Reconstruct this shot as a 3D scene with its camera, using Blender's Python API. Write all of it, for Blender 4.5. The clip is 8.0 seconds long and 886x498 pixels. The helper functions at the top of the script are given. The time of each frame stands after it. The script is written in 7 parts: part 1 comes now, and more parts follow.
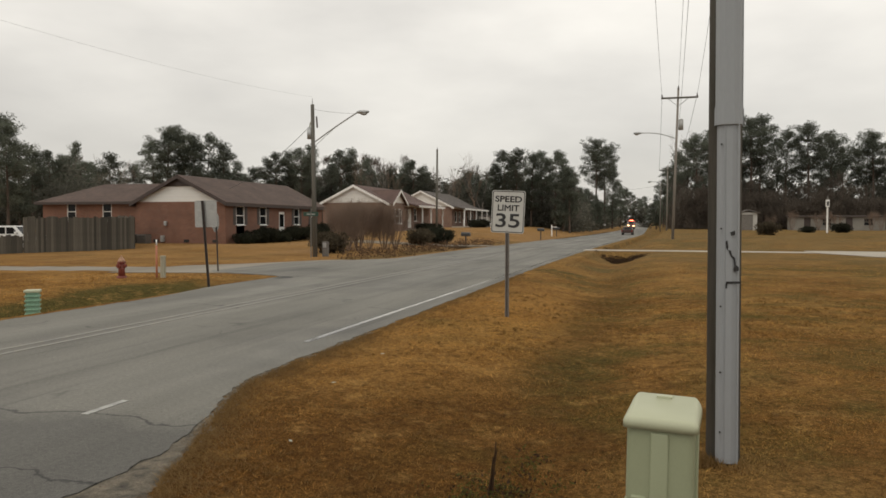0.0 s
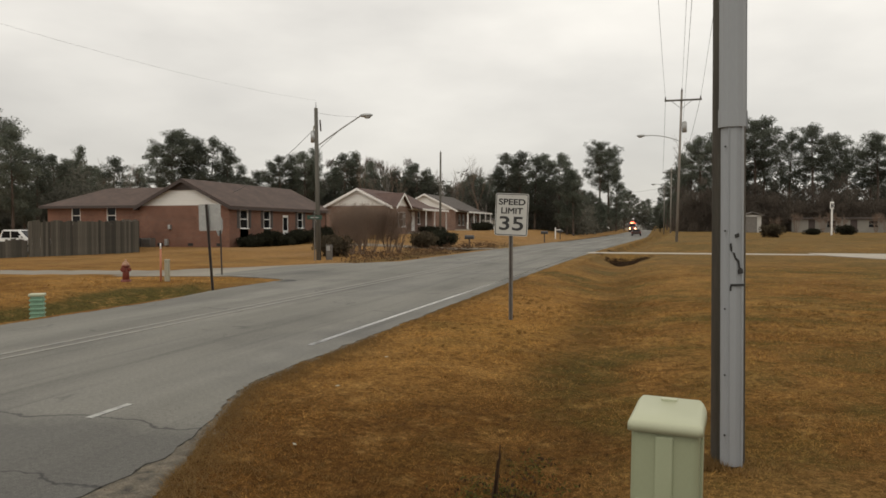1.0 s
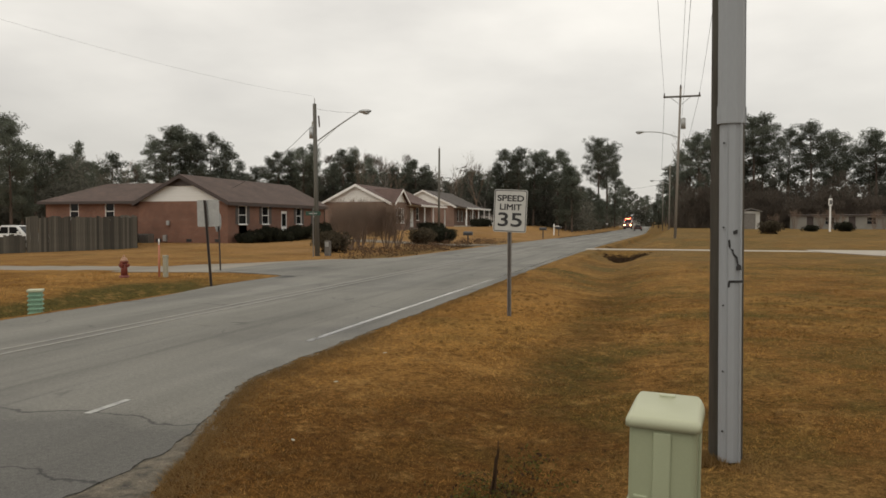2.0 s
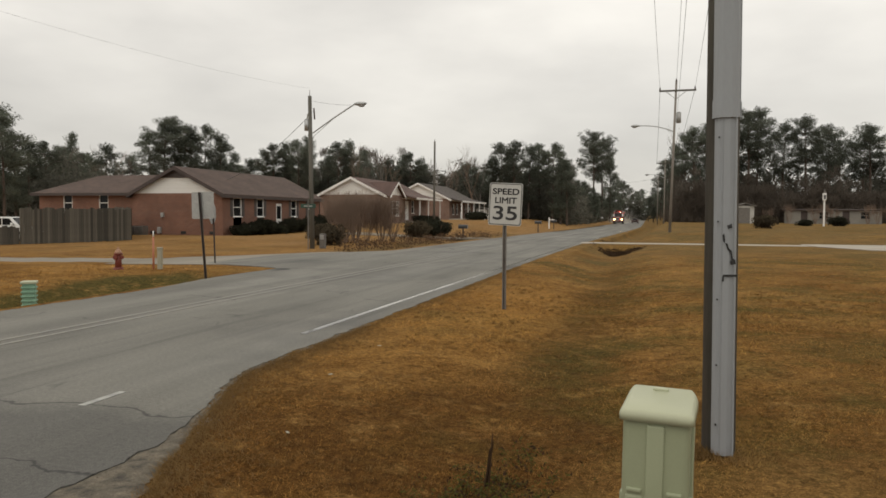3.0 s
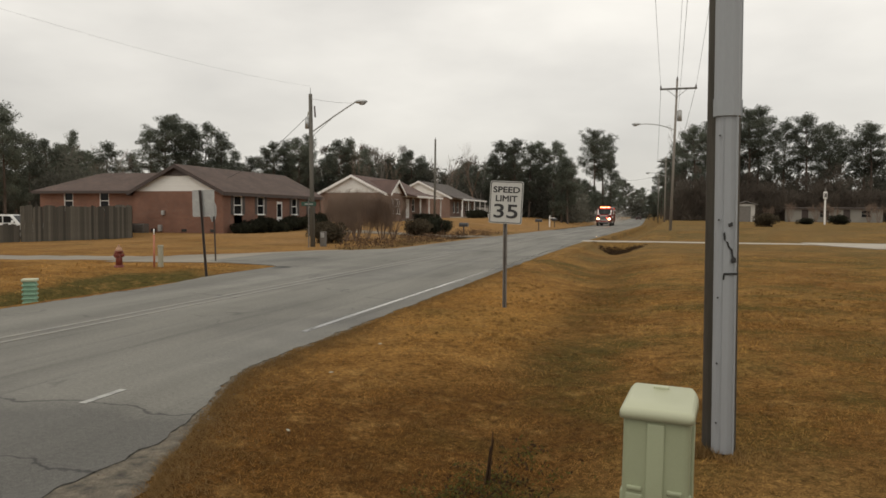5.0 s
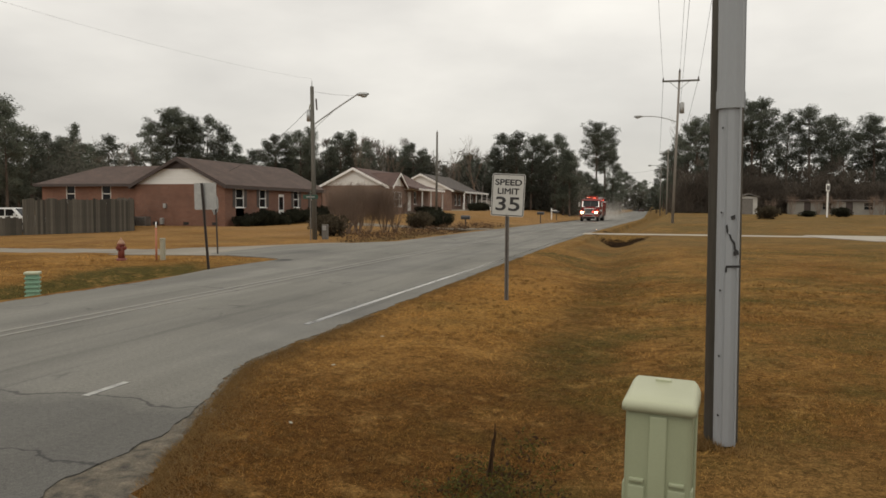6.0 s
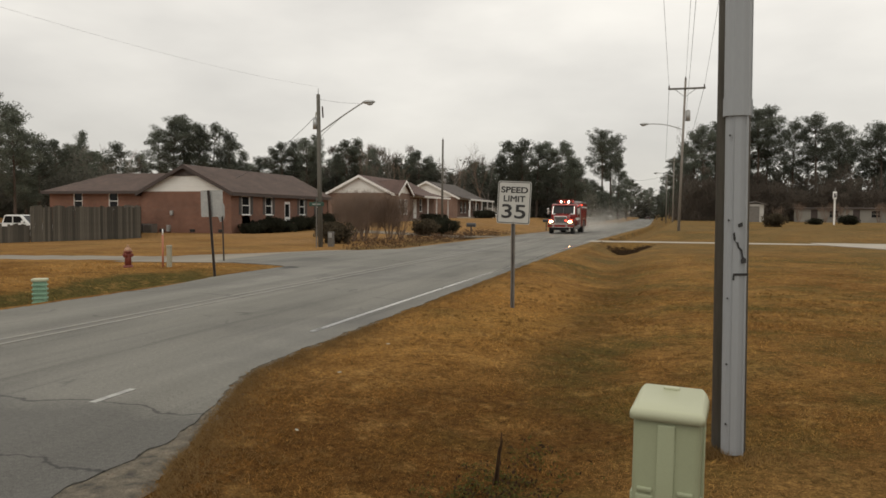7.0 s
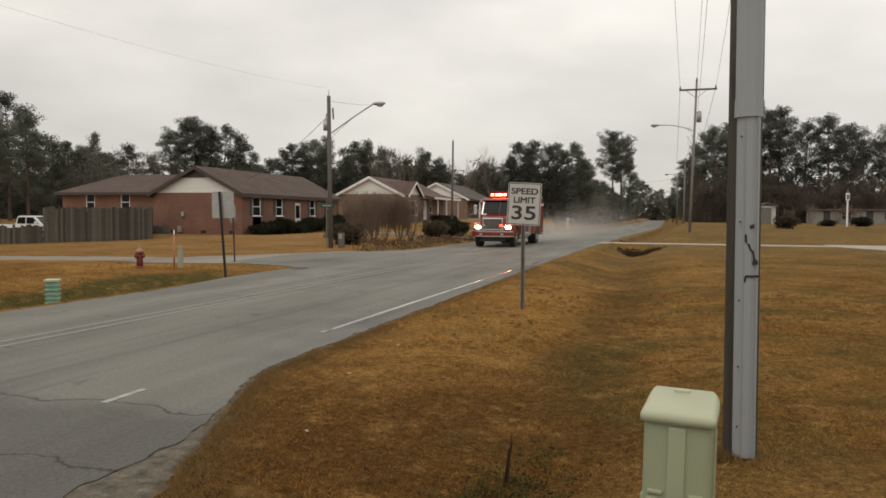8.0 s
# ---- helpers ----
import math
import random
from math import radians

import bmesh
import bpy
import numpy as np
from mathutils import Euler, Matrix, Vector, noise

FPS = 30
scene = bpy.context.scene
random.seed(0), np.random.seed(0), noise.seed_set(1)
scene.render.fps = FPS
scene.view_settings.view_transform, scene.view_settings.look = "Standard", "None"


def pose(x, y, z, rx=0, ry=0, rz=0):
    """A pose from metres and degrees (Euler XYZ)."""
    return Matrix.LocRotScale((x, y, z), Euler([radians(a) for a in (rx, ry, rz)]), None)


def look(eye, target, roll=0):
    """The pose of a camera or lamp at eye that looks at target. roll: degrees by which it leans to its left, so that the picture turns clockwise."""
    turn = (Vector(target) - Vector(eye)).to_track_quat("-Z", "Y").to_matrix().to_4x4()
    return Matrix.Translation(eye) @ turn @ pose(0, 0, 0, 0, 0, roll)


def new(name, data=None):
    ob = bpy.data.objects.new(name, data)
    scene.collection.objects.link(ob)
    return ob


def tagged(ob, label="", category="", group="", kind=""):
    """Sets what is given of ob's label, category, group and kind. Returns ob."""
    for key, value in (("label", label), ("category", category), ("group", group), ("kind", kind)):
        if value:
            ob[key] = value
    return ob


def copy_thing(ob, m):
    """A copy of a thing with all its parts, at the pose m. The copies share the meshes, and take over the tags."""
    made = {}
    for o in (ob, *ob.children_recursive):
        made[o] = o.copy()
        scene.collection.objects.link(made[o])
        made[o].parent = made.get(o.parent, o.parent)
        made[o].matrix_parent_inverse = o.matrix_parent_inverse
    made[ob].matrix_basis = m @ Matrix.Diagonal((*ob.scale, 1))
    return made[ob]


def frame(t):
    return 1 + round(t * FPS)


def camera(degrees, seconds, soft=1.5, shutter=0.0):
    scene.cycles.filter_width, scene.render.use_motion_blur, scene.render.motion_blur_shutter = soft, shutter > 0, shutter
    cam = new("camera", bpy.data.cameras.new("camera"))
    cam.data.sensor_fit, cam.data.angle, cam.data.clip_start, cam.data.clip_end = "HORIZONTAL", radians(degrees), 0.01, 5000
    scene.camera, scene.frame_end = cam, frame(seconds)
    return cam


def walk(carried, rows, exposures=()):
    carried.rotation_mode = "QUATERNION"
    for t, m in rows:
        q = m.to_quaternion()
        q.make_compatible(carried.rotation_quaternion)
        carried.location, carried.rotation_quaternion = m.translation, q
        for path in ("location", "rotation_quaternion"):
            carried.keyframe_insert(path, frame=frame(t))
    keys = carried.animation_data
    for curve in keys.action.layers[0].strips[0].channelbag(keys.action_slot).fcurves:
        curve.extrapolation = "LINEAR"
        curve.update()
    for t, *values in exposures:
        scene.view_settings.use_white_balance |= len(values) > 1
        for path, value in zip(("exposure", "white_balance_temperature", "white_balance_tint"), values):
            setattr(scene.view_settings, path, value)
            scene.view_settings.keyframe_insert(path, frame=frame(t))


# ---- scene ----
# ---- camera ----
EYE = (0.0, 0.0, 1.65)


def aim(yaw, pitch, roll, slide=0.0):
    """The camera's pose: degrees to the left of the road, up, and lean; metres to the side."""
    turn = (Matrix.Rotation(radians(yaw), 4, "Z") @ Matrix.Rotation(radians(pitch), 4, "X")
            @ Matrix.Rotation(radians(roll), 4, "Y") @ Matrix.Rotation(radians(90), 4, "X"))
    return Matrix.Translation((EYE[0] + slide, EYE[1], EYE[2])) @ turn


cam = camera(62, 8.0, soft=1.6)
walk(cam, [
    (0.0, aim(15.712, -1.983, -0.133, 0.000)),
    (0.5, aim(15.937, -1.821, -0.001, 0.000)),
    (1.0, aim(15.992, -1.749, 0.002, 0.000)),
    (1.5, aim(15.974, -1.828, -0.014, 0.000)),
    (3.0, aim(15.497, -2.578, -0.306, 0.000)),
    (3.5, aim(15.237, -2.686, -0.315, 0.000)),
    (4.0, aim(15.414, -2.561, -0.429, 0.000)),
    (4.5, aim(15.481, -2.531, -0.372, 0.000)),
    (6.0, aim(15.677, -3.289, -0.301, -0.003)),
    (6.5, aim(15.802, -3.020, -0.276, -0.007)),
    (7.0, aim(16.113, -2.715, -0.350, -0.009)),
    (7.5, aim(16.525, -2.713, -0.448, -0.009)),
    (8.0, aim(16.888, -2.615, -0.392, -0.009)),
], [(0.0, 0.0, 6850, 10), (8.0, 0.0, 6850, 10)])

# ---- world and sun: an overcast winter afternoon ----
world = bpy.data.worlds.new("overcast_sky")
scene.world = world
world.use_nodes = True
wn, wl = world.node_tree.nodes, world.node_tree.links
wn.clear()
sky = wn.new("ShaderNodeTexSky")
sky.sky_type, sky.sun_disc = "NISHITA", False
sky.sun_elevation, sky.sun_rotation = radians(38), radians(200)
sky_dim = wn.new("ShaderNodeVectorMath")
sky_dim.operation = "SCALE"
sky_dim.inputs["Scale"].default_value = 0.10
wl.new(sky.outputs[0], sky_dim.inputs[0])
wc = wn.new("ShaderNodeTexCoord")
wm = wn.new("ShaderNodeMapping")
wm.inputs["Scale"].default_value = (1.0, 1.0, 2.6)
wl.new(wc.outputs["Generated"], wm.inputs[0])
cloud = wn.new("ShaderNodeTexNoise")
cloud.inputs["Scale"].default_value, cloud.inputs["Detail"].default_value = 2.3, 5
wl.new(wm.outputs[0], cloud.inputs["Vector"])
ramp = wn.new("ShaderNodeValToRGB")
ramp.color_ramp.elements[0].position, ramp.color_ramp.elements[1].position = 0.36, 0.67
ramp.color_ramp.elements[0].color = (0.80, 0.79, 0.765, 1)
ramp.color_ramp.elements[1].color = (1.09, 1.075, 1.03, 1)
wl.new(cloud.outputs["Fac"], ramp.inputs[0])
wsep = wn.new("ShaderNodeSeparateXYZ")
wl.new(wc.outputs["Generated"], wsep.inputs[0])
low = wn.new("ShaderNodeMapRange")
low.inputs["From Min"].default_value, low.inputs["From Max"].default_value = 0.0, 0.42
low.inputs["To Min"].default_value, low.inputs["To Max"].default_value = 0.70, 1.08
wl.new(wsep.outputs["Z"], low.inputs["Value"])
cloud_dim = wn.new("ShaderNodeVectorMath")
cloud_dim.operation = "SCALE"
wl.new(ramp.outputs[0], cloud_dim.inputs[0])
wl.new(low.outputs[0], cloud_dim.inputs["Scale"])
wmix = wn.new("ShaderNodeMixRGB")
wmix.inputs[0].default_value = 0.93
wl.new(sky_dim.outputs[0], wmix.inputs[1])
wl.new(cloud_dim.outputs[0], wmix.inputs[2])
wbg = wn.new("ShaderNodeBackground")
wbg.inputs["Strength"].default_value = 1.0
wl.new(wmix.outputs[0], wbg.inputs[0])
wl.new(wbg.outputs[0], wn.new("ShaderNodeOutputWorld").inputs[0])
sun = new("sun", bpy.data.lights.new("sun", "SUN"))
sun.data.energy, sun.data.angle, sun.data.color = 0.5, radians(35), (1.0, 0.95, 0.88)
sun.matrix_basis = look((0, 0, 60), (12, 38, 0))
scene.view_settings.exposure = 0.0

# ---- materials ----


def base_material(name, rough=0.8, metal=0.0):
    m = bpy.data.materials.new(name)
    m.use_nodes = True
    b = m.node_tree.nodes["Principled BSDF"]
    b.inputs["Roughness"].default_value, b.inputs["Metallic"].default_value = rough, metal
    return m, m.node_tree.nodes, m.node_tree.links, b


def noise_node(n, l, vec, scale, detail=4.0, rough=0.55):
    t = n.new("ShaderNodeTexNoise")
    t.inputs["Scale"].default_value, t.inputs["Detail"].default_value = scale, detail
    t.inputs["Roughness"].default_value = rough
    if vec is not None:
        l.new(vec, t.inputs["Vector"])
    return t.outputs["Fac"]


def span(n, l, value, lo, hi, a=0.0, b=1.0):
    r = n.new("ShaderNodeMapRange")
    for key, v in (("From Min", lo), ("From Max", hi), ("To Min", a), ("To Max", b)):
        r.inputs[key].default_value = v
    l.new(value, r.inputs["Value"])
    return r.outputs[0]


def blend(n, l, fac, a, b, mode="MIX"):
    r = n.new("ShaderNodeMixRGB")
    r.blend_type = mode
    for i, v in enumerate((fac, a, b)):
        if isinstance(v, (int, float)):
            r.inputs[i].default_value = v
        elif isinstance(v, tuple):
            r.inputs[i].default_value = (*v, 1)
        else:
            l.new(v, r.inputs[i])
    return r.outputs[0]


def relief(n, l, b, height, strength, distance):
    k = n.new("ShaderNodeBump")
    k.inputs["Strength"].default_value, k.inputs["Distance"].default_value = strength, distance
    l.new(height, k.inputs["Height"])
    l.new(k.outputs[0], b.inputs["Normal"])


def plain(name, c1, c2, scale=3.0, fine=40.0, rough=0.8, metal=0.0, bump=0.2, depth=0.01, stretch=(1, 1, 1), per_object=0.0, grain=0.35):
    """Two tones at two scales, with a fine relief; in the thing's own metres."""
    m, n, l, b = base_material(name, rough, metal)
    tc = n.new("ShaderNodeTexCoord")
    mp = n.new("ShaderNodeMapping")
    mp.inputs["Scale"].default_value = stretch
    l.new(tc.outputs["Object"], mp.inputs[0])
    big = span(n, l, noise_node(n, l, mp.outputs[0], scale), 0.3, 0.7)
    small = noise_node(n, l, mp.outputs[0], fine)
    c = blend(n, l, big, c1, c2)
    c = blend(n, l, grain, c, span(n, l, small, 0.25, 0.75, 0.25, 0.8), "OVERLAY")
    if per_object:
        oi = n.new("ShaderNodeObjectInfo")
        hsv = n.new("ShaderNodeHueSaturation")
        l.new(span(n, l, oi.outputs["Random"], 0, 1, 1 - per_object, 1 + per_object), hsv.inputs["Value"])
        l.new(c, hsv.inputs["Color"])
        c = hsv.outputs[0]
    l.new(c, b.inputs["Base Color"])
    l.new(span(n, l, small, 0.2, 0.8, max(0.02, rough - 0.08), min(1, rough + 0.08)), b.inputs["Roughness"])
    relief(n, l, b, small, bump, depth)
    return m


def lit(name, color, strength):
    m, n, l, b = base_material(name, 0.3)
    b.inputs["Base Color"].default_value = (*[min(0.8, c) for c in color], 1)
    b.inputs["Emission Color"].default_value = (*color, 1)
    b.inputs["Emission Strength"].default_value = strength
    return m


def grass_colour(n, l):
    """Winter lawn: straw, rust and a little green, in patches, by the place in the world."""
    g = n.new("ShaderNodeNewGeometry")
    p = g.outputs["Position"]
    straw, rust, deep, green = (0.315, 0.173, 0.055), (0.142, 0.067, 0.0165), (0.066, 0.028, 0.007), (0.070, 0.063, 0.020)
    c = blend(n, l, span(n, l, noise_node(n, l, p, 0.33, 6, 0.6), 0.34, 0.66), rust, straw)
    c = blend(n, l, span(n, l, noise_node(n, l, p, 1.7, 5, 0.65), 0.52, 0.72, 0.0, 0.75), c, deep)
    c = blend(n, l, span(n, l, noise_node(n, l, p, 11, 4, 0.7), 0.50, 0.75, 0, 0.7), c, straw)
    mp = n.new("ShaderNodeMapping")
    mp.inputs["Location"].default_value = (7.3, 2.1, 4.0)
    l.new(p, mp.inputs[0])
    sep = n.new("ShaderNodeSeparateXYZ")
    l.new(p, sep.inputs[0])
    wet = n.new("ShaderNodeMath")
    wet.operation = "MULTIPLY"
    l.new(span(n, l, sep.outputs["Z"], -0.20, -0.03, 0.30, 0.0), wet.inputs[0])
    l.new(span(n, l, sep.outputs["X"], -11.0, -9.0, 1.0, 0.12), wet.inputs[1])
    damp = wet.outputs[0]
    lawn = n.new("ShaderNodeMath")
    l.new(damp, lawn.inputs[0])
    l.new(span(n, l, sep.outputs["X"], 0.0, 3.0, 0.0, 0.055), lawn.inputs[1])
    add = n.new("ShaderNodeMath")
    l.new(noise_node(n, l, mp.outputs[0], 0.30, 6, 0.62), add.inputs[0])
    l.new(lawn.outputs[0], add.inputs[1])
    c = blend(n, l, span(n, l, add.outputs[0], 0.54, 0.72, 0, 0.9), c, green)
    # a strip of green along the shallow ditch
    flat = n.new("ShaderNodeVectorMath")
    flat.operation = "MULTIPLY"
    flat.inputs[1].default_value = (1.0, 0.22, 0.0)
    l.new(p, flat.inputs[0])
    away = n.new("ShaderNodeVectorMath")
    away.operation = "DISTANCE"
    away.inputs[1].default_value = (-0.85, 1.85, 0)
    l.new(flat.outputs[0], away.inputs[0])
    patchy = n.new("ShaderNodeMath")
    patchy.operation = "MULTIPLY_ADD"
    l.new(noise_node(n, l, p, 1.6, 5, 0.7), patchy.inputs[0])
    patchy.inputs[1].default_value = 1.7
    l.new(away.outputs["Value"], patchy.inputs[2])
    c = blend(n, l, span(n, l, patchy.outputs[0], 0.85, 1.55, 0.85, 0.0), c, (0.055, 0.060, 0.020))
    # the brown bottom of the ditch, all along
    trough = n.new("ShaderNodeVectorMath")
    trough.operation = "MULTIPLY"
    trough.inputs[1].default_value = (1.0, 0.05, 0.0)
    l.new(p, trough.inputs[0])
    along = n.new("ShaderNodeVectorMath")
    along.operation = "DISTANCE"
    along.inputs[1].default_value = (-0.95, 0.85, 0)
    l.new(trough.outputs[0], along.inputs[0])
    broken = n.new("ShaderNodeMath")
    broken.operation = "MULTIPLY_ADD"
    l.new(noise_node(n, l, p, 0.9, 5, 0.7), broken.inputs[0])
    broken.inputs[1].default_value = 1.5
    l.new(along.outputs["Value"], broken.inputs[2])
    c = blend(n, l, span(n, l, broken.outputs[0], 0.85, 1.75, 0.70, 0.0), c, (0.086, 0.046, 0.0125))
    # a sun-bleached strip of straw along the verge
    bleach = n.new("ShaderNodeVectorMath")
    bleach.operation = "DISTANCE"
    bleach.inputs[1].default_value = (-2.5, 2.75, 0)
    l.new(flat.outputs[0], bleach.inputs[0])
    pale = n.new("ShaderNodeMath")
    pale.operation = "MULTIPLY_ADD"
    l.new(noise_node(n, l, p, 1.1, 5, 0.7), pale.inputs[0])
    pale.inputs[1].default_value = 1.8
    l.new(bleach.outputs["Value"], pale.inputs[2])
    c = blend(n, l, span(n, l, pale.outputs[0], 1.0, 2.4, 0.60, 0.0), c, (0.36, 0.186, 0.050))
    # an older, rust-brown stretch of turf towards the apron
    far = n.new("ShaderNodeVectorMath")
    far.operation = "DISTANCE"
    far.inputs[1].default_value = (-1.6, 3.4, 0)
    l.new(p, far.inputs[0])
    ragged = n.new("ShaderNodeMath")
    ragged.operation = "MULTIPLY_ADD"
    l.new(noise_node(n, l, p, 0.9, 5, 0.65), ragged.inputs[0])
    ragged.inputs[1].default_value = 5.0
    l.new(far.outputs["Value"], ragged.inputs[2])
    c = blend(n, l, span(n, l, ragged.outputs[0], 5.0, 8.2, 0.78, 0.0), c, (0.100, 0.046, 0.0130))
    # pale mats of dead blades, and thin green growth on the lawn side
    c = blend(n, l, span(n, l, noise_node(n, l, mp.outputs[0], 2.6, 6, 0.68), 0.53, 0.70, 0, 0.62), c, (0.34, 0.200, 0.070))
    c = blend(n, l, span(n, l, noise_node(n, l, mp.outputs[0], 5.5, 5, 0.7), 0.33, 0.46, 0.55, 0), c, (0.050, 0.024, 0.008))
    sparse = n.new("ShaderNodeMath")
    sparse.operation = "MULTIPLY"
    l.new(span(n, l, noise_node(n, l, mp.outputs[0], 1.15, 7, 0.72), 0.47, 0.66, 0, 0.62), sparse.inputs[0])
    l.new(span(n, l, sep.outputs["X"], -2.2, -0.6, 0.0, 1.0), sparse.inputs[1])
    c = blend(n, l, sparse.outputs[0], c, (0.075, 0.066, 0.018))
    # a dry bleached patch about the pole
    dry = n.new("ShaderNodeVectorMath")
    dry.operation = "DISTANCE"
    dry.inputs[1].default_value = (0.95, 4.7, 0)
    l.new(p, dry.inputs[0])
    thin = n.new("ShaderNodeMath")
    thin.operation = "MULTIPLY_ADD"
    l.new(noise_node(n, l, p, 2.2, 5, 0.7), thin.inputs[0])
    thin.inputs[1].default_value = 2.0
    l.new(dry.outputs["Value"], thin.inputs[2])
    c = blend(n, l, span(n, l, thin.outputs[0], 1.0, 2.7, 0.42, 0.0), c, (0.33, 0.200, 0.072))
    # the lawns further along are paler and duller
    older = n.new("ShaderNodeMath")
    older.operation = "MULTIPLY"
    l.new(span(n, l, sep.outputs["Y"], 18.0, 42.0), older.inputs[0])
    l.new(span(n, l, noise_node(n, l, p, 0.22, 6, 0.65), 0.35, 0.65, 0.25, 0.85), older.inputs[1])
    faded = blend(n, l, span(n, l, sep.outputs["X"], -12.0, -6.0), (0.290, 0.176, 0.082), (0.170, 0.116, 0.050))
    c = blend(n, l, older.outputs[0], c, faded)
    return c, p


def make_ground_material():
    m, n, l, b = base_material("winter_lawn", 0.95)
    c, p = grass_colour(n, l)
    fine = noise_node(n, l, p, 55, 5, 0.75)
    c = blend(n, l, 0.9, c, span(n, l, fine, 0.25, 0.75, 0.02, 0.92), "OVERLAY")
    c = blend(n, l, 0.6, c, span(n, l, noise_node(n, l, p, 16, 4, 0.7), 0.3, 0.7, 0.08, 0.84), "OVERLAY")
    l.new(c, b.inputs["Base Color"])
    b.inputs["Specular IOR Level"].default_value = 0.03
    both = blend(n, l, 0.5, fine, noise_node(n, l, p, 9, 4))
    relief(n, l, b, both, 0.9, 0.05)
    return m


def make_blade_material():
    m, n, l, b = base_material("dry_grass_blade", 0.8)
    c, p = grass_colour(n, l)
    g = n.new("ShaderNodeNewGeometry")
    hsv = n.new("ShaderNodeHueSaturation")
    l.new(span(n, l, g.outputs["Random Per Island"], 0, 1, 0.55, 2.25), hsv.inputs["Value"])
    l.new(blend(n, l, 0.30, c, (0.33, 0.180, 0.050)), hsv.inputs["Color"])
    l.new(hsv.outputs[0], b.inputs["Base Color"])
    b.inputs["Specular IOR Level"].default_value = 0.05
    return m


def make_asphalt(name, dust=0.0):
    """Old asphalt with lane streaks, seams and cracks; dust: how far pale sand covers it."""
    m, n, l, b = base_material(name, 0.7)
    g = n.new("ShaderNodeNewGeometry")
    p = g.outputs["Position"]
    mp = n.new("ShaderNodeMapping")
    mp.inputs["Scale"].default_value = (1.0, 0.12, 1.0)
    l.new(p, mp.inputs[0])
    c = blend(n, l, span(n, l, noise_node(n, l, mp.outputs[0], 0.9, 5), 0.3, 0.7), (0.113, 0.109, 0.095), (0.187, 0.180, 0.156))
    c = blend(n, l, span(n, l, noise_node(n, l, p, 0.35, 5), 0.50, 0.70, 0, 0.65), c, (0.070, 0.067, 0.063))
    lanes = n.new("ShaderNodeMapping")
    lanes.inputs["Scale"].default_value = (2.4, 0.07, 1.0)
    l.new(p, lanes.inputs[0])
    c = blend(n, l, span(n, l, noise_node(n, l, lanes.outputs[0], 1.0, 6, 0.6), 0.55, 0.68, 0, 0.55), c, (0.066, 0.063, 0.058))
    c = blend(n, l, span(n, l, noise_node(n, l, lanes.outputs[0], 0.55, 4, 0.6), 0.30, 0.44, 0.5, 0), c, (0.222, 0.213, 0.184))
    sep = n.new("ShaderNodeSeparateXYZ")
    l.new(p, sep.inputs[0])
    wob = n.new("ShaderNodeMath")
    wob.operation = "MULTIPLY_ADD"
    l.new(noise_node(n, l, p, 0.8, 5), wob.inputs[0])
    wob.inputs[1].default_value = 1.1
    l.new(sep.outputs["Y"], wob.inputs[2])
    c = blend(n, l, span(n, l, wob.outputs[0], 5.45, 5.85, 0.72, 0.0), c, (0.078, 0.075, 0.069))
    seam = n.new("ShaderNodeMath")
    seam.operation = "SUBTRACT"
    seam.inputs[1].default_value = 5.70
    l.new(wob.outputs[0], seam.inputs[0])
    off = n.new("ShaderNodeMath")
    off.operation = "ABSOLUTE"
    l.new(seam.outputs[0], off.inputs[0])
    c = blend(n, l, span(n, l, off.outputs[0], 0.008, 0.026, 0.75, 0.0), c, (0.030, 0.029, 0.028))
    seam = n.new("ShaderNodeMath")
    seam.operation = "SUBTRACT"
    seam.inputs[1].default_value = 4.42
    l.new(wob.outputs[0], seam.inputs[0])
    off = n.new("ShaderNodeMath")
    off.operation = "ABSOLUTE"
    l.new(seam.outputs[0], off.inputs[0])
    c = blend(n, l, span(n, l, off.outputs[0], 0.006, 0.020, 0.8, 0.0), c, (0.030, 0.029, 0.028))
    fine = noise_node(n, l, p, 95, 3, 0.8)
    c = blend(n, l, 0.8, c, span(n, l, fine, 0.25, 0.75, 0.12, 0.88), "OVERLAY")
    c = blend(n, l, 0.45, c, span(n, l, noise_node(n, l, p, 24, 4, 0.7), 0.3, 0.7, 0.25, 0.75), "OVERLAY")
    # cracks: the edges of large warped cells
    w = n.new("ShaderNodeVectorMath")
    w.operation = "MULTIPLY_ADD"
    t = n.new("ShaderNodeTexNoise")
    t.inputs["Scale"].default_value = 1.3
    l.new(p, t.inputs["Vector"])
    l.new(t.outputs["Color"], w.inputs[0])
    w.inputs[1].default_value = (1.6, 1.6, 0)
    l.new(p, w.inputs[2])
    v = n.new("ShaderNodeTexVoronoi")
    v.feature = "DISTANCE_TO_EDGE"
    v.inputs["Scale"].default_value = 0.32
    l.new(w.outputs[0], v.inputs["Vector"])
    line = span(n, l, v.outputs["Distance"], 0.002, 0.011, 1, 0)
    some = span(n, l, noise_node(n, l, p, 0.5, 2), 0.54, 0.62)
    k = n.new("ShaderNodeMath")
    k.operation = "MULTIPLY"
    l.new(line, k.inputs[0]), l.new(some, k.inputs[1])
    c = blend(n, l, k.outputs[0], c, (0.028, 0.027, 0.026))
    c = blend(n, l, dust, c, (0.270, 0.225, 0.165))
    l.new(c, b.inputs["Base Color"])
    l.new(span(n, l, noise_node(n, l, mp.outputs[0], 0.6, 3), 0.3, 0.7, 0.62, 0.85), b.inputs["Roughness"])
    b.inputs["Specular IOR Level"].default_value = 0.28
    relief(n, l, b, fine, 0.35, 0.006)
    return m


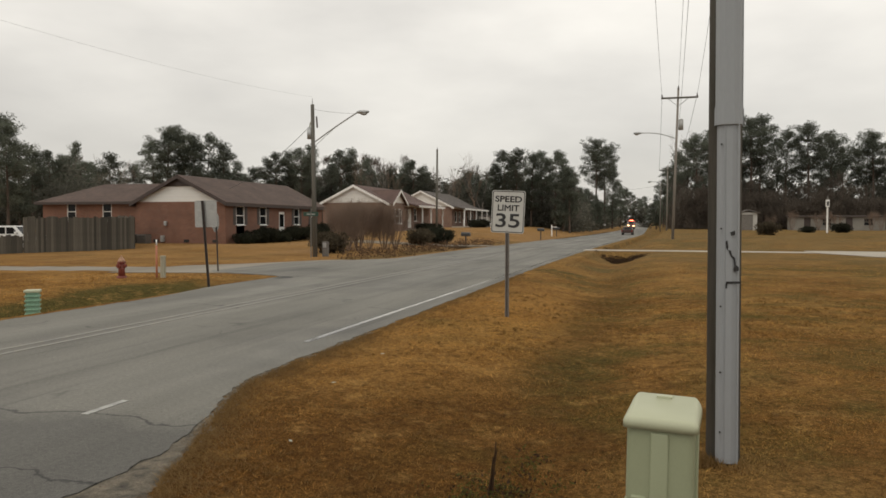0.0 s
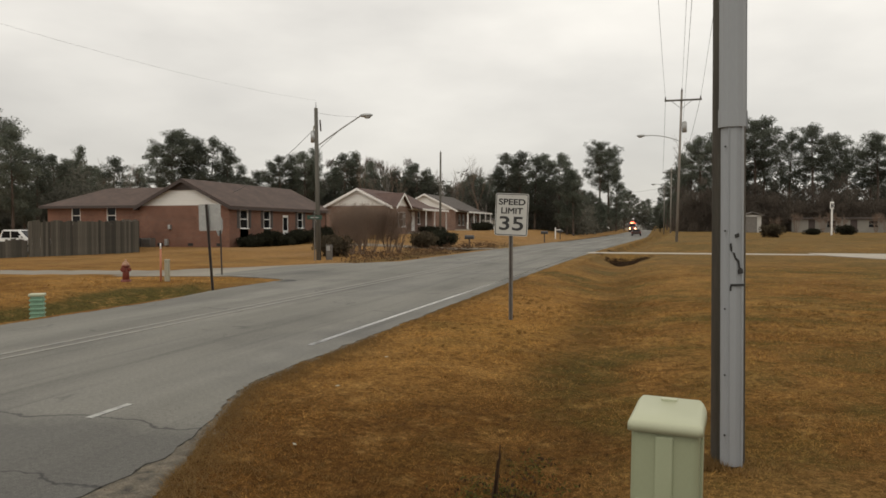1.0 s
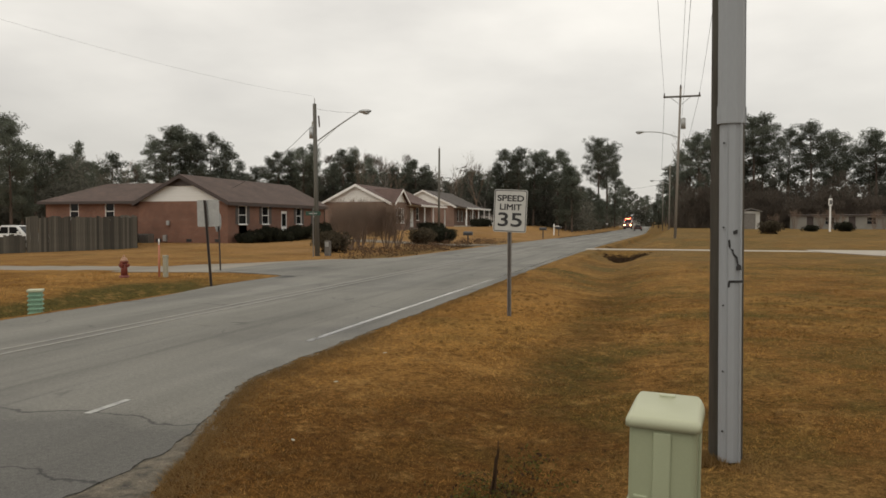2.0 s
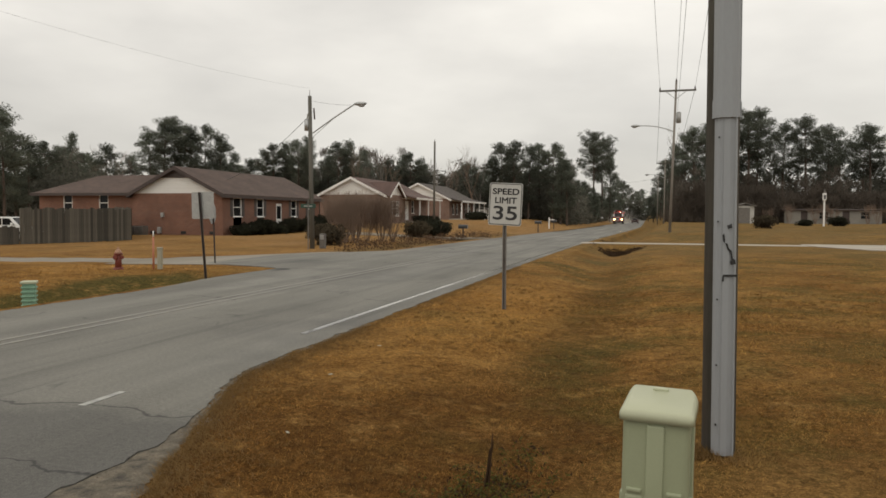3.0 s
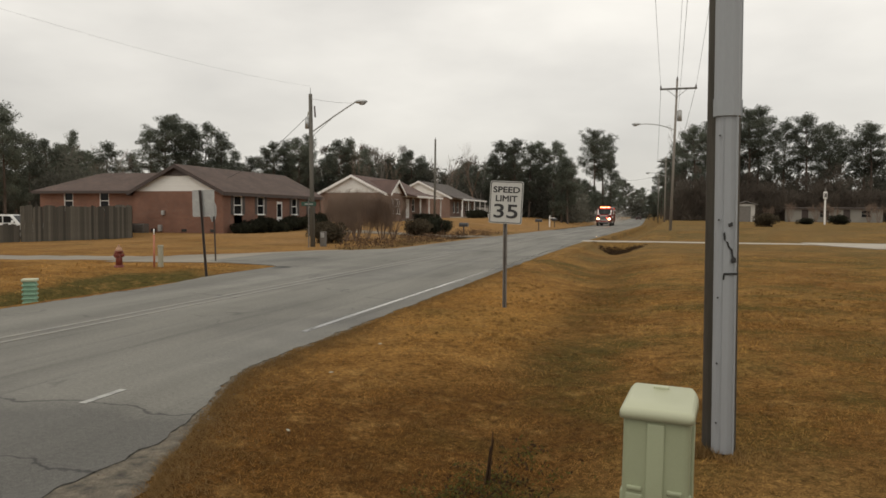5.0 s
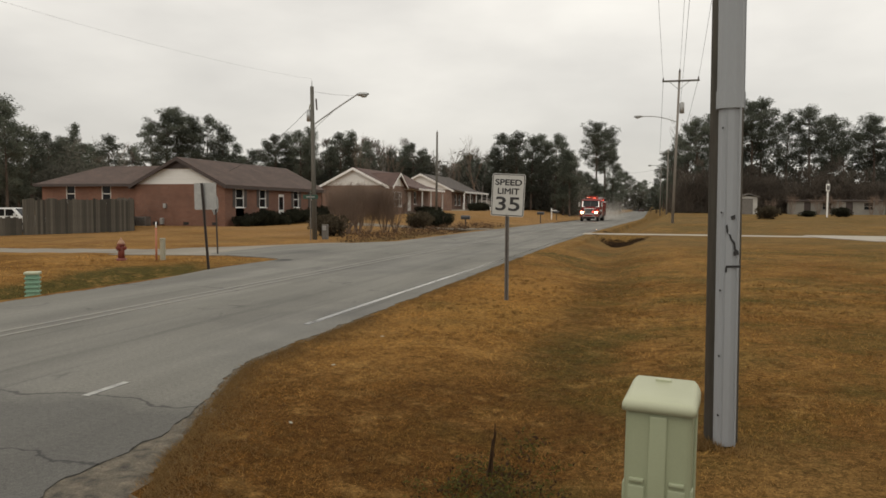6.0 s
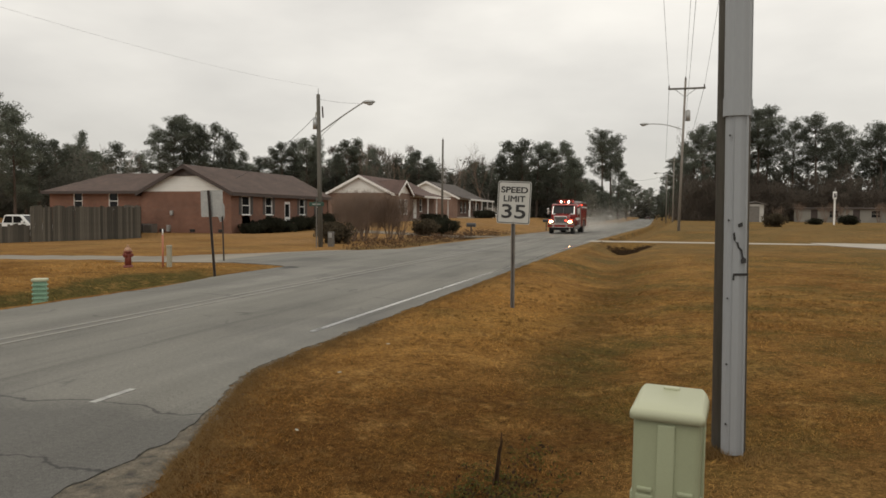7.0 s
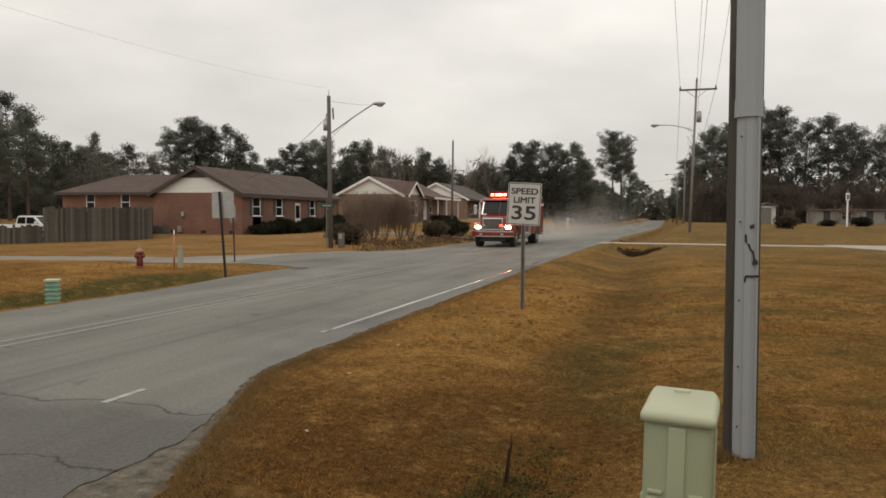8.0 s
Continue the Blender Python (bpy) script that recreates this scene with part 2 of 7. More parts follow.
def make_line_paint(name, color, keep, rough=0.13):
    """Road paint, worn through to the asphalt."""
    m, n, l, b = base_material(name, rough)
    g = n.new("ShaderNodeNewGeometry")
    p = g.outputs["Position"]
    sep = n.new("ShaderNodeSeparateXYZ")
    l.new(p, sep.inputs[0])
    older = n.new("ShaderNodeMath")
    l.new(noise_node(n, l, p, 7, 6, 0.75), older.inputs[0])
    l.new(span(n, l, sep.outputs["Y"], 8.5, 13.0, 0.34 if rough < 0.2 else 0.0, 0.0), older.inputs[1])
    worn = span(n, l, older.outputs[0], keep - 0.12, keep + 0.12)
    c = blend(n, l, worn, color, (0.12, 0.118, 0.113))
    l.new(c, b.inputs["Base Color"])
    return m


def make_brick(name, c1, c2, mortar):
    m, n, l, b = base_material(name, 0.88)
    tc = n.new("ShaderNodeTexCoord")
    sep = n.new("ShaderNodeSeparateXYZ")
    l.new(tc.outputs["Object"], sep.inputs[0])
    add = n.new("ShaderNodeMath")
    l.new(sep.outputs["X"], add.inputs[0]), l.new(sep.outputs["Y"], add.inputs[1])
    com = n.new("ShaderNodeCombineXYZ")
    l.new(add.outputs[0], com.inputs[0]), l.new(sep.outputs["Z"], com.inputs[1])
    k = n.new("ShaderNodeTexBrick")
    k.inputs["Scale"].default_value = 1.0
    for key, v in (("Mortar Size", 0.006), ("Brick Width", 0.21), ("Row Height", 0.075), ("Bias", 0.0)):
        k.inputs[key].default_value = v
    k.inputs["Color1"].default_value, k.inputs["Color2"].default_value = (*c1, 1), (*c2, 1)
    k.inputs["Mortar"].default_value = (*mortar, 1)
    l.new(com.outputs[0], k.inputs["Vector"])
    c = blend(n, l, 0.4, k.outputs["Color"], span(n, l, noise_node(n, l, tc.outputs["Object"], 0.8, 5), 0.3, 0.7, 0.3, 0.7), "OVERLAY")
    l.new(c, b.inputs["Base Color"])
    relief(n, l, b, k.outputs["Fac"], 0.4, -0.006)
    return m


def make_shingle(name, c1, c2):
    m, n, l, b = base_material(name, 0.92)
    tc = n.new("ShaderNodeTexCoord")
    sep = n.new("ShaderNodeSeparateXYZ")
    l.new(tc.outputs["Object"], sep.inputs[0])
    add = n.new("ShaderNodeMath")
    l.new(sep.outputs["X"], add.inputs[0]), l.new(sep.outputs["Y"], add.inputs[1])
    com = n.new("ShaderNodeCombineXYZ")
    l.new(add.outputs[0], com.inputs[0]), l.new(sep.outputs["Z"], com.inputs[1])
    k = n.new("ShaderNodeTexBrick")
    for key, v in (("Scale", 1.0), ("Mortar Size", 0.004), ("Brick Width", 0.33), ("Row Height", 0.07)):
        k.inputs[key].default_value = v
    k.inputs["Color1"].default_value, k.inputs["Color2"].default_value = (*c1, 1), (*c2, 1)
    k.inputs["Mortar"].default_value = (0.03, 0.025, 0.022, 1)
    l.new(com.outputs[0], k.inputs["Vector"])
    c = blend(n, l, 0.5, k.outputs["Color"], span(n, l, noise_node(n, l, tc.outputs["Object"], 0.6, 5), 0.3, 0.7, 0.3, 0.7), "OVERLAY")
    l.new(c, b.inputs["Base Color"])
    relief(n, l, b, k.outputs["Fac"], 0.5, -0.01)
    return m


def make_leaf(name, c1, c2, rough=0.75):
    """Foliage: one tone to a leaf, and a slow drift over the crown."""
    m, n, l, b = base_material(name, rough)
    g = n.new("ShaderNodeNewGeometry")
    c = blend(n, l, g.outputs["Random Per Island"], c1, c2)
    c = blend(n, l, span(n, l, noise_node(n, l, g.outputs["Position"], 0.35, 3), 0.35, 0.65, 0, 0.5), c, c1)
    oi = n.new("ShaderNodeObjectInfo")
    hsv = n.new("ShaderNodeHueSaturation")
    l.new(span(n, l, oi.outputs["Random"], 0, 1, 0.75, 1.25), hsv.inputs["Value"])
    l.new(c, hsv.inputs["Color"])
    l.new(hsv.outputs[0], b.inputs["Base Color"])
    b.inputs["Specular IOR Level"].default_value = 0.2
    thin = n.new("ShaderNodeBsdfTranslucent")
    l.new(hsv.outputs[0], thin.inputs["Color"])
    both = n.new("ShaderNodeMixShader")
    both.inputs[0].default_value = 0.6
    l.new(b.outputs[0], both.inputs[1]), l.new(thin.outputs[0], both.inputs[2])
    l.new(both.outputs[0], n["Material Output"].inputs[0])
    return m


def make_stone():
    m, n, l, b = base_material("loose_stone", 0.9)
    g = n.new("ShaderNodeNewGeometry")
    c = blend(n, l, g.outputs["Random Per Island"], (0.11, 0.088, 0.062), (0.27, 0.215, 0.150))
    l.new(blend(n, l, 0.4, c, span(n, l, noise_node(n, l, g.outputs["Position"], 220, 3), 0.3, 0.7, 0.3, 0.7), "OVERLAY"), b.inputs["Base Color"])
    return m


GRASS, BLADE, ASPHALT = make_ground_material(), make_blade_material(), make_asphalt("worn_asphalt")
DUSTY_ASPHALT = make_asphalt("dusty_asphalt", 0.45)
WHITE_LINE = make_line_paint("worn_white_line", (0.43, 0.42, 0.38), 0.54)
FRAGMENT_LINE = make_line_paint("leftover_white_line", (0.33, 0.33, 0.30), 0.55, 0.4)
YELLOW_LINE = make_line_paint("worn_yellow_line", (0.200, 0.184, 0.140), 0.49, 0.5)
CONCRETE = plain("pale_concrete", (0.29, 0.255, 0.205), (0.38, 0.34, 0.28), 0.8, 30, 0.85)
GRAVEL = plain("gravel_edge", (0.080, 0.070, 0.055), (0.275, 0.232, 0.168), 9.0, 85, 0.95, bump=1.0, depth=0.05, grain=0.75)
STONE = make_stone()
STRAW = make_leaf("bleached_straw", (0.20, 0.120, 0.046), (0.40, 0.26, 0.110))
TUFT = make_leaf("bleached_tuft", (0.150, 0.082, 0.026), (0.36, 0.225, 0.085))
RED_BRICK = make_brick("red_brick", (0.205, 0.088, 0.054), (0.150, 0.066, 0.043), (0.21, 0.16, 0.125))
BROWN_BRICK = make_brick("brown_brick", (0.20, 0.115, 0.080), (0.15, 0.085, 0.062), (0.26, 0.21, 0.18))
ROOF = make_shingle("brown_shingle", (0.096, 0.061, 0.048), (0.070, 0.046, 0.037))
ROOF_RED = make_shingle("red_brown_shingle", (0.116, 0.068, 0.055), (0.088, 0.053, 0.044))
ROOF_GREY = make_shingle("grey_brown_shingle", (0.098, 0.082, 0.072), (0.072, 0.061, 0.054))
WHITE_PAINT = plain("white_paint", (0.80, 0.79, 0.76), (0.70, 0.69, 0.66), 1.2, 20, 0.55, bump=0.05)
SIDING = plain("white_siding", (0.78, 0.77, 0.74), (0.68, 0.67, 0.63), 0.8, 12, 0.6, bump=0.3, stretch=(0.2, 0.2, 6))
TRIM_BROWN = plain("brown_trim", (0.060, 0.042, 0.036), (0.045, 0.032, 0.028), 2, 30, 0.6)
SHED_PAINT = plain("dingy_white_paint", (0.46, 0.45, 0.42), (0.36, 0.35, 0.32), 1.2, 20, 0.7)
DULL_PAINT = plain("dull_beige_paint", (0.25, 0.235, 0.205), (0.19, 0.18, 0.16), 0.8, 20, 0.75)
SHUTTER = plain("dark_shutter", (0.048, 0.040, 0.036), (0.064, 0.054, 0.048), 2, 30, 0.55)
FENCE_WOOD = plain("weathered_fence", (0.112, 0.100, 0.079), (0.048, 0.044, 0.036), 1.6, 24, 0.92, bump=0.6, stretch=(3, 3, 0.35), per_object=0.5)
POLE_WOOD = plain("old_pole_wood", (0.140, 0.132, 0.112), (0.090, 0.085, 0.072), 2.5, 26, 0.92, bump=0.7, stretch=(4, 4, 0.3))
POLE_PALE = plain("pale_pole_wood", (0.26, 0.235, 0.205), (0.19, 0.17, 0.15), 2.5, 26, 0.9, bump=0.6, stretch=(4, 4, 0.3))
GUARD = plain("grey_guard_plastic", (0.300, 0.316, 0.326), (0.255, 0.268, 0.280), 0.9, 60, 0.5, bump=0.03, stretch=(1, 1, 0.3), grain=0.06)
GALVANISED = plain("galvanised_steel", (0.44, 0.45, 0.45), (0.32, 0.33, 0.33), 4, 40, 0.45, 0.6, bump=0.1)
DARK_STEEL = plain("dark_steel_post", (0.075, 0.060, 0.052), (0.05, 0.042, 0.038), 4, 40, 0.65, 0.3)
POST_STEEL = plain("grey_steel_post", (0.20, 0.185, 0.165), (0.14, 0.13, 0.12), 4, 40, 0.6, 0.4)
SIGN_WHITE = plain("white_sign_sheet", (0.50, 0.50, 0.47), (0.45, 0.45, 0.42), 1.5, 30, 0.45, bump=0.02, grain=0.06)
SIGN_BACK = plain("grey_sign_back", (0.40, 0.40, 0.385), (0.32, 0.32, 0.31), 2, 30, 0.5, 0.3, bump=0.03)
BLACK = plain("black_paint", (0.018, 0.018, 0.019), (0.028, 0.028, 0.028), 6, 50, 0.5, bump=0.03)
TAR = plain("black_tar", (0.014, 0.013, 0.013), (0.02, 0.019, 0.018), 9, 50, 0.6, bump=0.4)
PEDESTAL_GREEN = plain("pale_green_plastic", (0.295, 0.320, 0.205), (0.265, 0.290, 0.182), 2.0, 140, 0.5, bump=0.02, grain=0.06)
PEDESTAL_LID = plain("faded_green_plastic", (0.425, 0.44, 0.305), (0.40, 0.415, 0.285), 2.5, 140, 0.5, bump=0.02, grain=0.06)
BOX_GREEN = plain("green_plastic", (0.16, 0.29, 0.20), (0.20, 0.34, 0.24), 3, 30, 0.5)
HYDRANT_RED = plain("hydrant_red", (0.20, 0.042, 0.026), (0.14, 0.032, 0.022), 6, 40, 0.55)
HYDRANT_TOP = plain("hydrant_silver", (0.42, 0.24, 0.15), (0.34, 0.20, 0.13), 6, 40, 0.5)
ORANGE = plain("faded_orange", (0.44, 0.155, 0.080), (0.34, 0.13, 0.075), 3, 40, 0.6)
BEIGE = plain("beige_plastic", (0.34, 0.325, 0.245), (0.29, 0.28, 0.21), 3, 40, 0.6)
GREEN_SIGN = plain("green_street_sign", (0.016, 0.055, 0.035), (0.02, 0.065, 0.04), 3, 40, 0.4)
RUBBER = plain("black_rubber", (0.02, 0.02, 0.02), (0.03, 0.03, 0.03), 6, 50, 0.85)
TRUCK_RED = plain("fire_engine_red", (0.23, 0.020, 0.016), (0.19, 0.018, 0.014), 1, 30, 0.22, bump=0.01, grain=0.06)
TRUCK_WHITE = plain("truck_white", (0.75, 0.75, 0.73), (0.70, 0.70, 0.68), 1, 30, 0.3, bump=0.01, grain=0.06)
CHROME = plain("chrome", (0.62, 0.60, 0.58), (0.52, 0.50, 0.48), 2, 30, 0.22, 1.0, bump=0.01, grain=0.06)
TREAD_PLATE = plain("aluminium_plate", (0.48, 0.48, 0.48), (0.40, 0.40, 0.40), 2, 60, 0.35, 0.9, bump=0.3)
CAR_RED = plain("dull_red_car_paint", (0.055, 0.025, 0.020), (0.042, 0.020, 0.017), 1, 30, 0.35, bump=0.01)
BARK = plain("pine_bark", (0.105, 0.075, 0.056), (0.062, 0.047, 0.038), 2, 12, 0.95, bump=0.9, depth=0.03, stretch=(2, 2, 0.5))
TWIG = plain("bare_twigs", (0.205, 0.142, 0.102), (0.150, 0.108, 0.082), 1, 8, 0.95)
GREY_TWIG = plain("grey_twigs", (0.20, 0.17, 0.15), (0.15, 0.13, 0.115), 1, 8, 0.95)
# woodland tones lifted above real foliage: distance haze put into the base colour
PINE_LEAF = make_leaf("pine_needles", (0.100, 0.114, 0.088), (0.165, 0.175, 0.138))
DARK_LEAF = make_leaf("dark_evergreen", (0.098, 0.098, 0.080), (0.160, 0.152, 0.122))
BRUSH_LEAF = make_leaf("winter_brush", (0.108, 0.092, 0.077), (0.168, 0.138, 0.112))
DEAD_LEAF = make_leaf("dead_leaves", (0.070, 0.045, 0.028), (0.14, 0.085, 0.050))
MULCH = make_leaf("dark_dead_leaves", (0.045, 0.028, 0.016), (0.090, 0.056, 0.032))
DULL_LEAF = make_leaf("dull_shrub", (0.066, 0.054, 0.036), (0.110, 0.088, 0.058))
SHRUB_LEAF = make_leaf("clipped_shrub", (0.022, 0.024, 0.015), (0.045, 0.045, 0.028))
WIRE = plain("cable", (0.05, 0.05, 0.05), (0.07, 0.07, 0.07), 2, 30, 0.7)
RED_GLOW, RED_GLOW_LOW = lit("red_warning_light", (1.0, 0.075, 0.032), 60), lit("red_side_light", (1.0, 0.06, 0.03), 6)
WHITE_GLOW, HEAD_GLOW = lit("white_warning_light", (1.0, 0.84, 0.66), 40), lit("headlight_glow", (1.0, 0.56, 0.26), 22)
SPRAY = make_leaf("water_spray", (0.62, 0.60, 0.56), (0.72, 0.70, 0.66))
TAIL_RED = plain("tail_light_red", (0.30, 0.02, 0.015), (0.24, 0.016, 0.012), 4, 40, 0.25)


def make_glass(name, tint):
    m, n, l, b = base_material(name, 0.06)
    b.inputs["Base Color"].default_value = (*tint, 1)
    b.inputs["Specular IOR Level"].default_value = 0.14
    relief(n, l, b, noise_node(n, l, None, 1.2, 2), 0.03, 0.02)
    return m


DARK_GLASS = make_glass("dark_window_glass", (0.012, 0.013, 0.014))

# ---- building helpers ----


def part(name, bm, material, parent=None, label="", smooth=False):
    """Links a bmesh as one mesh object under a thing or a part."""
    me = bpy.data.meshes.new(name)
    bm.to_mesh(me)
    bm.free()
    return mesh_part(name, me, material, parent, label, smooth)


def mesh_part(name, me, material, parent=None, label="", smooth=False):
    me.materials.append(material)
    if smooth:
        me.polygons.foreach_set("use_smooth", [True] * len(me.polygons))
    ob = new(name, me)
    if parent is not None:
        ob.parent = parent
    if label:
        tagged(ob, label)
    return ob


def thing(name, m, label, category, group="", kind=""):
    ob = new(name)
    ob.empty_display_size = 0.2
    ob.matrix_basis = m
    return tagged(ob, label, category, group, kind)


def box(bm, x, y, z, sx, sy, sz, bevel=0.0, turn=None):
    """A box about (x, y), standing on z."""
    m = Matrix.Translation((x, y, z + sz / 2)) @ (turn or Matrix()) @ Matrix.Diagonal((sx, sy, sz, 1))
    made = bmesh.ops.create_cube(bm, size=1, matrix=m)["verts"]
    if bevel:
        edges = list({e for v in made for e in v.link_edges})
        bmesh.ops.bevel(bm, geom=edges, offset=bevel, segments=2, affect="EDGES", profile=0.6)
    return bm


def rod(bm, p, q, r, r2=None, n=8):
    """A tapered round bar from p to q."""
    p, q = Vector(p), Vector(q)
    d = q - p
    m = Matrix.Translation((p + q) / 2) @ d.to_track_quat("Z", "Y").to_matrix().to_4x4()
    bmesh.ops.create_cone(bm, cap_ends=True, segments=n, radius1=r, radius2=r if r2 is None else r2, depth=d.length, matrix=m)
    return bm


def prism(bm, outline, axis, a, b):
    """An outline pulled along an axis: 'x' (outline in y, z), 'y' (in x, z) or 'z' (in x, y)."""
    def at(u, v, w):
        return {"x": (w, u, v), "y": (u, w, v), "z": (u, v, w)}[axis]
    lo = [bm.verts.new(at(u, v, a)) for u, v in outline]
    hi = [bm.verts.new(at(u, v, b)) for u, v in outline]
    k = len(outline)
    bm.faces.new(lo), bm.faces.new(hi[::-1])
    for i in range(k):
        bm.faces.new((lo[i], hi[i], hi[(i + 1) % k], lo[(i + 1) % k]))
    bmesh.ops.recalc_face_normals(bm, faces=bm.faces)
    return bm


def made(fn, *args, **kw):
    return fn(bmesh.new(), *args, **kw)


def sheet(name, xs, ys, height, material):
    """A grid over xs and ys with a height for each place."""
    vs = [(x, y, height(x, y)) for y in ys for x in xs]
    w = len(xs)
    fs = [(j * w + i, j * w + i + 1, (j + 1) * w + i + 1, (j + 1) * w + i) for j in range(len(ys) - 1) for i in range(w - 1)]
    me = bpy.data.meshes.new(name)
    me.from_pydata(vs, [], fs)
    return mesh_part(name, me, material, None, "", True)


def ease(u):
    u = min(1.0, max(0.0, u))
    return u * u * (3 - 2 * u)


def bump_at(d, w):
    return math.exp(-(d / w) ** 2)


# ---- ground, road, drives ----


def road_x(y):
    """The middle of the road: straight, then a gentle drift to the right."""
    return -7.95 + 3.1 * ease((y - 25) / 110)


def near_edge(y):
    """How far the asphalt reaches to the right of the middle: it flares into a side apron."""
    if y > 10:
        return 3.84
    return 3.84 + 0.74 * ease((7.2 - y) / 2.9) + 2.4 * max(0.0, (3.8 - y) / 4.0) ** 1.6


def shoulder(y):
    """How wide the bare crumbled strip is between the asphalt and the turf."""
    return 0.085 + 0.80 * ease((5.3 - y) / 2.9)


def side_mid(x):
    """The middle line of the side street."""
    return 23.0 + 0.27 * (x + 16)


def mouth(x):
    """How much the side street widens on its far side where it meets the road."""
    return 4.4 * min(1.1, max(0.0, (x + 18.5) / 4.0)) ** 2


def ground_z(x, y):
    d = x - road_x(y)
    z = 0.0
    if d > 0:
        deep = 0.15 + 0.22 * ease((y - 10) / 18) * (1 - ease((y - 41) / 4)) + 0.3 * ease((y - 50) / 6) * (1 - ease((y - 95) / 30))
        deep += 0.38 * ease((y - 37.5) / 5) * (1 - ease((y - 45.2) / 0.8))
        mid = 7.0 - 1.0 * ease((y - 12) / 25) - 0.6 * ease((y - 44) / 14)
        if y < 0:
            deep = 0.0
        z -= deep * bump_at(d - mid, 1.25) * (1 - ease((y - 45.3) / 0.8) * (1 - ease((y - 48.8) / 1.2)))
        z += (0.5 * ease((y - 49) / 9) + 0.3 * ease((y - 58) / 25)) * ease((d - 6.1) / 1.7)
    else:
        k = -d
        street = bump_at(y - side_mid(x), 4.5)
        z -= 0.42 * bump_at(k - 4.45, 1.2) * (1 - ease((y - 15) / 4)) * (1 - street)
        z -= 0.34 * bump_at(k - 5.9, 1.1) * ease((y - 31) / 4) * (1 - ease((y - 68) / 10)) * (1 - bump_at(y - 53, 1.8))
        rise = 0.2 * ease((y - 36) / 9) + 0.67 * ease((y - 50) / 18) + 0.23 * ease((y - 70) / 28)
        z += rise * ease((k - 6.5) / 9)
    z += 0.02 * (1 - ease((y - 6) / 10)) * noise.noise((x * 0.5, y * 0.5, 0)) * ease((abs(d) - 4.5) / 2) * (1 - bump_at(y - side_mid(x), 3) * (d < 0))
    far = max(0.0, math.hypot(x, y) - 160)
    z += min(3.0, far * 0.004)
    if -1.9 < d < 3.1 or (0 < d < near_edge(y) - 0.75):
        z = -0.09
    elif -3.0 < d < 4.6 or (0 < d < near_edge(y) + 0.8):
        z = -0.012 + 0.008 * noise.noise((x * 2.1, y * 2.1, 3))
    if 0 < d < near_edge(y) + shoulder(y) - 0.15 and y < 5.3:
        z = min(z, -0.075)
    if -9.5 < d < -1.9 and 19.8 < y < 35:
        z = min(z, -0.025)
    if d < -2.4 and -1.0 < y - side_mid(x) < 1.1 + mouth(x) * 0.8 and x > -95:
        z = min(z, -0.02) - 0.06
    return z


def steps(*spans):
    out = []
    for a, b, s in spans:
        k = max(1, round((b - a) / s))
        out += [a + (b - a) * i / k for i in range(k)]
    return out + [spans[-1][1]]


def build_ground():
    xs = steps((-1500, -300, 200), (-300, -100, 20), (-100, -46, 3), (-46, -24, 1.0), (-24, -6, 0.32), (-6, 1.5, 0.12), (1.5, 10, 0.32), (10, 40, 2), (40, 200, 16), (200, 1500, 200))
    ys = steps((-300, -40, 40), (-40, -4, 3), (-4, 8, 0.14), (8, 30, 0.4), (30, 42, 0.8), (42, 51, 0.3), (51, 76, 0.8), (76, 140, 3), (140, 320, 12), (320, 2000, 240))
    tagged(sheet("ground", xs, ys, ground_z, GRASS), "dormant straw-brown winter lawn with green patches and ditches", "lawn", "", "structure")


def strip(name, rows, material, z, thick=0.06):
    """A paved strip: rows of (left point, right point), with a top and a side all round."""
    bm = bmesh.new()
    tops = [[bm.verts.new((p[0], p[1], z)) for p in row] for row in rows]
    for a, b in zip(tops, tops[1:]):
        for i in range(len(a) - 1):
            bm.faces.new((a[i], a[i + 1], b[i + 1], b[i]))
    bmesh.ops.recalc_face_normals(bm, faces=bm.faces)
    if sum(f.normal.z for f in bm.faces) < 0:
        bmesh.ops.reverse_faces(bm, faces=bm.faces)
    rim = [e for e in bm.edges if e.is_boundary]
    low_rim = bmesh.ops.extrude_edge_only(bm, edges=rim)["geom"]
    for v in low_rim:
        if isinstance(v, bmesh.types.BMVert):
            v.co.z -= thick
    return part(name, bm, material)


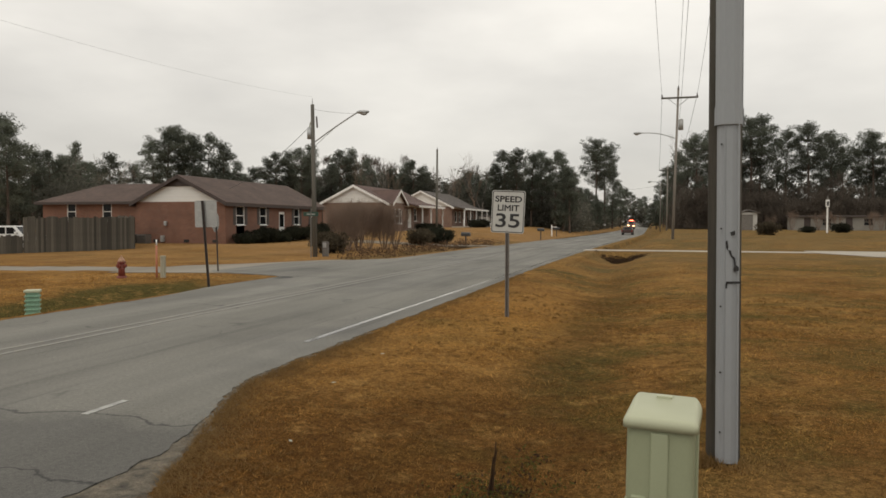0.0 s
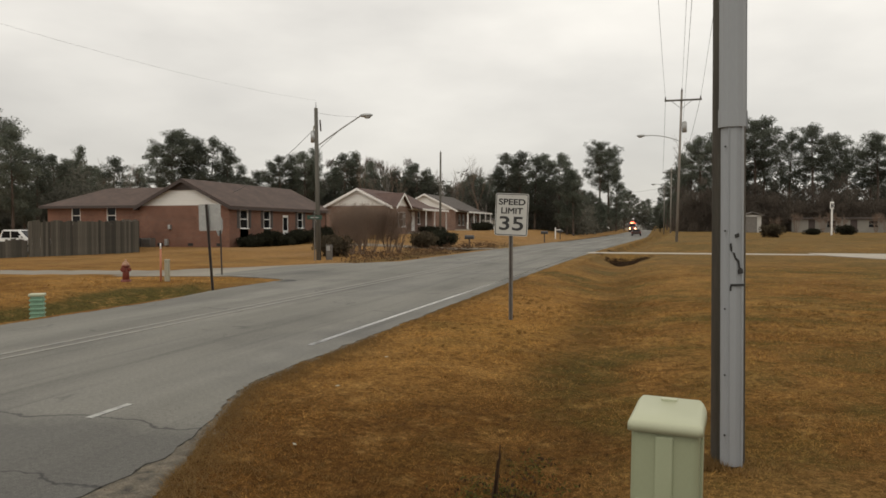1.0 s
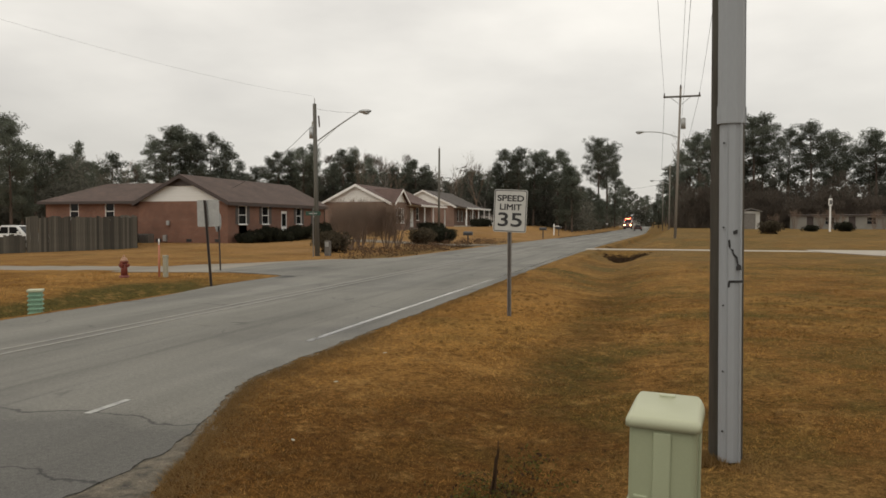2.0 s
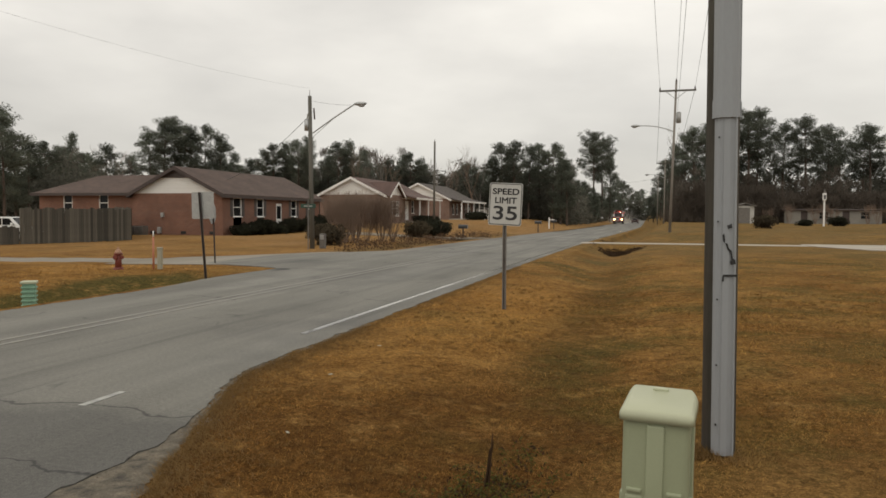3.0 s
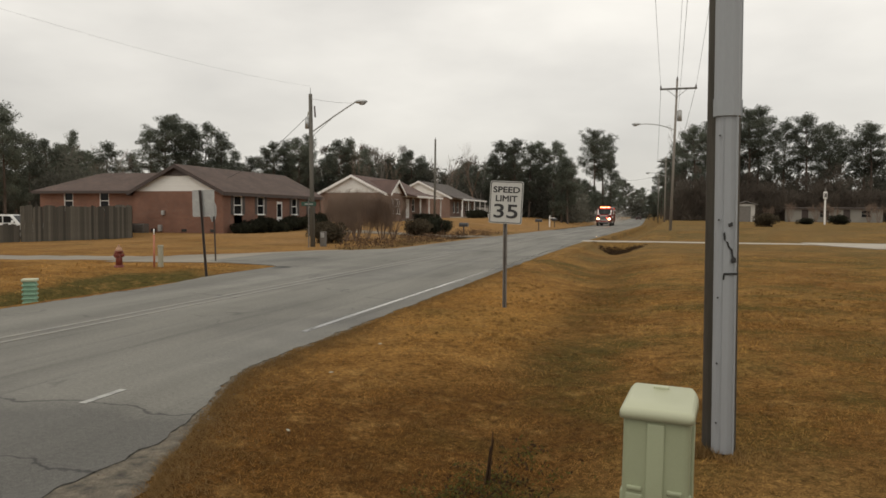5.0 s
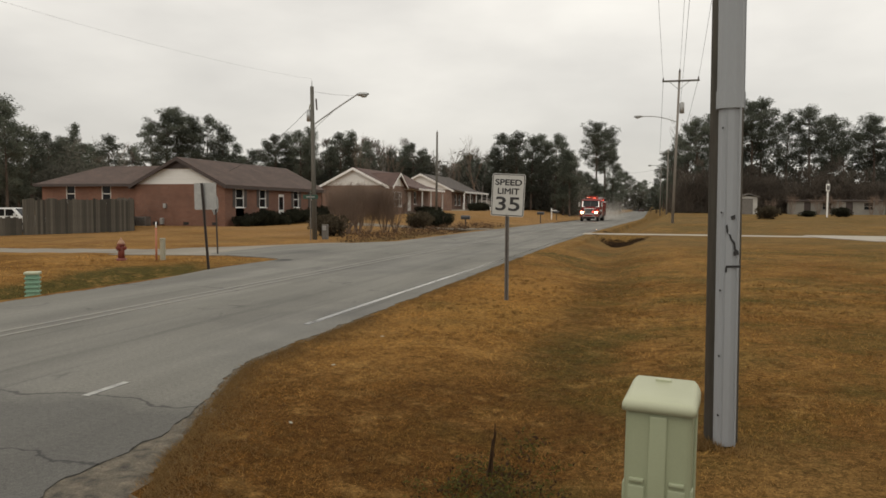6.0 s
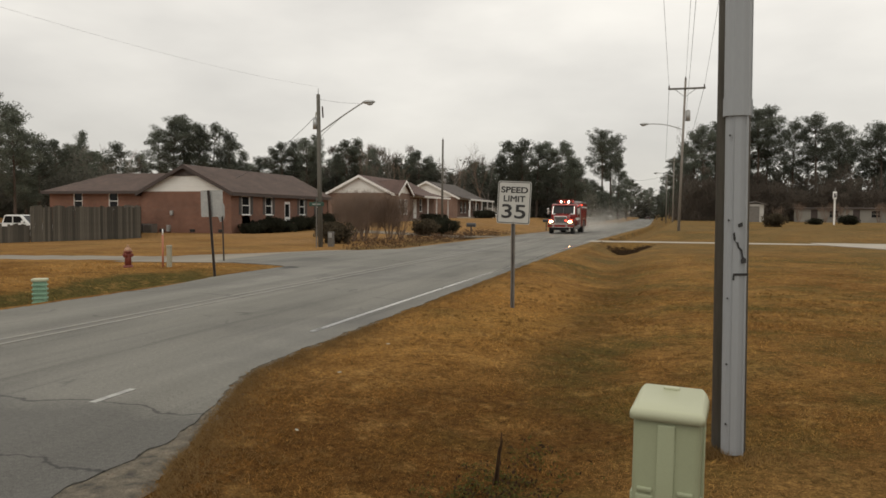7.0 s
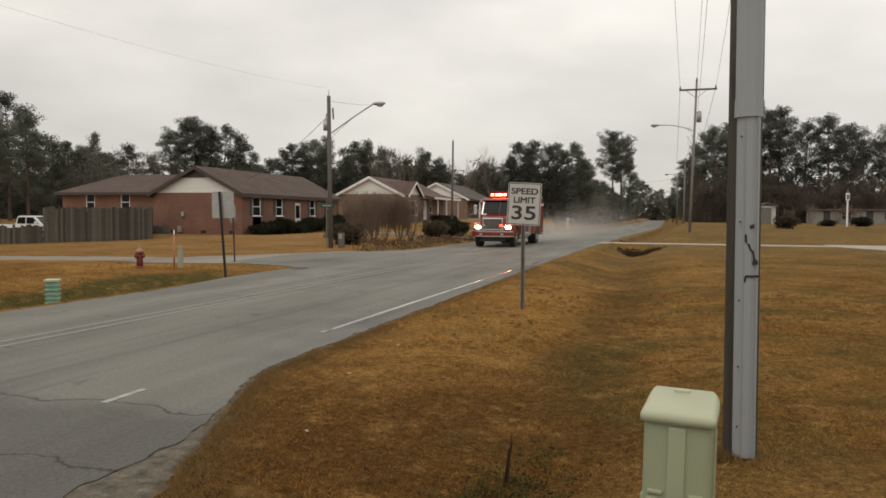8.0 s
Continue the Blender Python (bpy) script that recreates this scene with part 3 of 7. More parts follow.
def build_roads():
    rows = []
    for y in steps((-120, -6, 6), (-6, 2, 0.35), (2, 14, 0.07), (14, 30, 0.35), (30, 200, 3), (200, 900, 50)):
        c, e = road_x(y), near_edge(y)
        jag = 0.07 * noise.noise((y * 1.3, 0, 0)) + 0.06 * noise.noise((y * 4.1, 5, 0)) + 0.04 * noise.noise((y * 11.0, 8, 0))
        left = 2.58 + 0.5 * ease((y - 13) / 5) + 0.55 * ease((y - 24) / 10)
        left += 3.6 * ease((y - 20.6) / 1.7) * (1 - ease((y - 27) / 6.5)) + jag
        rows.append([(c - left, y), (c - 1.5, y), (c, y), (c + 1.8, y), (c + e + jag, y)])
    tagged(strip("road", rows, ASPHALT, 0.0), "worn grey asphalt two-lane road with cracks and faded lines", "road", "", "structure")
    rows = []
    for x in steps((-95, -30, 5), (-30, -13.5, 0.8)):
        jag = 0.06 * noise.noise((x * 1.1, 3, 0))
        rows.append([(x, side_mid(x) - 1.95 + jag), (x, side_mid(x) + 2.0 + mouth(x) + jag)])
    rows.append([(-9.6, side_mid(-12) - 1.7), (-9.6, 30.5)])
    tagged(strip("road_side_street", rows, DUSTY_ASPHALT, -0.006), "narrow grey asphalt side street joining the road", "road", "", "structure")

    def paint(name, x_off, y0, y1, w, mat, label, z=0.005, bend=0.0):
        rr = [[(road_x(y) + x_off + bend * ease((y - 9) / 22) - w / 2, y), (road_x(y) + x_off + bend * ease((y - 9) / 22) + w / 2, y)] for y in steps((y0, min(y1, 40), 1.2), *([(40, y1, 4)] if y1 > 40 else []))]
        tagged(strip(name, rr, mat, z, 0.004), label, "road marking", "", "structure")
    paint("road_line_edge", 3.36, 9.3, 320, 0.09, WHITE_LINE, "worn white edge line along the road", 0.005, 0.20)
    paint("road_line_fragment", 3.28, 5.22, 5.74, 0.075, FRAGMENT_LINE, "short leftover piece of white edge line")
    for off, nm in ((-0.14, "road_line_centre_1"), (0.14, "road_line_centre_2")):
        paint(nm, off, -30, 320, 0.085, YELLOW_LINE, "faded yellow centre line, half of a double line")
    # gravel shoulder where the apron bends off: a lip below the asphalt, rising to the turf
    rows = []
    for y in steps((-3, 10.5, 0.06)):
        e = road_x(y) + near_edge(y)
        w = shoulder(y) * (1 + 0.25 * noise.noise((y * 2.7, 9, 1)) + 0.2 * noise.noise((y * 8, 2, 1)))
        rows.append([(e - 0.14, y), (e + 0.3 * w, y), (e + 0.7 * w, y), (e + w + 0.05, y)])
    ob = strip("gravel_shoulder", rows, GRAVEL, 0.0, 0.02)
    for v in ob.data.vertices:
        x, y = v.co.x, v.co.y
        u = (x - road_x(y) - near_edge(y)) / (shoulder(y) + 0.05)
        v.co.z += -0.014 + 0.016 * ease(2 * u) - 0.05 * ease(2.6 * u - 1.6) + 0.012 * noise.noise((x * 7, y * 7, 2))
    tagged(ob, "crumbling grey gravel shoulder beside the asphalt", "gravel", "", "structure")
    rows = [[(x, 46.0 + 0.1 * noise.noise((x, 0, 0))), (x, 48.0)] for x in steps((-4.0, 9.0, 1.2))]
    tagged(strip("driveway_concrete", rows, CONCRETE, 0.02, 0.12), "pale concrete driveway crossing the ditch", "driveway", "", "structure")
    rows = [[(x, 46.0 - 4.6 * ease((x - 9) / 2.0)), (x, 49.2)] for x in steps((9.02, 40, 1.0))]
    tagged(strip("driveway_pad", rows, CONCRETE, 0.035, 0.12), "wide pale concrete parking pad", "driveway", "", "structure")
    rows = [[(x, 51.6 + 0.2 * noise.noise((x, 0, 0))), (x, 54.4)] for x in steps((-24, -11.2, 0.8))]
    ob = strip("driveway_left", rows, GRAVEL, 0.0, 0.1)
    for v in ob.data.vertices:
        v.co.z += max(0.0, ground_z(v.co.x, v.co.y)) + 0.03
    tagged(ob, "pale gravel driveway over the ditch to a house", "driveway", "", "structure")


def fringe(rng):
    """Paler, longer straw where the lawn hangs over the asphalt."""
    vs, fs = [], []
    for _ in range(24000):
        y = rng.uniform(3.0, 24.0) if rng.uniform() < 0.45 else rng.uniform(3.0, 10.0)
        e = road_x(y) + near_edge(y) + shoulder(y) * 0.95
        x = e - 0.03 + abs(rng.normal(0, 0.11 if y > 10 or rng.uniform() < 0.4 else 0.27)) + 0.06 * noise.noise((y * 2.3, 4, 4))
        h, a = rng.uniform(0.025, 0.065), rng.uniform(0, 6.283)
        w, k = 0.0028, len(vs)
        z = max(-0.012, ground_z(x, y))
        vs += [(x - w * math.cos(a), y - w * math.sin(a), z), (x + w * math.cos(a), y + w * math.sin(a), z), (x + h * rng.normal(-0.2, 0.7), y + h * rng.normal(0, 0.7), z + h * 0.6)]
        fs.append((k, k + 1, k + 2))
    me = bpy.data.meshes.new("grass_fringe")
    me.from_pydata(vs, [], fs)
    tagged(mesh_part("grass_fringe", me, STRAW), "pale straw fringe of grass along the asphalt", "grass", "", "stuff")


def straw_tufts(rng):
    """Bunches of longer bleached straw scattered over the turf."""
    vs, fs = [], []
    for _ in range(4600):
        y = 2.9 + 15 * rng.uniform() ** 1.8
        x = rng.uniform(-4.3, 3.0 + 0.35 * y)
        d = x - road_x(y)
        if d < near_edge(y) + shoulder(y) or noise.noise((x * 0.8, y * 0.8, 11)) < -0.12:
            continue
        z, r = ground_z(x, y) - 0.004, rng.uniform(0.02, 0.07)
        sway = rng.normal(0, 0.5, 2)
        for _ in range(int(rng.uniform(9, 24))):
            a, b, q = rng.uniform(0, 6.283), rng.uniform(0, 3.14), r * rng.uniform() ** 0.5
            px, py, h = x + q * math.cos(a), y + q * math.sin(a), rng.uniform(0.02, 0.055) * (1 + 0.03 * y)
            w, k = 0.0016 + 0.00016 * y, len(vs)
            vs += [(px - w * math.cos(b), py - w * math.sin(b), z), (px + w * math.cos(b), py + w * math.sin(b), z),
                   (px + h * (sway[0] + rng.normal(0, 0.5)), py + h * (sway[1] + rng.normal(0, 0.5)), z + h * 0.75)]
            fs.append((k, k + 1, k + 2))
    me = bpy.data.meshes.new("straw_tufts")
    me.from_pydata(vs, [], fs)
    tagged(mesh_part("straw_tufts", me, TUFT), "bleached bunches of longer dead grass in the lawn", "grass", "", "stuff")


def build_grass():
    """Dry blades, dense near the pole and thinning out with distance."""
    rng = np.random.default_rng(4)
    vs, fs = [], []
    zones = [((-4.4, 4.5), (2.6, 8.0), 170000, 0.030), ((-5, 10.5), (8.0, 16.0), 85000, 0.047), ((-5, 18), (16, 32), 50000, 0.065), ((-18, -11.0), (7, 21), 22000, 0.08)]
    for (x0, x1), (y0, y1), count, size in zones:
        xs, ys = rng.uniform(x0, x1, count), rng.uniform(y0, y1, count)
        hs, turn, lean = rng.uniform(0.5, 1.3, count) * size, rng.uniform(0, 6.283, count), rng.normal(0, 0.6, (count, 2))
        for x, y, h, a, (lx, ly) in zip(xs, ys, hs, turn, lean):
            d = x - road_x(y)
            if d > 0 and d < near_edge(y) - 0.03 + 0.10 * noise.noise((y * 3, 1, 1)) + 0.05 * noise.noise((y * 11, x * 9, 1)) + shoulder(y) * (0.80 + 0.6 * noise.noise((x * 4, y * 4, 7))):
                continue
            if d < 0 and (d > -3.95 or abs(y - side_mid(x)) < 2.2):
                continue
            h *= 0.75 + 0.7 * noise.noise((x * 1.3, y * 1.3, 2))
            z, w = ground_z(x, y) - 0.004, 0.034 * h + 0.0008 + 0.00010 * y
            k = len(vs)
            ca, sa = math.cos(a) * w, math.sin(a) * w
            vs += [(x - ca, y - sa, z), (x + ca, y + sa, z), (x + lx * h * 1.5, y + ly * h * 1.5, z + h * 0.7)]
            fs.append((k, k + 1, k + 2))
    fringe(rng)
    straw_tufts(rng)
    me = bpy.data.meshes.new("grass")
    me.from_pydata(vs, [], fs)
    tagged(mesh_part("grass", me, BLADE), "short dry straw-coloured grass blades", "grass", "", "stuff")


def build_stones():
    """Loose stones along the crumbling edge of the apron."""
    rng = np.random.default_rng(12)
    vs, fs = [], []
    for _ in range(3600):
        y = rng.uniform(2.6, 8.0) if rng.uniform() < 0.4 else rng.uniform(2.6, 5.2)
        x = road_x(y) + near_edge(y) + 0.02 + abs(rng.normal(0, 0.04 + 0.5 * shoulder(y)))
        r, k = rng.uniform(0.002, 0.006) * (1 + 1.5 * (rng.uniform() < 0.05)), len(vs)
        z = (-0.018 if y < 5.0 else -0.008) + r * 0.5
        vs += [(x + r * rng.uniform(0.6, 1.3), y, z), (x, y + r * rng.uniform(0.6, 1.3), z), (x - r, y + 0.2 * r, z), (x, y - r, z), (x + 0.2 * r, y, z + r * rng.uniform(0.5, 0.9)), (x, y, z - r)]
        fs += [(k + i, k + (i + 1) % 4, k + 4) for i in range(4)] + [(k + (i + 1) % 4, k + i, k + 5) for i in range(4)]
    me = bpy.data.meshes.new("gravel_stones")
    me.from_pydata(vs, [], fs)
    tagged(mesh_part("gravel_stones", me, STONE), "loose grey and tan stones along the road edge", "gravel", "", "stuff")


build_ground()
build_roads()
build_stones()
build_grass()

# ---- roadside things near the camera ----


def words(name, text, size, m, material, parent, squeeze=1.0):
    """Lettering as a thin mesh, centred on its own origin, reading along x and standing along z."""
    cu = bpy.data.curves.new(name, "FONT")
    cu.body, cu.size, cu.extrude, cu.align_x, cu.align_y, cu.offset = text, size, 0.002, "CENTER", "CENTER", 0.0
    cu.bevel_depth, cu.bevel_resolution, cu.extrude = 0.0035 if size < 0.2 else 0.0052, 0, 0.0005
    ob = bpy.data.objects.new(name, cu)
    scene.collection.objects.link(ob)
    me = bpy.data.meshes.new_from_object(ob.evaluated_get(bpy.context.evaluated_depsgraph_get()))
    bpy.data.objects.remove(ob)
    me.transform(m @ Matrix.Rotation(radians(90), 4, "X") @ Matrix.Diagonal((squeeze, 1, 1, 1)))
    return mesh_part(name, me, material, parent)


def rounded(w, h, r, k=5):
    out = []
    for cx, cz, a0 in ((w / 2 - r, h / 2 - r, 0), (-w / 2 + r, h / 2 - r, 90), (-w / 2 + r, -h / 2 + r, 180), (w / 2 - r, -h / 2 + r, 270)):
        for i in range(k + 1):
            a = radians(a0 + 90 * i / k)
            out.append((cx + r * math.cos(a), cz + r * math.sin(a)))
    return out


def u_post(bm, x, y, z0, z1, w=0.06, d=0.035):
    """A pressed steel U-channel post."""
    prism(bm, [(x - w / 2, y), (x - w / 4, y), (x - w / 6, y + d), (x + w / 6, y + d), (x + w / 4, y), (x + w / 2, y),
               (x + w / 2, y + 0.006), (x + w / 4 + 0.006, y + 0.006), (x + w / 6 + 0.004, y + d + 0.006),
               (x - w / 6 - 0.004, y + d + 0.006), (x - w / 4 - 0.006, y + 0.006), (x - w / 2, y + 0.006)], "z", z0, z1)
    return bm


def speed_sign():
    t = thing("speed_limit_sign", pose(-2.50, 13.07, 0, 0, 0, -3), "white metal speed limit sign on a grey steel post", "road sign")
    part("post", made(u_post, 0.02, 0.012, -0.35, 2.2, 0.075), POST_STEEL, t)
    tilt = pose(0.035, 0, 1.862, 0, 2.6, 0)
    bm = made(prism, rounded(0.61, 0.762, 0.04), "y", -0.001, 0.003)
    bm.transform(tilt)
    p = part("plate", bm, SIGN_WHITE, t, "white reflective plate with a black border")
    bm = bmesh.new()
    outer, inner = rounded(0.585, 0.737, 0.032), rounded(0.560, 0.712, 0.024)
    a = [bm.verts.new((u, -0.0035, v)) for u, v in outer]
    b = [bm.verts.new((u, -0.0035, v)) for u, v in inner]
    for i in range(len(a)):
        j = (i + 1) % len(a)
        bm.faces.new((a[i], a[j], b[j], b[i]))
    ex = bmesh.ops.extrude_face_region(bm, geom=bm.faces[:])
    for v in ex["geom"]:
        if isinstance(v, bmesh.types.BMVert):
            v.co.y += 0.002
    bmesh.ops.recalc_face_normals(bm, faces=bm.faces)
    bm.transform(tilt)
    part("border", bm, BLACK, p)
    words("lettering_speed", "SPEED", 0.150, tilt @ pose(0, -0.004, 0.222), BLACK, p, 1.22)
    words("lettering_limit", "LIMIT", 0.150, tilt @ pose(0, -0.004, 0.064), BLACK, p, 1.14)
    words("lettering_number", "35", 0.345, tilt @ pose(0, -0.004, -0.170), BLACK, p, 1.42)
    for z in (0.33, -0.335):
        bm = made(rod, (0, -0.012, z), (0, 0.02, z), 0.011, n=8)
        bm.transform(tilt)
        part("bolt", bm, GALVANISED, p)


def near_pole():
    t = thing("utility_pole", pose(0.512, 5.60, 0, 0, -0.46, 0), "tall wooden utility pole with a grey cable guard on its face", "utility pole", "utility poles")
    bm = bmesh.new()
    rod(bm, (0.006, 0, -0.5), (0.02, 0, 12.0), 0.116, 0.098, 24)
    part("shaft", bm, POLE_WOOD, t, "dark weathered wooden shaft", True)

    def guard(w, d, grow):
        g = w / 2 + grow
        e = d + grow
        return [(-g - 0.018, -0.02), (-g - 0.018, -0.034), (-g, -0.034), (-g, -e + 0.05), (-g + 0.02, -e + 0.016), (-g + 0.055, -e),
                (g - 0.055, -e), (g - 0.02, -e + 0.016), (g, -e + 0.05), (g, -0.034), (g + 0.018, -0.034), (g + 0.018, -0.02)]
    bm = made(prism, [(x + 0.022, y) for x, y in guard(0.150, 0.17, 0)], "z", -0.02, 2.37)
    low = part("lower_guard", bm, GUARD, t, "grey moulded guard with black tar marks")
    bm = made(prism, [(x + 0.020, y) for x, y in guard(0.150, 0.17, 0.010)], "z", 2.34, 9.0)
    part("upper_guard", bm, GUARD, t, "upper length of grey guard overlapping the lower one")
    bm = made(prism, [(x + 0.020, y) for x, y in guard(0.152, 0.17, 0.014)], "z", 2.335, 2.46)
    part("coupling", bm, GUARD, t)
    for z in (0.62, 1.08, 1.62, 2.2, 0.2):
        part("bolt", made(rod, (-0.030, -0.178, z), (-0.030, -0.165, z), 0.007, n=6), BLACK, low)
    for x in (-0.030, 0.062):
        part("ridge", made(box, x + 0.022, -0.170, -0.02, 0.008, 0.006, 2.37, 0.002), GUARD, low)
    # tar marks: a hook, a slash and a scuff
    y = -0.174
    marks = [[(-0.02, 1.300), (-0.015, 1.315), (0.078, 1.318), (0.078, 1.302), (-0.008, 1.300), (-0.010, 1.268), (-0.022, 1.268)],
             [(-0.004, 1.535), (0.012, 1.530), (0.020, 1.500), (0.040, 1.478), (0.046, 1.430), (0.064, 1.418), (0.066, 1.390), (0.034, 1.384),
              (0.030, 1.405), (0.036, 1.420), (0.030, 1.466), (0.010, 1.492), (0.002, 1.518)],
             [(-0.022, 1.590), (-0.010, 1.600), (-0.004, 1.555), (-0.008, 1.532), (-0.018, 1.548)],
             [(0.008, 1.655), (0.038, 1.668), (0.040, 1.640), (0.014, 1.632)]]
    for k, outline in enumerate(marks):
        part("tar_mark", made(prism, [(x + 0.022, z - 0.062) for x, z in outline], "y", y - 0.001, y + 0.004), TAR, low)
    bm = made(box, 0, 0, 11.3, 2.4, 0.1, 0.12, 0.01)
    part("crossarm", bm, POLE_WOOD, t)
    # dry tuft at the foot
    tuft("dry_grass_tuft", pose(0.40, 5.50, -0.03), 420, 0.16, 0.065, 8)
    tuft("dry_grass_tuft", pose(0.66, 5.42, -0.03), 420, 0.20, 0.055, 9)


def tuft(name, m, count, radius, height, seed):
    rng = np.random.default_rng(seed)
    vs, fs = [], []
    for _ in range(count):
        a, r, h = rng.uniform(0, 6.283), radius * rng.uniform(0, 1) ** 0.6, height * rng.uniform(0.4, 1.1)
        x, y, b = r * math.cos(a), r * math.sin(a), rng.uniform(0, 3.14)
        k = len(vs)
        w = 0.004
        vs += [(x - w * math.cos(b), y - w * math.sin(b), -0.01), (x + w * math.cos(b), y + w * math.sin(b), -0.01),
               (x + h * rng.normal(0, 0.5), y + h * rng.normal(0, 0.5), h)]
        fs.append((k, k + 1, k + 2))
    me = bpy.data.meshes.new(name)
    me.from_pydata(vs, [], fs)
    ob = mesh_part(name, me, STRAW)
    ob.matrix_basis = m
    return tagged(ob, "tuft of long dry straw-coloured grass", "grass", "", "stuff")


def pedestal():
    t = thing("cable_pedestal", pose(0.046, 3.03, 0, 0, 0.8, -7), "pale green plastic cable pedestal with a faded lid", "utility box")
    w, d = 0.252, 0.235
    bm = made(prism, rounded(w, d, 0.03), "z", -0.15, 0.874)
    body = part("body", bm, PEDESTAL_GREEN, t)
    # a broad rib down the middle of each side, and a moulded ledge low on the panels
    for s, a in ((w, 0), (d, 90), (w, 180), (d, 270)):
        off = d / 2 if s == w else w / 2
        turn = pose(0, 0, 0, 0, 0, a)
        for name, x, z, sx, sz, out in (("rib", 0, 0.06, 0.066, 0.79, 0.0065), ("ledge", -s / 4 - 0.012, 0.580, s / 2 - 0.068, 0.018, 0.0075), ("ledge", s / 4 + 0.012, 0.580, s / 2 - 0.068, 0.018, 0.0075),
                                        ("lower_panel", -s / 4 - 0.012, 0.06, s / 2 - 0.062, 0.508, 0.004), ("lower_panel", s / 4 + 0.012, 0.06, s / 2 - 0.062, 0.508, 0.004)):
            if name == "ledge" and a in (90, 270):
                continue
            bm = made(box, x, -off - out + 0.005, z, sx, 0.016, sz, 0.0055)
            bm.transform(turn)
            part(name, bm, PEDESTAL_GREEN, body, "", True)
    # the lid: a lip that laps over the body, and a top that slopes up and in to the back
    W, D = w / 2 + 0.014, d / 2 + 0.016
    bm = bmesh.new()
    rings = []
    for k, (inset, front, back) in enumerate(((0.0, 0.862, 0.876), (0.0, 0.884, 0.908), (0.003, 0.892, 0.922), (0.010, 0.899, 0.938), (0.018, 0.903, 0.950))):
        ring = []
        for x, y in rounded(2 * W - 2 * inset, 2 * D - 1.2 * inset, 0.024 - 0.002 * k):
            u = (y + D) / (2 * D)
            ring.append(bm.verts.new((x * (1 - 0.05 * u * k / 4), y, front + (back - front) * u)))
        rings.append(ring)
    for lo, hi in zip(rings, rings[1:]):
        for i in range(len(lo)):
            j = (i + 1) % len(lo)
            bm.faces.new((lo[i], lo[j], hi[j], hi[i]))
    bm.faces.new(rings[-1]), bm.faces.new(rings[0][::-1])
    bmesh.ops.recalc_face_normals(bm, faces=bm.faces)
    lid = part("lid", bm, PEDESTAL_LID, t, "faded pale lid with rounded corners", True)
    part("catch", made(box, -0.006, D - 0.035, 0.934, 0.062, 0.036, 0.016, 0.004), PEDESTAL_LID, lid)
    part("foot_flange", made(box, 0, 0, 0.0, w + 0.03, d + 0.03, 0.05, 0.01), PEDESTAL_GREEN, t)


def hydrant():
    t = thing("fire_hydrant", pose(-15.14, 18.5, ground_z(-15.14, 18.5)) @ Matrix.Diagonal((0.92, 0.92, 1.12, 1)), "dark red cast-iron fire hydrant with a pale bonnet", "fire hydrant")
    bm = bmesh.new()
    rod(bm, (0, 0, -0.05), (0, 0, 0.06), 0.15, n=16), rod(bm, (0, 0, 0.04), (0, 0, 0.44), 0.105, 0.095, 16)
    rod(bm, (0, 0, 0.40), (0, 0, 0.44), 0.135, n=16)
    part("barrel", bm, HYDRANT_RED, t, "", True)
    for a in (0, 90, 180):
        v = Vector((math.cos(radians(a)), -math.sin(radians(a)), 0))
        r = 0.065 if a == 90 else 0.05
        bm = made(rod, v * 0.08 + Vector((0, 0, 0.33)), v * 0.17 + Vector((0, 0, 0.33)), r, n=12)
        rod(bm, v * 0.165 + Vector((0, 0, 0.33)), v * 0.20 + Vector((0, 0, 0.33)), 0.025, n=5)
        part("nozzle_cap", bm, HYDRANT_RED, t)
    bm = made(rod, (0, 0, 0.44), (0, 0, 0.51), 0.12, 0.085, 16)
    rod(bm, (0, 0, 0.51), (0, 0, 0.55), 0.085, 0.035, 16), rod(bm, (0, 0, 0.55), (0, 0, 0.60), 0.025, n=5)
    part("bonnet", bm, HYDRANT_TOP, t, "pale weathered bonnet", True)


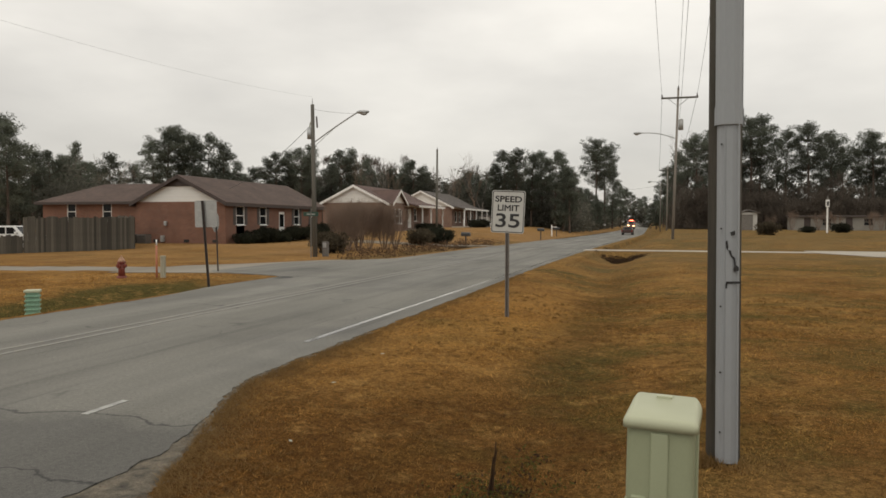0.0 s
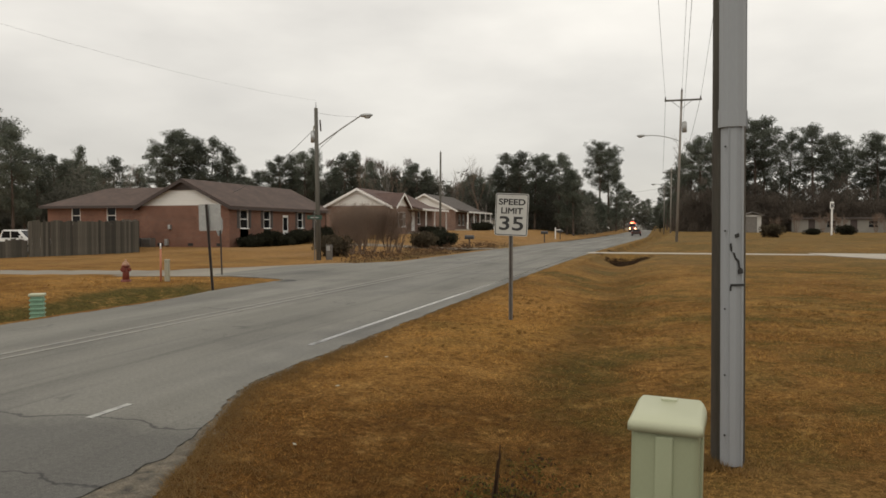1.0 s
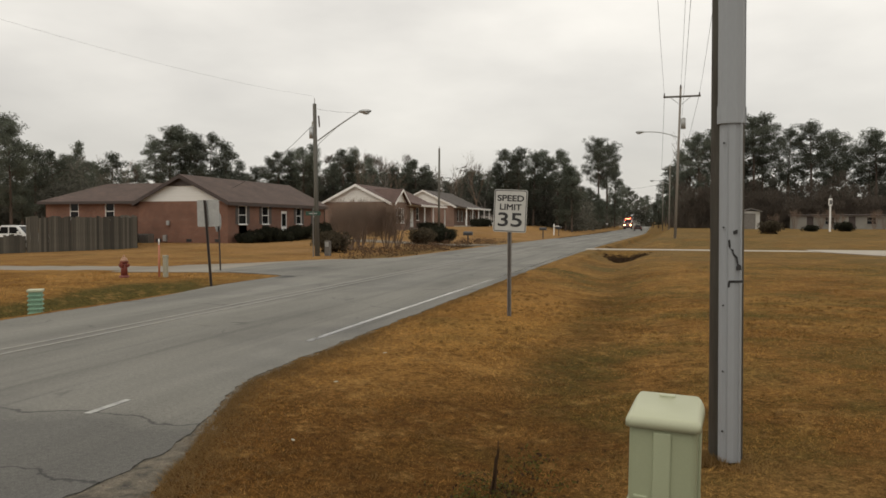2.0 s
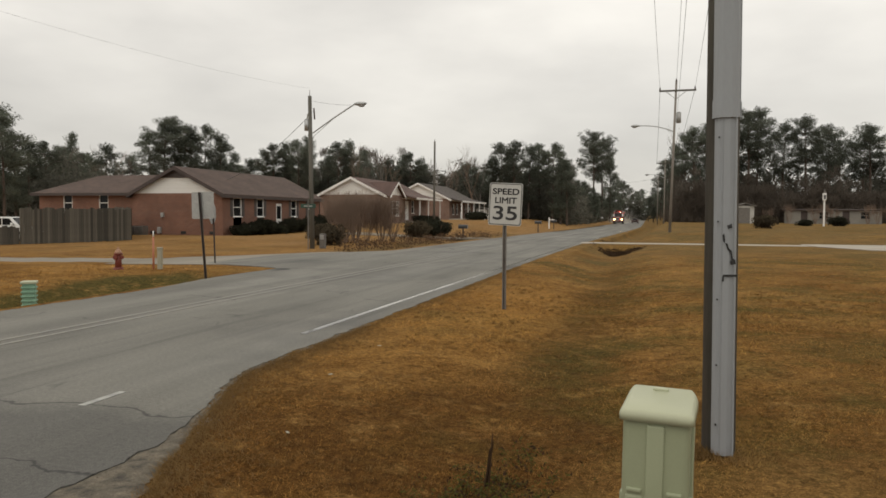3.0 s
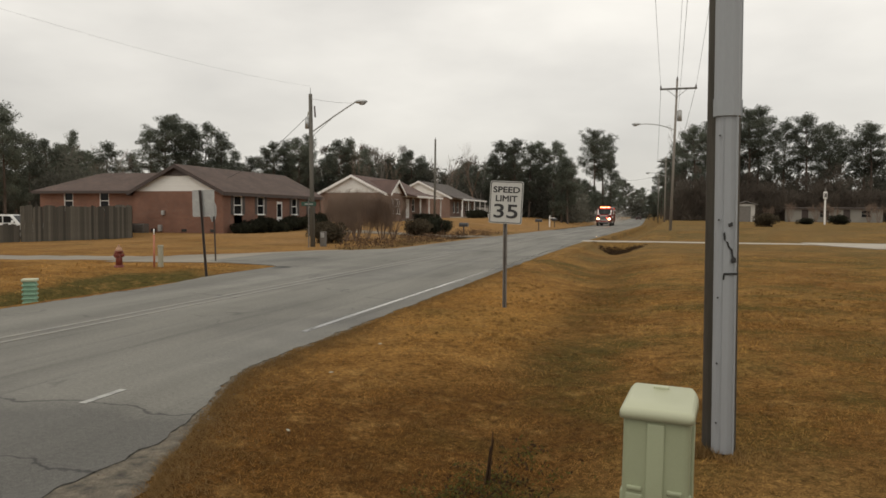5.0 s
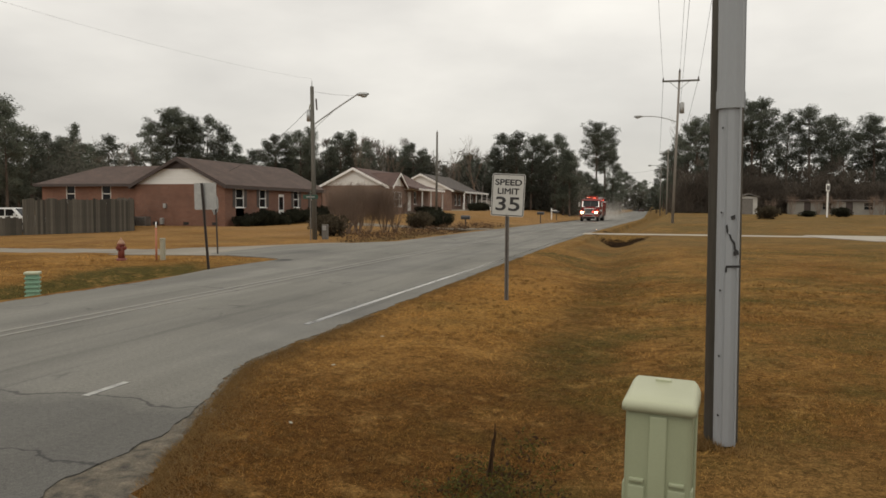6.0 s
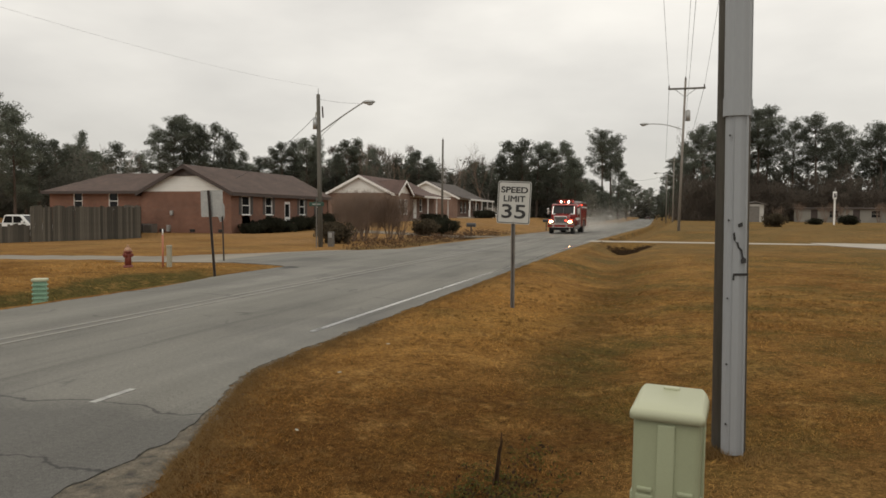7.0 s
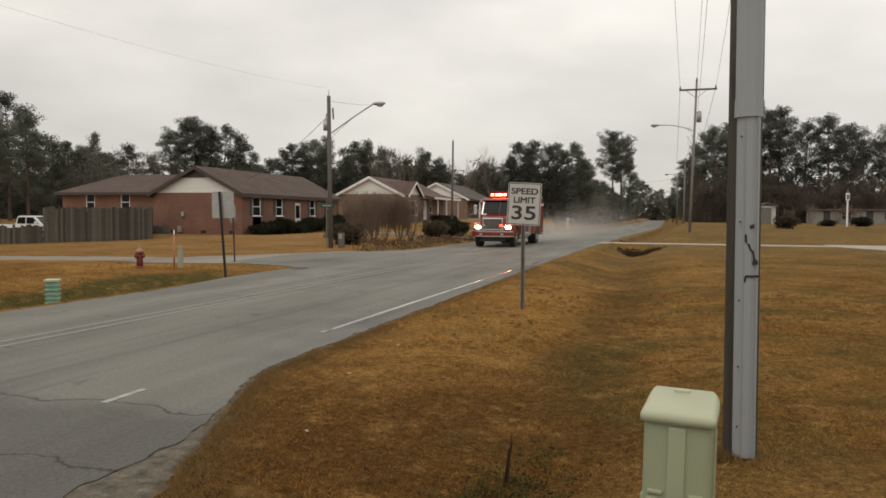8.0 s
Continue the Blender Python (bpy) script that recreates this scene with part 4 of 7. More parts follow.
def roadside_left():
    z = ground_z(-11.16, 16.95)
    t = thing("road_sign", pose(-11.16, 16.95, z, 0, 0, 6), "grey back of a square road sign on a dark leaning post", "road sign", "signs seen from behind")
    lean = pose(0, 0, 0, 0, -4.2, 0)
    bm = made(u_post, 0, 0, -0.3, 2.31, 0.075)
    bm.transform(lean)
    part("post", bm, DARK_STEEL, t)
    bm = made(prism, rounded(0.62, 0.70, 0.04), "y", 0.045, 0.050)
    bm.transform(lean @ pose(0.05, 0, 1.96, 0, 3, 0))
    part("plate", bm, SIGN_BACK, t, "bare aluminium back of the plate")
    z = ground_z(-14.26, 22.24)
    t = thing("stop_sign", pose(-14.26, 22.24, z, 0, 0, 104), "grey back of an octagonal sign on a thin dark post", "road sign", "signs seen from behind")
    lean = pose(0, 0, 0, 0, -4.5, 0)
    bm = made(u_post, 0, 0, -0.3, 2.25, 0.06)
    bm.transform(lean)
    part("post", bm, DARK_STEEL, t)
    bm = made(prism, [(0.38 * math.cos(radians(22.5 + 45 * i)), 0.38 * math.sin(radians(22.5 + 45 * i))) for i in range(8)], "y", 0.045, 0.050)
    bm.transform(lean @ pose(0, 0, 1.72))
    part("plate", bm, SIGN_BACK, t, "bare aluminium back of the plate")
    # ribbed green telephone box
    t = thing("ribbed_utility_box", pose(-11.0, 11.05, ground_z(-11.0, 11.05), 0, 0, 35) @ Matrix.Diagonal((0.86, 0.86, 1, 1)), "ribbed green plastic utility box with a pale lid", "utility box")
    part("body", made(box, 0, 0, -0.1, 0.25, 0.22, 0.58, 0.03), BOX_GREEN, t)
    for k in range(5):
        part("rib", made(box, 0, 0, 0.05 + 0.082 * k, 0.29, 0.26, 0.035, 0.012), BOX_GREEN, t)
    part("lid", made(box, 0, 0, 0.465, 0.31, 0.28, 0.05, 0.02), PEDESTAL_LID, t, "pale rounded lid")
    z = ground_z(-14.24, 19)
    t = thing("marker_post", pose(-14.26, 18.95, z), "faded orange cable marker post with a white tip", "marker post")
    part("stake", made(rod, (0, 0, -0.2), (0, 0, 0.98), 0.032, 0.029, 10), ORANGE, t, "", True)
    part("tip", made(rod, (0, 0, 0.98), (0, 0, 1.15), 0.024, 0.018, 10), WHITE_PAINT, t, "white tip", True)
    t = thing("cable_box", pose(-14.11, 19.05, z), "small beige square cable box beside an orange marker", "utility box")
    part("body", made(box, 0, 0, -0.1, 0.12, 0.11, 0.72, 0.012), BEIGE, t)
    part("cap", made(box, 0, 0, 0.60, 0.135, 0.125, 0.06, 0.015), BEIGE, t)
    # street name blades, with bars for the writing, on their own thin post
    z = ground_z(-15.95, 32.9)
    t = thing("street_name_sign", pose(-15.95, 32.9, z), "green street name blades on a thin steel post", "road sign")
    part("post", made(rod, (0, 0, -0.2), (0, 0, 2.35), 0.03, n=8), POST_STEEL, t)
    for a, h in ((25, 2.02), (-62, 2.24)):
        bm = made(box, 0, 0, h, 0.72, 0.012, 0.2, 0.004)
        bm.transform(pose(0, 0, 0, 0, 0, a))
        blade = part("blade", bm, GREEN_SIGN, t)
        bm = made(box, 0, -0.008, h + 0.07, 0.4, 0.004, 0.05)
        bm.transform(pose(0, 0, 0, 0, 0, a))
        part("bar", bm, SIGN_BACK, blade)
    # grey meter box at the foot of the street light pole
    t = thing("meter_box", pose(-15.78, 34.2, ground_z(-15.78, 34.2)), "pale grey utility box at the foot of a pole", "utility box")
    part("body", made(box, 0, 0, -0.1, 0.28, 0.22, 0.85, 0.02), POST_STEEL, t)
    part("panel", made(box, 0, -0.115, 0.45, 0.2, 0.02, 0.24, 0.008), SIGN_BACK, t)


def cobra(t, base, tip, sag, mat):
    """A street light: bent arm, brace and a flat oval head."""
    bm = bmesh.new()
    a, b = Vector(base), Vector(tip)
    k, last = 10, a
    for i in range(1, k + 1):
        u = i / k
        p = a.lerp(b, u) + Vector((0, 0, sag * math.sin(math.pi * u)))
        rod(bm, last, p, 0.035, n=8)
        last = p
    arm = part("arm", bm, mat, t, "bent steel lamp arm")
    d = 1 if b.x > a.x else -1
    bm = bmesh.new()
    bmesh.ops.create_icosphere(bm, subdivisions=2, radius=1, matrix=Matrix.Translation((b.x + d * 0.28, b.y, b.z + 0.0)) @ Matrix.Diagonal((0.35, 0.15, 0.10, 1)))
    head = part("lamp_head", bm, GALVANISED, t, "grey oval lamp head", True)
    bm = bmesh.new()
    bmesh.ops.create_icosphere(bm, subdivisions=2, radius=1, matrix=Matrix.Translation((b.x + d * 0.34, b.y, b.z - 0.08)) @ Matrix.Diagonal((0.18, 0.11, 0.085, 1)))
    part("lens", bm, SIGN_BACK, head, "", True)


def pole_things():
    z = ground_z(-16.1, 33.63)
    t = thing("street_light_pole", pose(-16.1, 33.63, z), "wooden pole with a transformer and a long street lamp arm", "utility pole", "utility poles")
    part("shaft", made(rod, (0.02, 0, -0.5), (-0.10, 0, 7.55), 0.125, 0.09, 14), POLE_WOOD, t, "", True)
    part("pin", made(rod, (-0.10, 0, 7.5), (-0.10, 0, 7.85), 0.03, 0.015, 8), GALVANISED, t)
    bm = made(rod, (-0.25, -0.02, 5.85), (-0.25, -0.02, 6.38), 0.125, n=14)
    rod(bm, (-0.25, -0.02, 6.38), (-0.25, -0.02, 6.43), 0.115, 0.07, 14)
    x = part("transformer", bm, GALVANISED, t, "grey cylindrical transformer can", True)
    part("bushing", made(rod, (-0.24, -0.02, 6.42), (-0.20, -0.02, 6.68), 0.028, n=8), BEIGE, x)
    part("cutout", made(rod, (0.16, 0, 6.4), (0.12, 0, 6.95), 0.04, n=8), TRIM_BROWN, t)
    cobra(t, (0.05, 0, 5.72), (2.30, 0.0, 7.08), 0.03, GALVANISED)
    part("brace", made(rod, (0.03, 0, 5.50), (1.25, 0, 6.48), 0.013, n=6), GALVANISED, t)
    z = ground_z(1.6, 58.28)
    t = thing("utility_pole", pose(1.6, 58.28, z), "tall pale wooden pole with a crossarm, transformer and street lamp", "utility pole", "utility poles")
    part("shaft", made(rod, (0, 0, -0.5), (0.29, 0, 11.35), 0.105, 0.075, 14), POLE_PALE, t, "", True)
    arm = part("crossarm", made(box, 0.38, -0.12, 10.52, 2.65, 0.1, 0.13, 0.01), POLE_WOOD, t)
    for x in (-0.88, 1.62, 0.29):
        part("insulator", made(rod, (x, -0.12, 10.65 + (0.6 if x == 0.29 else 0)), (x, -0.12, 10.87 + (0.6 if x == 0.29 else 0)), 0.06, 0.035, 8), TRIM_BROWN, arm)
    for s in (-1, 1):
        part("brace", made(rod, (0.28 + s * 0.7, -0.1, 10.52), (0.27, -0.1, 9.95), 0.022, n=6), GALVANISED, arm)
    bm = made(rod, (0.50, 0, 8.2), (0.50, 0, 8.95), 0.18, n=14)
    rod(bm, (0.50, 0, 8.95), (0.50, 0, 9.02), 0.165, 0.09, 14)
    part("transformer", bm, SIGN_BACK, t, "grey cylindrical transformer can", True)
    cobra(t, (0.18, 0, 7.55), (-2.35, 0, 8.05), 0.16, GALVANISED)
    # farther poles of the line
    for x, y, h, lamp, tone in ((2.2, 110, 9.3, True, POLE_PALE), (1.8, 150, 9.6, False, POLE_PALE), (2.2, 190, 9.6, True, POLE_PALE)):
        t = thing("utility_pole", pose(x, y, ground_z(x, y)), "distant wooden utility pole with a crossarm", "utility pole", "utility poles")
        part("shaft", made(rod, (0, 0, -0.5), (0.05, 0, h), 0.10, 0.075, 10), tone, t, "", True)
        part("crossarm", made(box, 0.05, -0.1, h - 0.75, 2.4, 0.1, 0.13, 0.01), POLE_WOOD, t)
        if lamp:
            cobra(t, (0, 0, h - 2.8), (-2.1, 0, h - 2.3), 0.15, GALVANISED)
    z = ground_z(-20.96, 72.08)
    t = thing("utility_pole", pose(-20.96, 72.08, z), "bare dark wooden pole beside the lawn", "utility pole", "utility poles")
    part("shaft", made(rod, (0, 0, -0.5), (0.05, 0, 8.35), 0.13, 0.09, 12), POLE_WOOD, t, "", True)
    part("cap", made(rod, (0.05, 0, 8.3), (0.05, 0, 8.55), 0.05, 0.03, 8), GALVANISED, t)


def cable(name, a, b, sag, r=0.012, label="thin black overhead wire"):
    bm, last, k = bmesh.new(), Vector(a), 14
    for i in range(1, k + 1):
        u = i / k
        p = Vector(a).lerp(Vector(b), u) - Vector((0, 0, 4 * sag * u * (1 - u)))
        rod(bm, last, p, r, n=5)
        last = p
    tagged(part(name, bm, WIRE), label, "power line", "overhead wires")


def wires():
    for a, b, s in (((0.72, 58.2, 11.25), (-0.55, 5.6, 11.5), 0.5), ((1.9, 58.2, 11.9), (0.50, 5.6, 11.9), 0.5), ((3.22, 58.2, 11.25), (1.40, 5.6, 11.5), 0.5), ((2.0, 58.2, 9.6), (0.60, 5.6, 10.0), 0.5)):
        cable("overhead_wire", a, b, s, 0.009)
    for a, b, s in (((0.72, 58.3, 11.25), (1.1, 110, 9.4), 0.6), ((3.22, 58.3, 11.25), (3.4, 110, 9.4), 0.6), ((2.25, 110, 9.4), (1.85, 150, 9.9), 0.5), ((1.85, 150, 9.9), (2.2, 190, 9.9), 0.5)):
        cable("overhead_wire", a, b, s, 0.014)
    cable("overhead_wire", (-16.2, 33.6, 7.9), (-14.5, 9.1, 6.3), 0.3, 0.0022)
    cable("overhead_wire", (-16.5, 33.6, 6.3), (-29.5, 47.5, 4.15), 0.35, 0.012)
    cable("overhead_wire", (-16.2, 33.6, 7.3), (-14.0, 33.6, 7.0), 0.05, 0.006, "thin guy wire of a lamp arm")
    cable("overhead_wire", (-11.5, 150, 8.5), (1.85, 150, 9.3), 0.6, 0.014)


# ---- houses ----


def wall_x(bm, x0, x1, y, thick, z0, z1, holes):
    """A wall along x with its face at y, growing to +y; holes (a, b, lo, hi)."""
    cuts = sorted({x0, x1, *[h[0] for h in holes], *[h[1] for h in holes]})
    for a, b in zip(cuts, cuts[1:]):
        inside = [h for h in holes if h[0] <= a and b <= h[1]]
        spans = [(z0, inside[0][2]), (inside[0][3], z1)] if inside else [(z0, z1)]
        for lo, hi in spans:
            if hi - lo > 0.01:
                box(bm, (a + b) / 2, y + thick / 2, lo, b - a, thick, hi - lo)
    bmesh.ops.remove_doubles(bm, verts=bm.verts, dist=0.0005)
    return bm


def window_at(parent, m, w, h, frame_mat, shutter=None, panel=False, bars=1):
    """A sash window: frame, sill, glass and a meeting rail, in the plane y = 0 looking to -y, standing on its sill."""
    def put(name, bm, mat, under, label=""):
        bm.transform(m)
        return part(name, bm, mat, under, label)
    f = 0.042
    bm = bmesh.new()
    box(bm, -w / 2 + f / 2, 0.02, 0, f, 0.10, h), box(bm, w / 2 - f / 2, 0.02, 0, f, 0.10, h)
    box(bm, 0, 0.02, h - f, w - 2 * f, 0.10, f), box(bm, 0, 0.02, 0, w - 2 * f, 0.10, f)
    win = put("window", bm, frame_mat, parent)
    put("pane", made(box, 0, 0.06, h / 2, w - 2 * f, 0.012, h / 2 - f), DARK_GLASS, win)
    put("pane", made(box, 0, 0.04, f, w - 2 * f, 0.012, h / 2 - f), DARK_GLASS, win)
    put("meeting_rail", made(box, 0, 0.035, h / 2 - 0.03, w - 2 * f, 0.05, 0.06), frame_mat, win)
    put("sill", made(box, 0, -0.03, -0.06, w + 0.14, 0.16, 0.06, 0.01), frame_mat, win)
    if shutter:
        for s in (-1, 1):
            sh = put("shutter", made(box, s * (w / 2 + 0.22), -0.025, 0, 0.38, 0.04, h, 0.008), shutter, parent)
            for k in range(2):
                put("louvre_panel", made(box, s * (w / 2 + 0.22), -0.05, 0.08 + k * h / 2, 0.28, 0.012, h / 2 - 0.16, 0.004), shutter, sh)
    if panel:
        put("panel", made(box, 0, -0.015, -0.75, w, 0.03, 0.68), SHUTTER, parent)


def slab(bm, corners, thick):
    """A roof slope: four corners of its upper face, with thickness below."""
    top = [bm.verts.new(c) for c in corners]
    low = [bm.verts.new((c[0], c[1], c[2] - thick)) for c in corners]
    k = len(corners)
    bm.faces.new(top), bm.faces.new(low[::-1])
    for i in range(k):
        bm.faces.new((top[i], low[i], low[(i + 1) % k], top[(i + 1) % k]))
    bmesh.ops.recalc_face_normals(bm, faces=bm.faces)
    return bm


def gable_house(m, name, label, width, length, eave, peak, brick, roof, gable_mat, rake_mat, windows, doors, vent=True):
    """Gable end at y = 0 looking to -y, from x = -width to 0; the front looks to +x, from y = 0 to length."""
    t = thing(name, m, label, "house", "houses")
    front = pose(0, 0, 0, 0, 0, 90)      # wall coordinates: along +y, face to +x
    bm = made(wall_x, -width, 0, 0, 0.25, -0.3, eave, [])
    part("gable_wall", bm, brick, t)
    holes = [(y - w / 2, y + w / 2, z, z + h) for y, w, z, h, *_ in windows] + [(y - w / 2, y + w / 2, 0.25, 0.25 + h) for y, w, h in doors]
    bm = made(wall_x, 0.25, length, 0, 0.25, -0.3, eave, holes)
    bm.transform(front)
    part("front_wall", bm, brick, t)
    bm = made(wall_x, 0.25, length, 0, 0.25, -0.3, eave, [])
    bm.transform(pose(-width + 0.25, 0, 0) @ front)
    part("back_wall", bm, brick, t)
    part("end_wall", made(wall_x, -width + 0.25, -0.25, length - 0.25, 0.25, -0.3, eave, []), brick, t)
    mid, o, th = -width / 2, 0.32, 0.14
    rise = (peak - eave) / (width / 2)
    g = part("gable", made(prism, [(-width, eave), (0, eave), (mid, peak - 0.12)], "y", 0.02, 0.2), gable_mat, t, "painted gable siding")
    for k in range(1, 9):
        z = eave + (peak - eave) * k / 9.5
        half = (peak - 0.14 - z) / rise
        part("lap_board", made(box, mid, 0.018, z, 2 * half, 0.012, 0.03), gable_mat, g)
    if vent:
        z = eave + (peak - eave) * 0.60
        half = (peak - 0.06 - z) / rise
        part("gable_vent", made(prism, [(mid - half, z), (mid + half, z), (mid, peak - 0.06)], "y", -0.06, 0.05), TRIM_BROWN, g, "dark vent under the ridge")
    part("end_gable", made(prism, [(-width, eave), (0, eave), (mid, peak - 0.12)], "y", length - 0.2, length - 0.02), gable_mat, t)
    drop = rise * o
    for s in (1, -1):
        x = 0 + o if s > 0 else -width - o
        part("roof_slope", made(slab, [(x, -o, eave - drop + 0.1), (x, length + o, eave - drop + 0.1), (mid, length + o, peak + 0.1), (mid, -o, peak + 0.1)], th), roof, t)
        part("rake_board", made(slab, [(x, -o - 0.03, eave - drop + 0.085), (x, -o, eave - drop + 0.085), (mid, -o, peak + 0.085), (mid, -o - 0.03, peak + 0.085)], 0.26), rake_mat, t)
        part("fascia", made(box, x + s * 0.012, length / 2, eave - drop - 0.16, 0.03, length + 2 * o, 0.2), rake_mat, t)
        part("soffit", made(box, x - s * o / 2, length / 2, eave - drop - 0.12, o, length + 2 * o - 0.1, 0.03), rake_mat, t)
    for y, w, z, h, frame_mat, shutter, panel in windows:
        window_at(t, front @ pose(y, 0.03, z), w, h, frame_mat, shutter, panel)
    for y, w, h in doors:
        bm = made(box, y, 0.06, 0.25, w, 0.05, h)
        bm.transform(front)
        d = part("door", bm, WHITE_PAINT, t, "white storm door")
        for lo, hi in ((0.45, 1.0), (1.15, 2.15)):
            bm = made(box, y, 0.03, lo, w - 0.3, 0.02, hi - lo)
            bm.transform(front)
            part("pane", bm, DARK_GLASS if lo > 1 else WHITE_PAINT, d)
        bm = made(box, y, -0.5, -0.2, w + 0.6, 1.0, 0.44, 0.02)
        bm.transform(front)
        part("step", bm, CONCRETE, t)
    part("foundation", made(box, -width / 2, length / 2, -0.6, width + 0.06, length + 0.06, 0.62), brick, t)
    return t


def house_one():
    W = WHITE_PAINT
    wins = [(1.95, 1.1, 1.32, 1.32, W, SHUTTER, True), (5.2, 1.0, 1.32, 1.32, W, SHUTTER, True), (10.7, 0.95, 1.32, 1.32, W, SHUTTER, True), (13.8, 0.95, 1.32, 1.32, W, SHUTTER, False)]
    t = gable_house(pose(-28.34, 45.08, 0.2), "brick_house", "low red brick house with a white gable and brown shingle roof", 7.25, 15.6, 2.94, 4.74,
                    RED_BRICK, ROOF, SIDING, TRIM_BROWN, wins, [(8.15, 0.95, 2.1)])
    # the wing towards the fence, with a hipped end
    x0, x1, y0, y1, e, r = -15.7, -7.25, 0.25, 6.9, 3.0, 4.45
    holes = [(-13.5, -12.7, 1.62, 2.90), (-10.35, -9.55, 1.62, 2.90)]
    part("wing_wall", made(wall_x, x0, x1, y0, 0.25, -0.3, e, holes), RED_BRICK, t)
    part("wing_end_wall", made(box, x0 + 0.125, (y0 + y1) / 2 + 0.13, -0.3, 0.25, y1 - y0 - 0.25, e + 0.3), RED_BRICK, t)
    part("wing_back_wall", made(wall_x, x0 + 0.25, x1, y1 - 0.25, 0.25, -0.3, e, []), RED_BRICK, t)
    for a, b, lo, hi in holes:
        window_at(t, pose((a + b) / 2, y0 + 0.03, lo), b - a, hi - lo, WHITE_PAINT)
    o, ym, xr, xe = 0.4, (y0 + y1) / 2, x0 + 2.7, -5.2
    part("wing_roof", made(slab, [(x0 - o, y0 - o, e - 0.02), (x1, y0 - o, e - 0.02), (xe, ym, r), (xr, ym, r)], 0.14), ROOF, t)
    part("wing_roof", made(slab, [(x0 - o, y1 + o, e - 0.02), (xr, ym, r), (xe, ym, r), (x1, y1 + o, e - 0.02)], 0.14), ROOF, t)
    part("wing_hip", made(slab, [(x0 - o, y0 - o, e - 0.02), (xr, ym, r), (x0 - o, y1 + o, e - 0.02)], 0.14), ROOF, t)
    part("wing_fascia", made(box, (x0 + x1) / 2 - o / 2, y0 - o - 0.015, e - 0.22, x1 - x0 + o, 0.03, 0.2), TRIM_BROWN, t)
    # things on the gable wall
    part("meter", made(box, -4.75, -0.08, 1.25, 0.22, 0.16, 0.32, 0.03), SIGN_BACK, t, "grey electric meter")
    part("faucet_box", made(box, -5.0, -0.1, 0.1, 0.25, 0.2, 0.45, 0.02), SIGN_BACK, t)
    for x in (-0.8, -3.1, -5.6):
        part("crawl_vent", made(box, x, -0.012, 0.08, 0.42, 0.03, 0.2), BLACK, t)
    for i, x in enumerate((-6.9, -6.0)):
        u = thing("air_conditioner", pose(-28.34 + x, 44.3, ground_z(-28.34 + x, 44.3)), "grey outdoor air conditioning unit beside a brick wall", "air conditioner")
        part("casing", made(box, 0, 0, 0, 0.75, 0.6, 0.62, 0.03), POST_STEEL, u)
        for k in range(5):
            part("grille_slat", made(box, 0, -0.305, 0.08 + k * 0.1, 0.65, 0.015, 0.03), DARK_STEEL, u)
        part("top_cover", made(box, 0, 0, 0.62, 0.7, 0.56, 0.03, 0.01), DARK_STEEL, u)


def house_two():
    W = WHITE_PAINT
    t = gable_house(pose(-25.12, 68.75, 0.87), "brick_house", "brown brick house with white gables and a small front porch", 6.9, 14.5, 2.85, 4.55,
                    BROWN_BRICK, ROOF_RED, SIDING, W, [(9.2, 0.9, 1.05, 1.4, W, None, False)], [], False)
    # front cross gable with a picture window
    w, d = 4.2, 0.4
    y0 = 0.1
    front = pose(d, 0, 0, 0, 0, 90)
    hole = (y0 + 0.75, y0 + 3.3, 0.75, 2.25)
    bm = made(wall_x, y0, y0 + w, 0, 0.25, -0.3, 2.85, [hole])
    bm.transform(front)
    part("porch_front_wall", bm, BROWN_BRICK, t)
    for y in (y0, y0 + w - 0.25):
        part("porch_side_wall", made(box, d / 2 - 0.13, y + 0.125, -0.3, d - 0.28, 0.25, 3.15), BROWN_BRICK, t)
    for a, b in ((0.75, 1.35), (1.35, 2.7), (2.7, 3.3)):
        window_at(t, front @ pose(y0 + (a + b) / 2, 0.03, 0.75), b - a, 1.5, W)
    part("porch_gable", made(prism, [(y0, 2.85), (y0 + w, 2.85), (y0 + w / 2, 4.05)], "x", d - 0.2, d - 0.02), SIDING, t)
    for s in (-1, 1):
        ya, ym = y0 + w / 2 + s * (w / 2 + 0.35), y0 + w / 2
        part("porch_roof", made(slab, [(d + 0.35, ya, 2.72), (d + 0.35, ym, 4.2), (-3.0, ym, 4.2), (-0.3, ya, 2.72)], 0.12), ROOF_RED, t)
        part("porch_rake", made(slab, [(d + 0.38, ya, 2.70), (d + 0.38, ym, 4.19), (d + 0.35, ym, 4.19), (d + 0.35, ya, 2.70)], 0.26), W, t)
    part("porch_roof_low", made(slab, [(1.9, y0 + w + 0.3, 2.62), (1.9, 14.6, 2.62), (-1.0, 14.6, 3.35), (-1.0, y0 + w + 0.3, 3.35)], 0.14), ROOF_RED, t)
    part("porch_fascia", made(box, 1.92, (y0 + w + 14.9) / 2, 2.46, 0.04, 14.6 - y0 - w - 0.3, 0.2), W, t)
    for y in (6.4, 9.6, 12.0, 14.3):
        part("porch_column", made(box, 1.7, y, 0.1, 0.13, 0.13, 2.4, 0.01), W, t)
    bm = made(box, 7.0, 0.0, 0.3, 0.95, 0.06, 2.05)
    bm.transform(pose(0.04, 0, 0, 0, 0, 90))
    part("door", bm, W, t, "white front door")
    part("porch_floor", made(box, 0.95, 9.9, -0.3, 1.9, 9.6, 0.42, 0.02), CONCRETE, t)


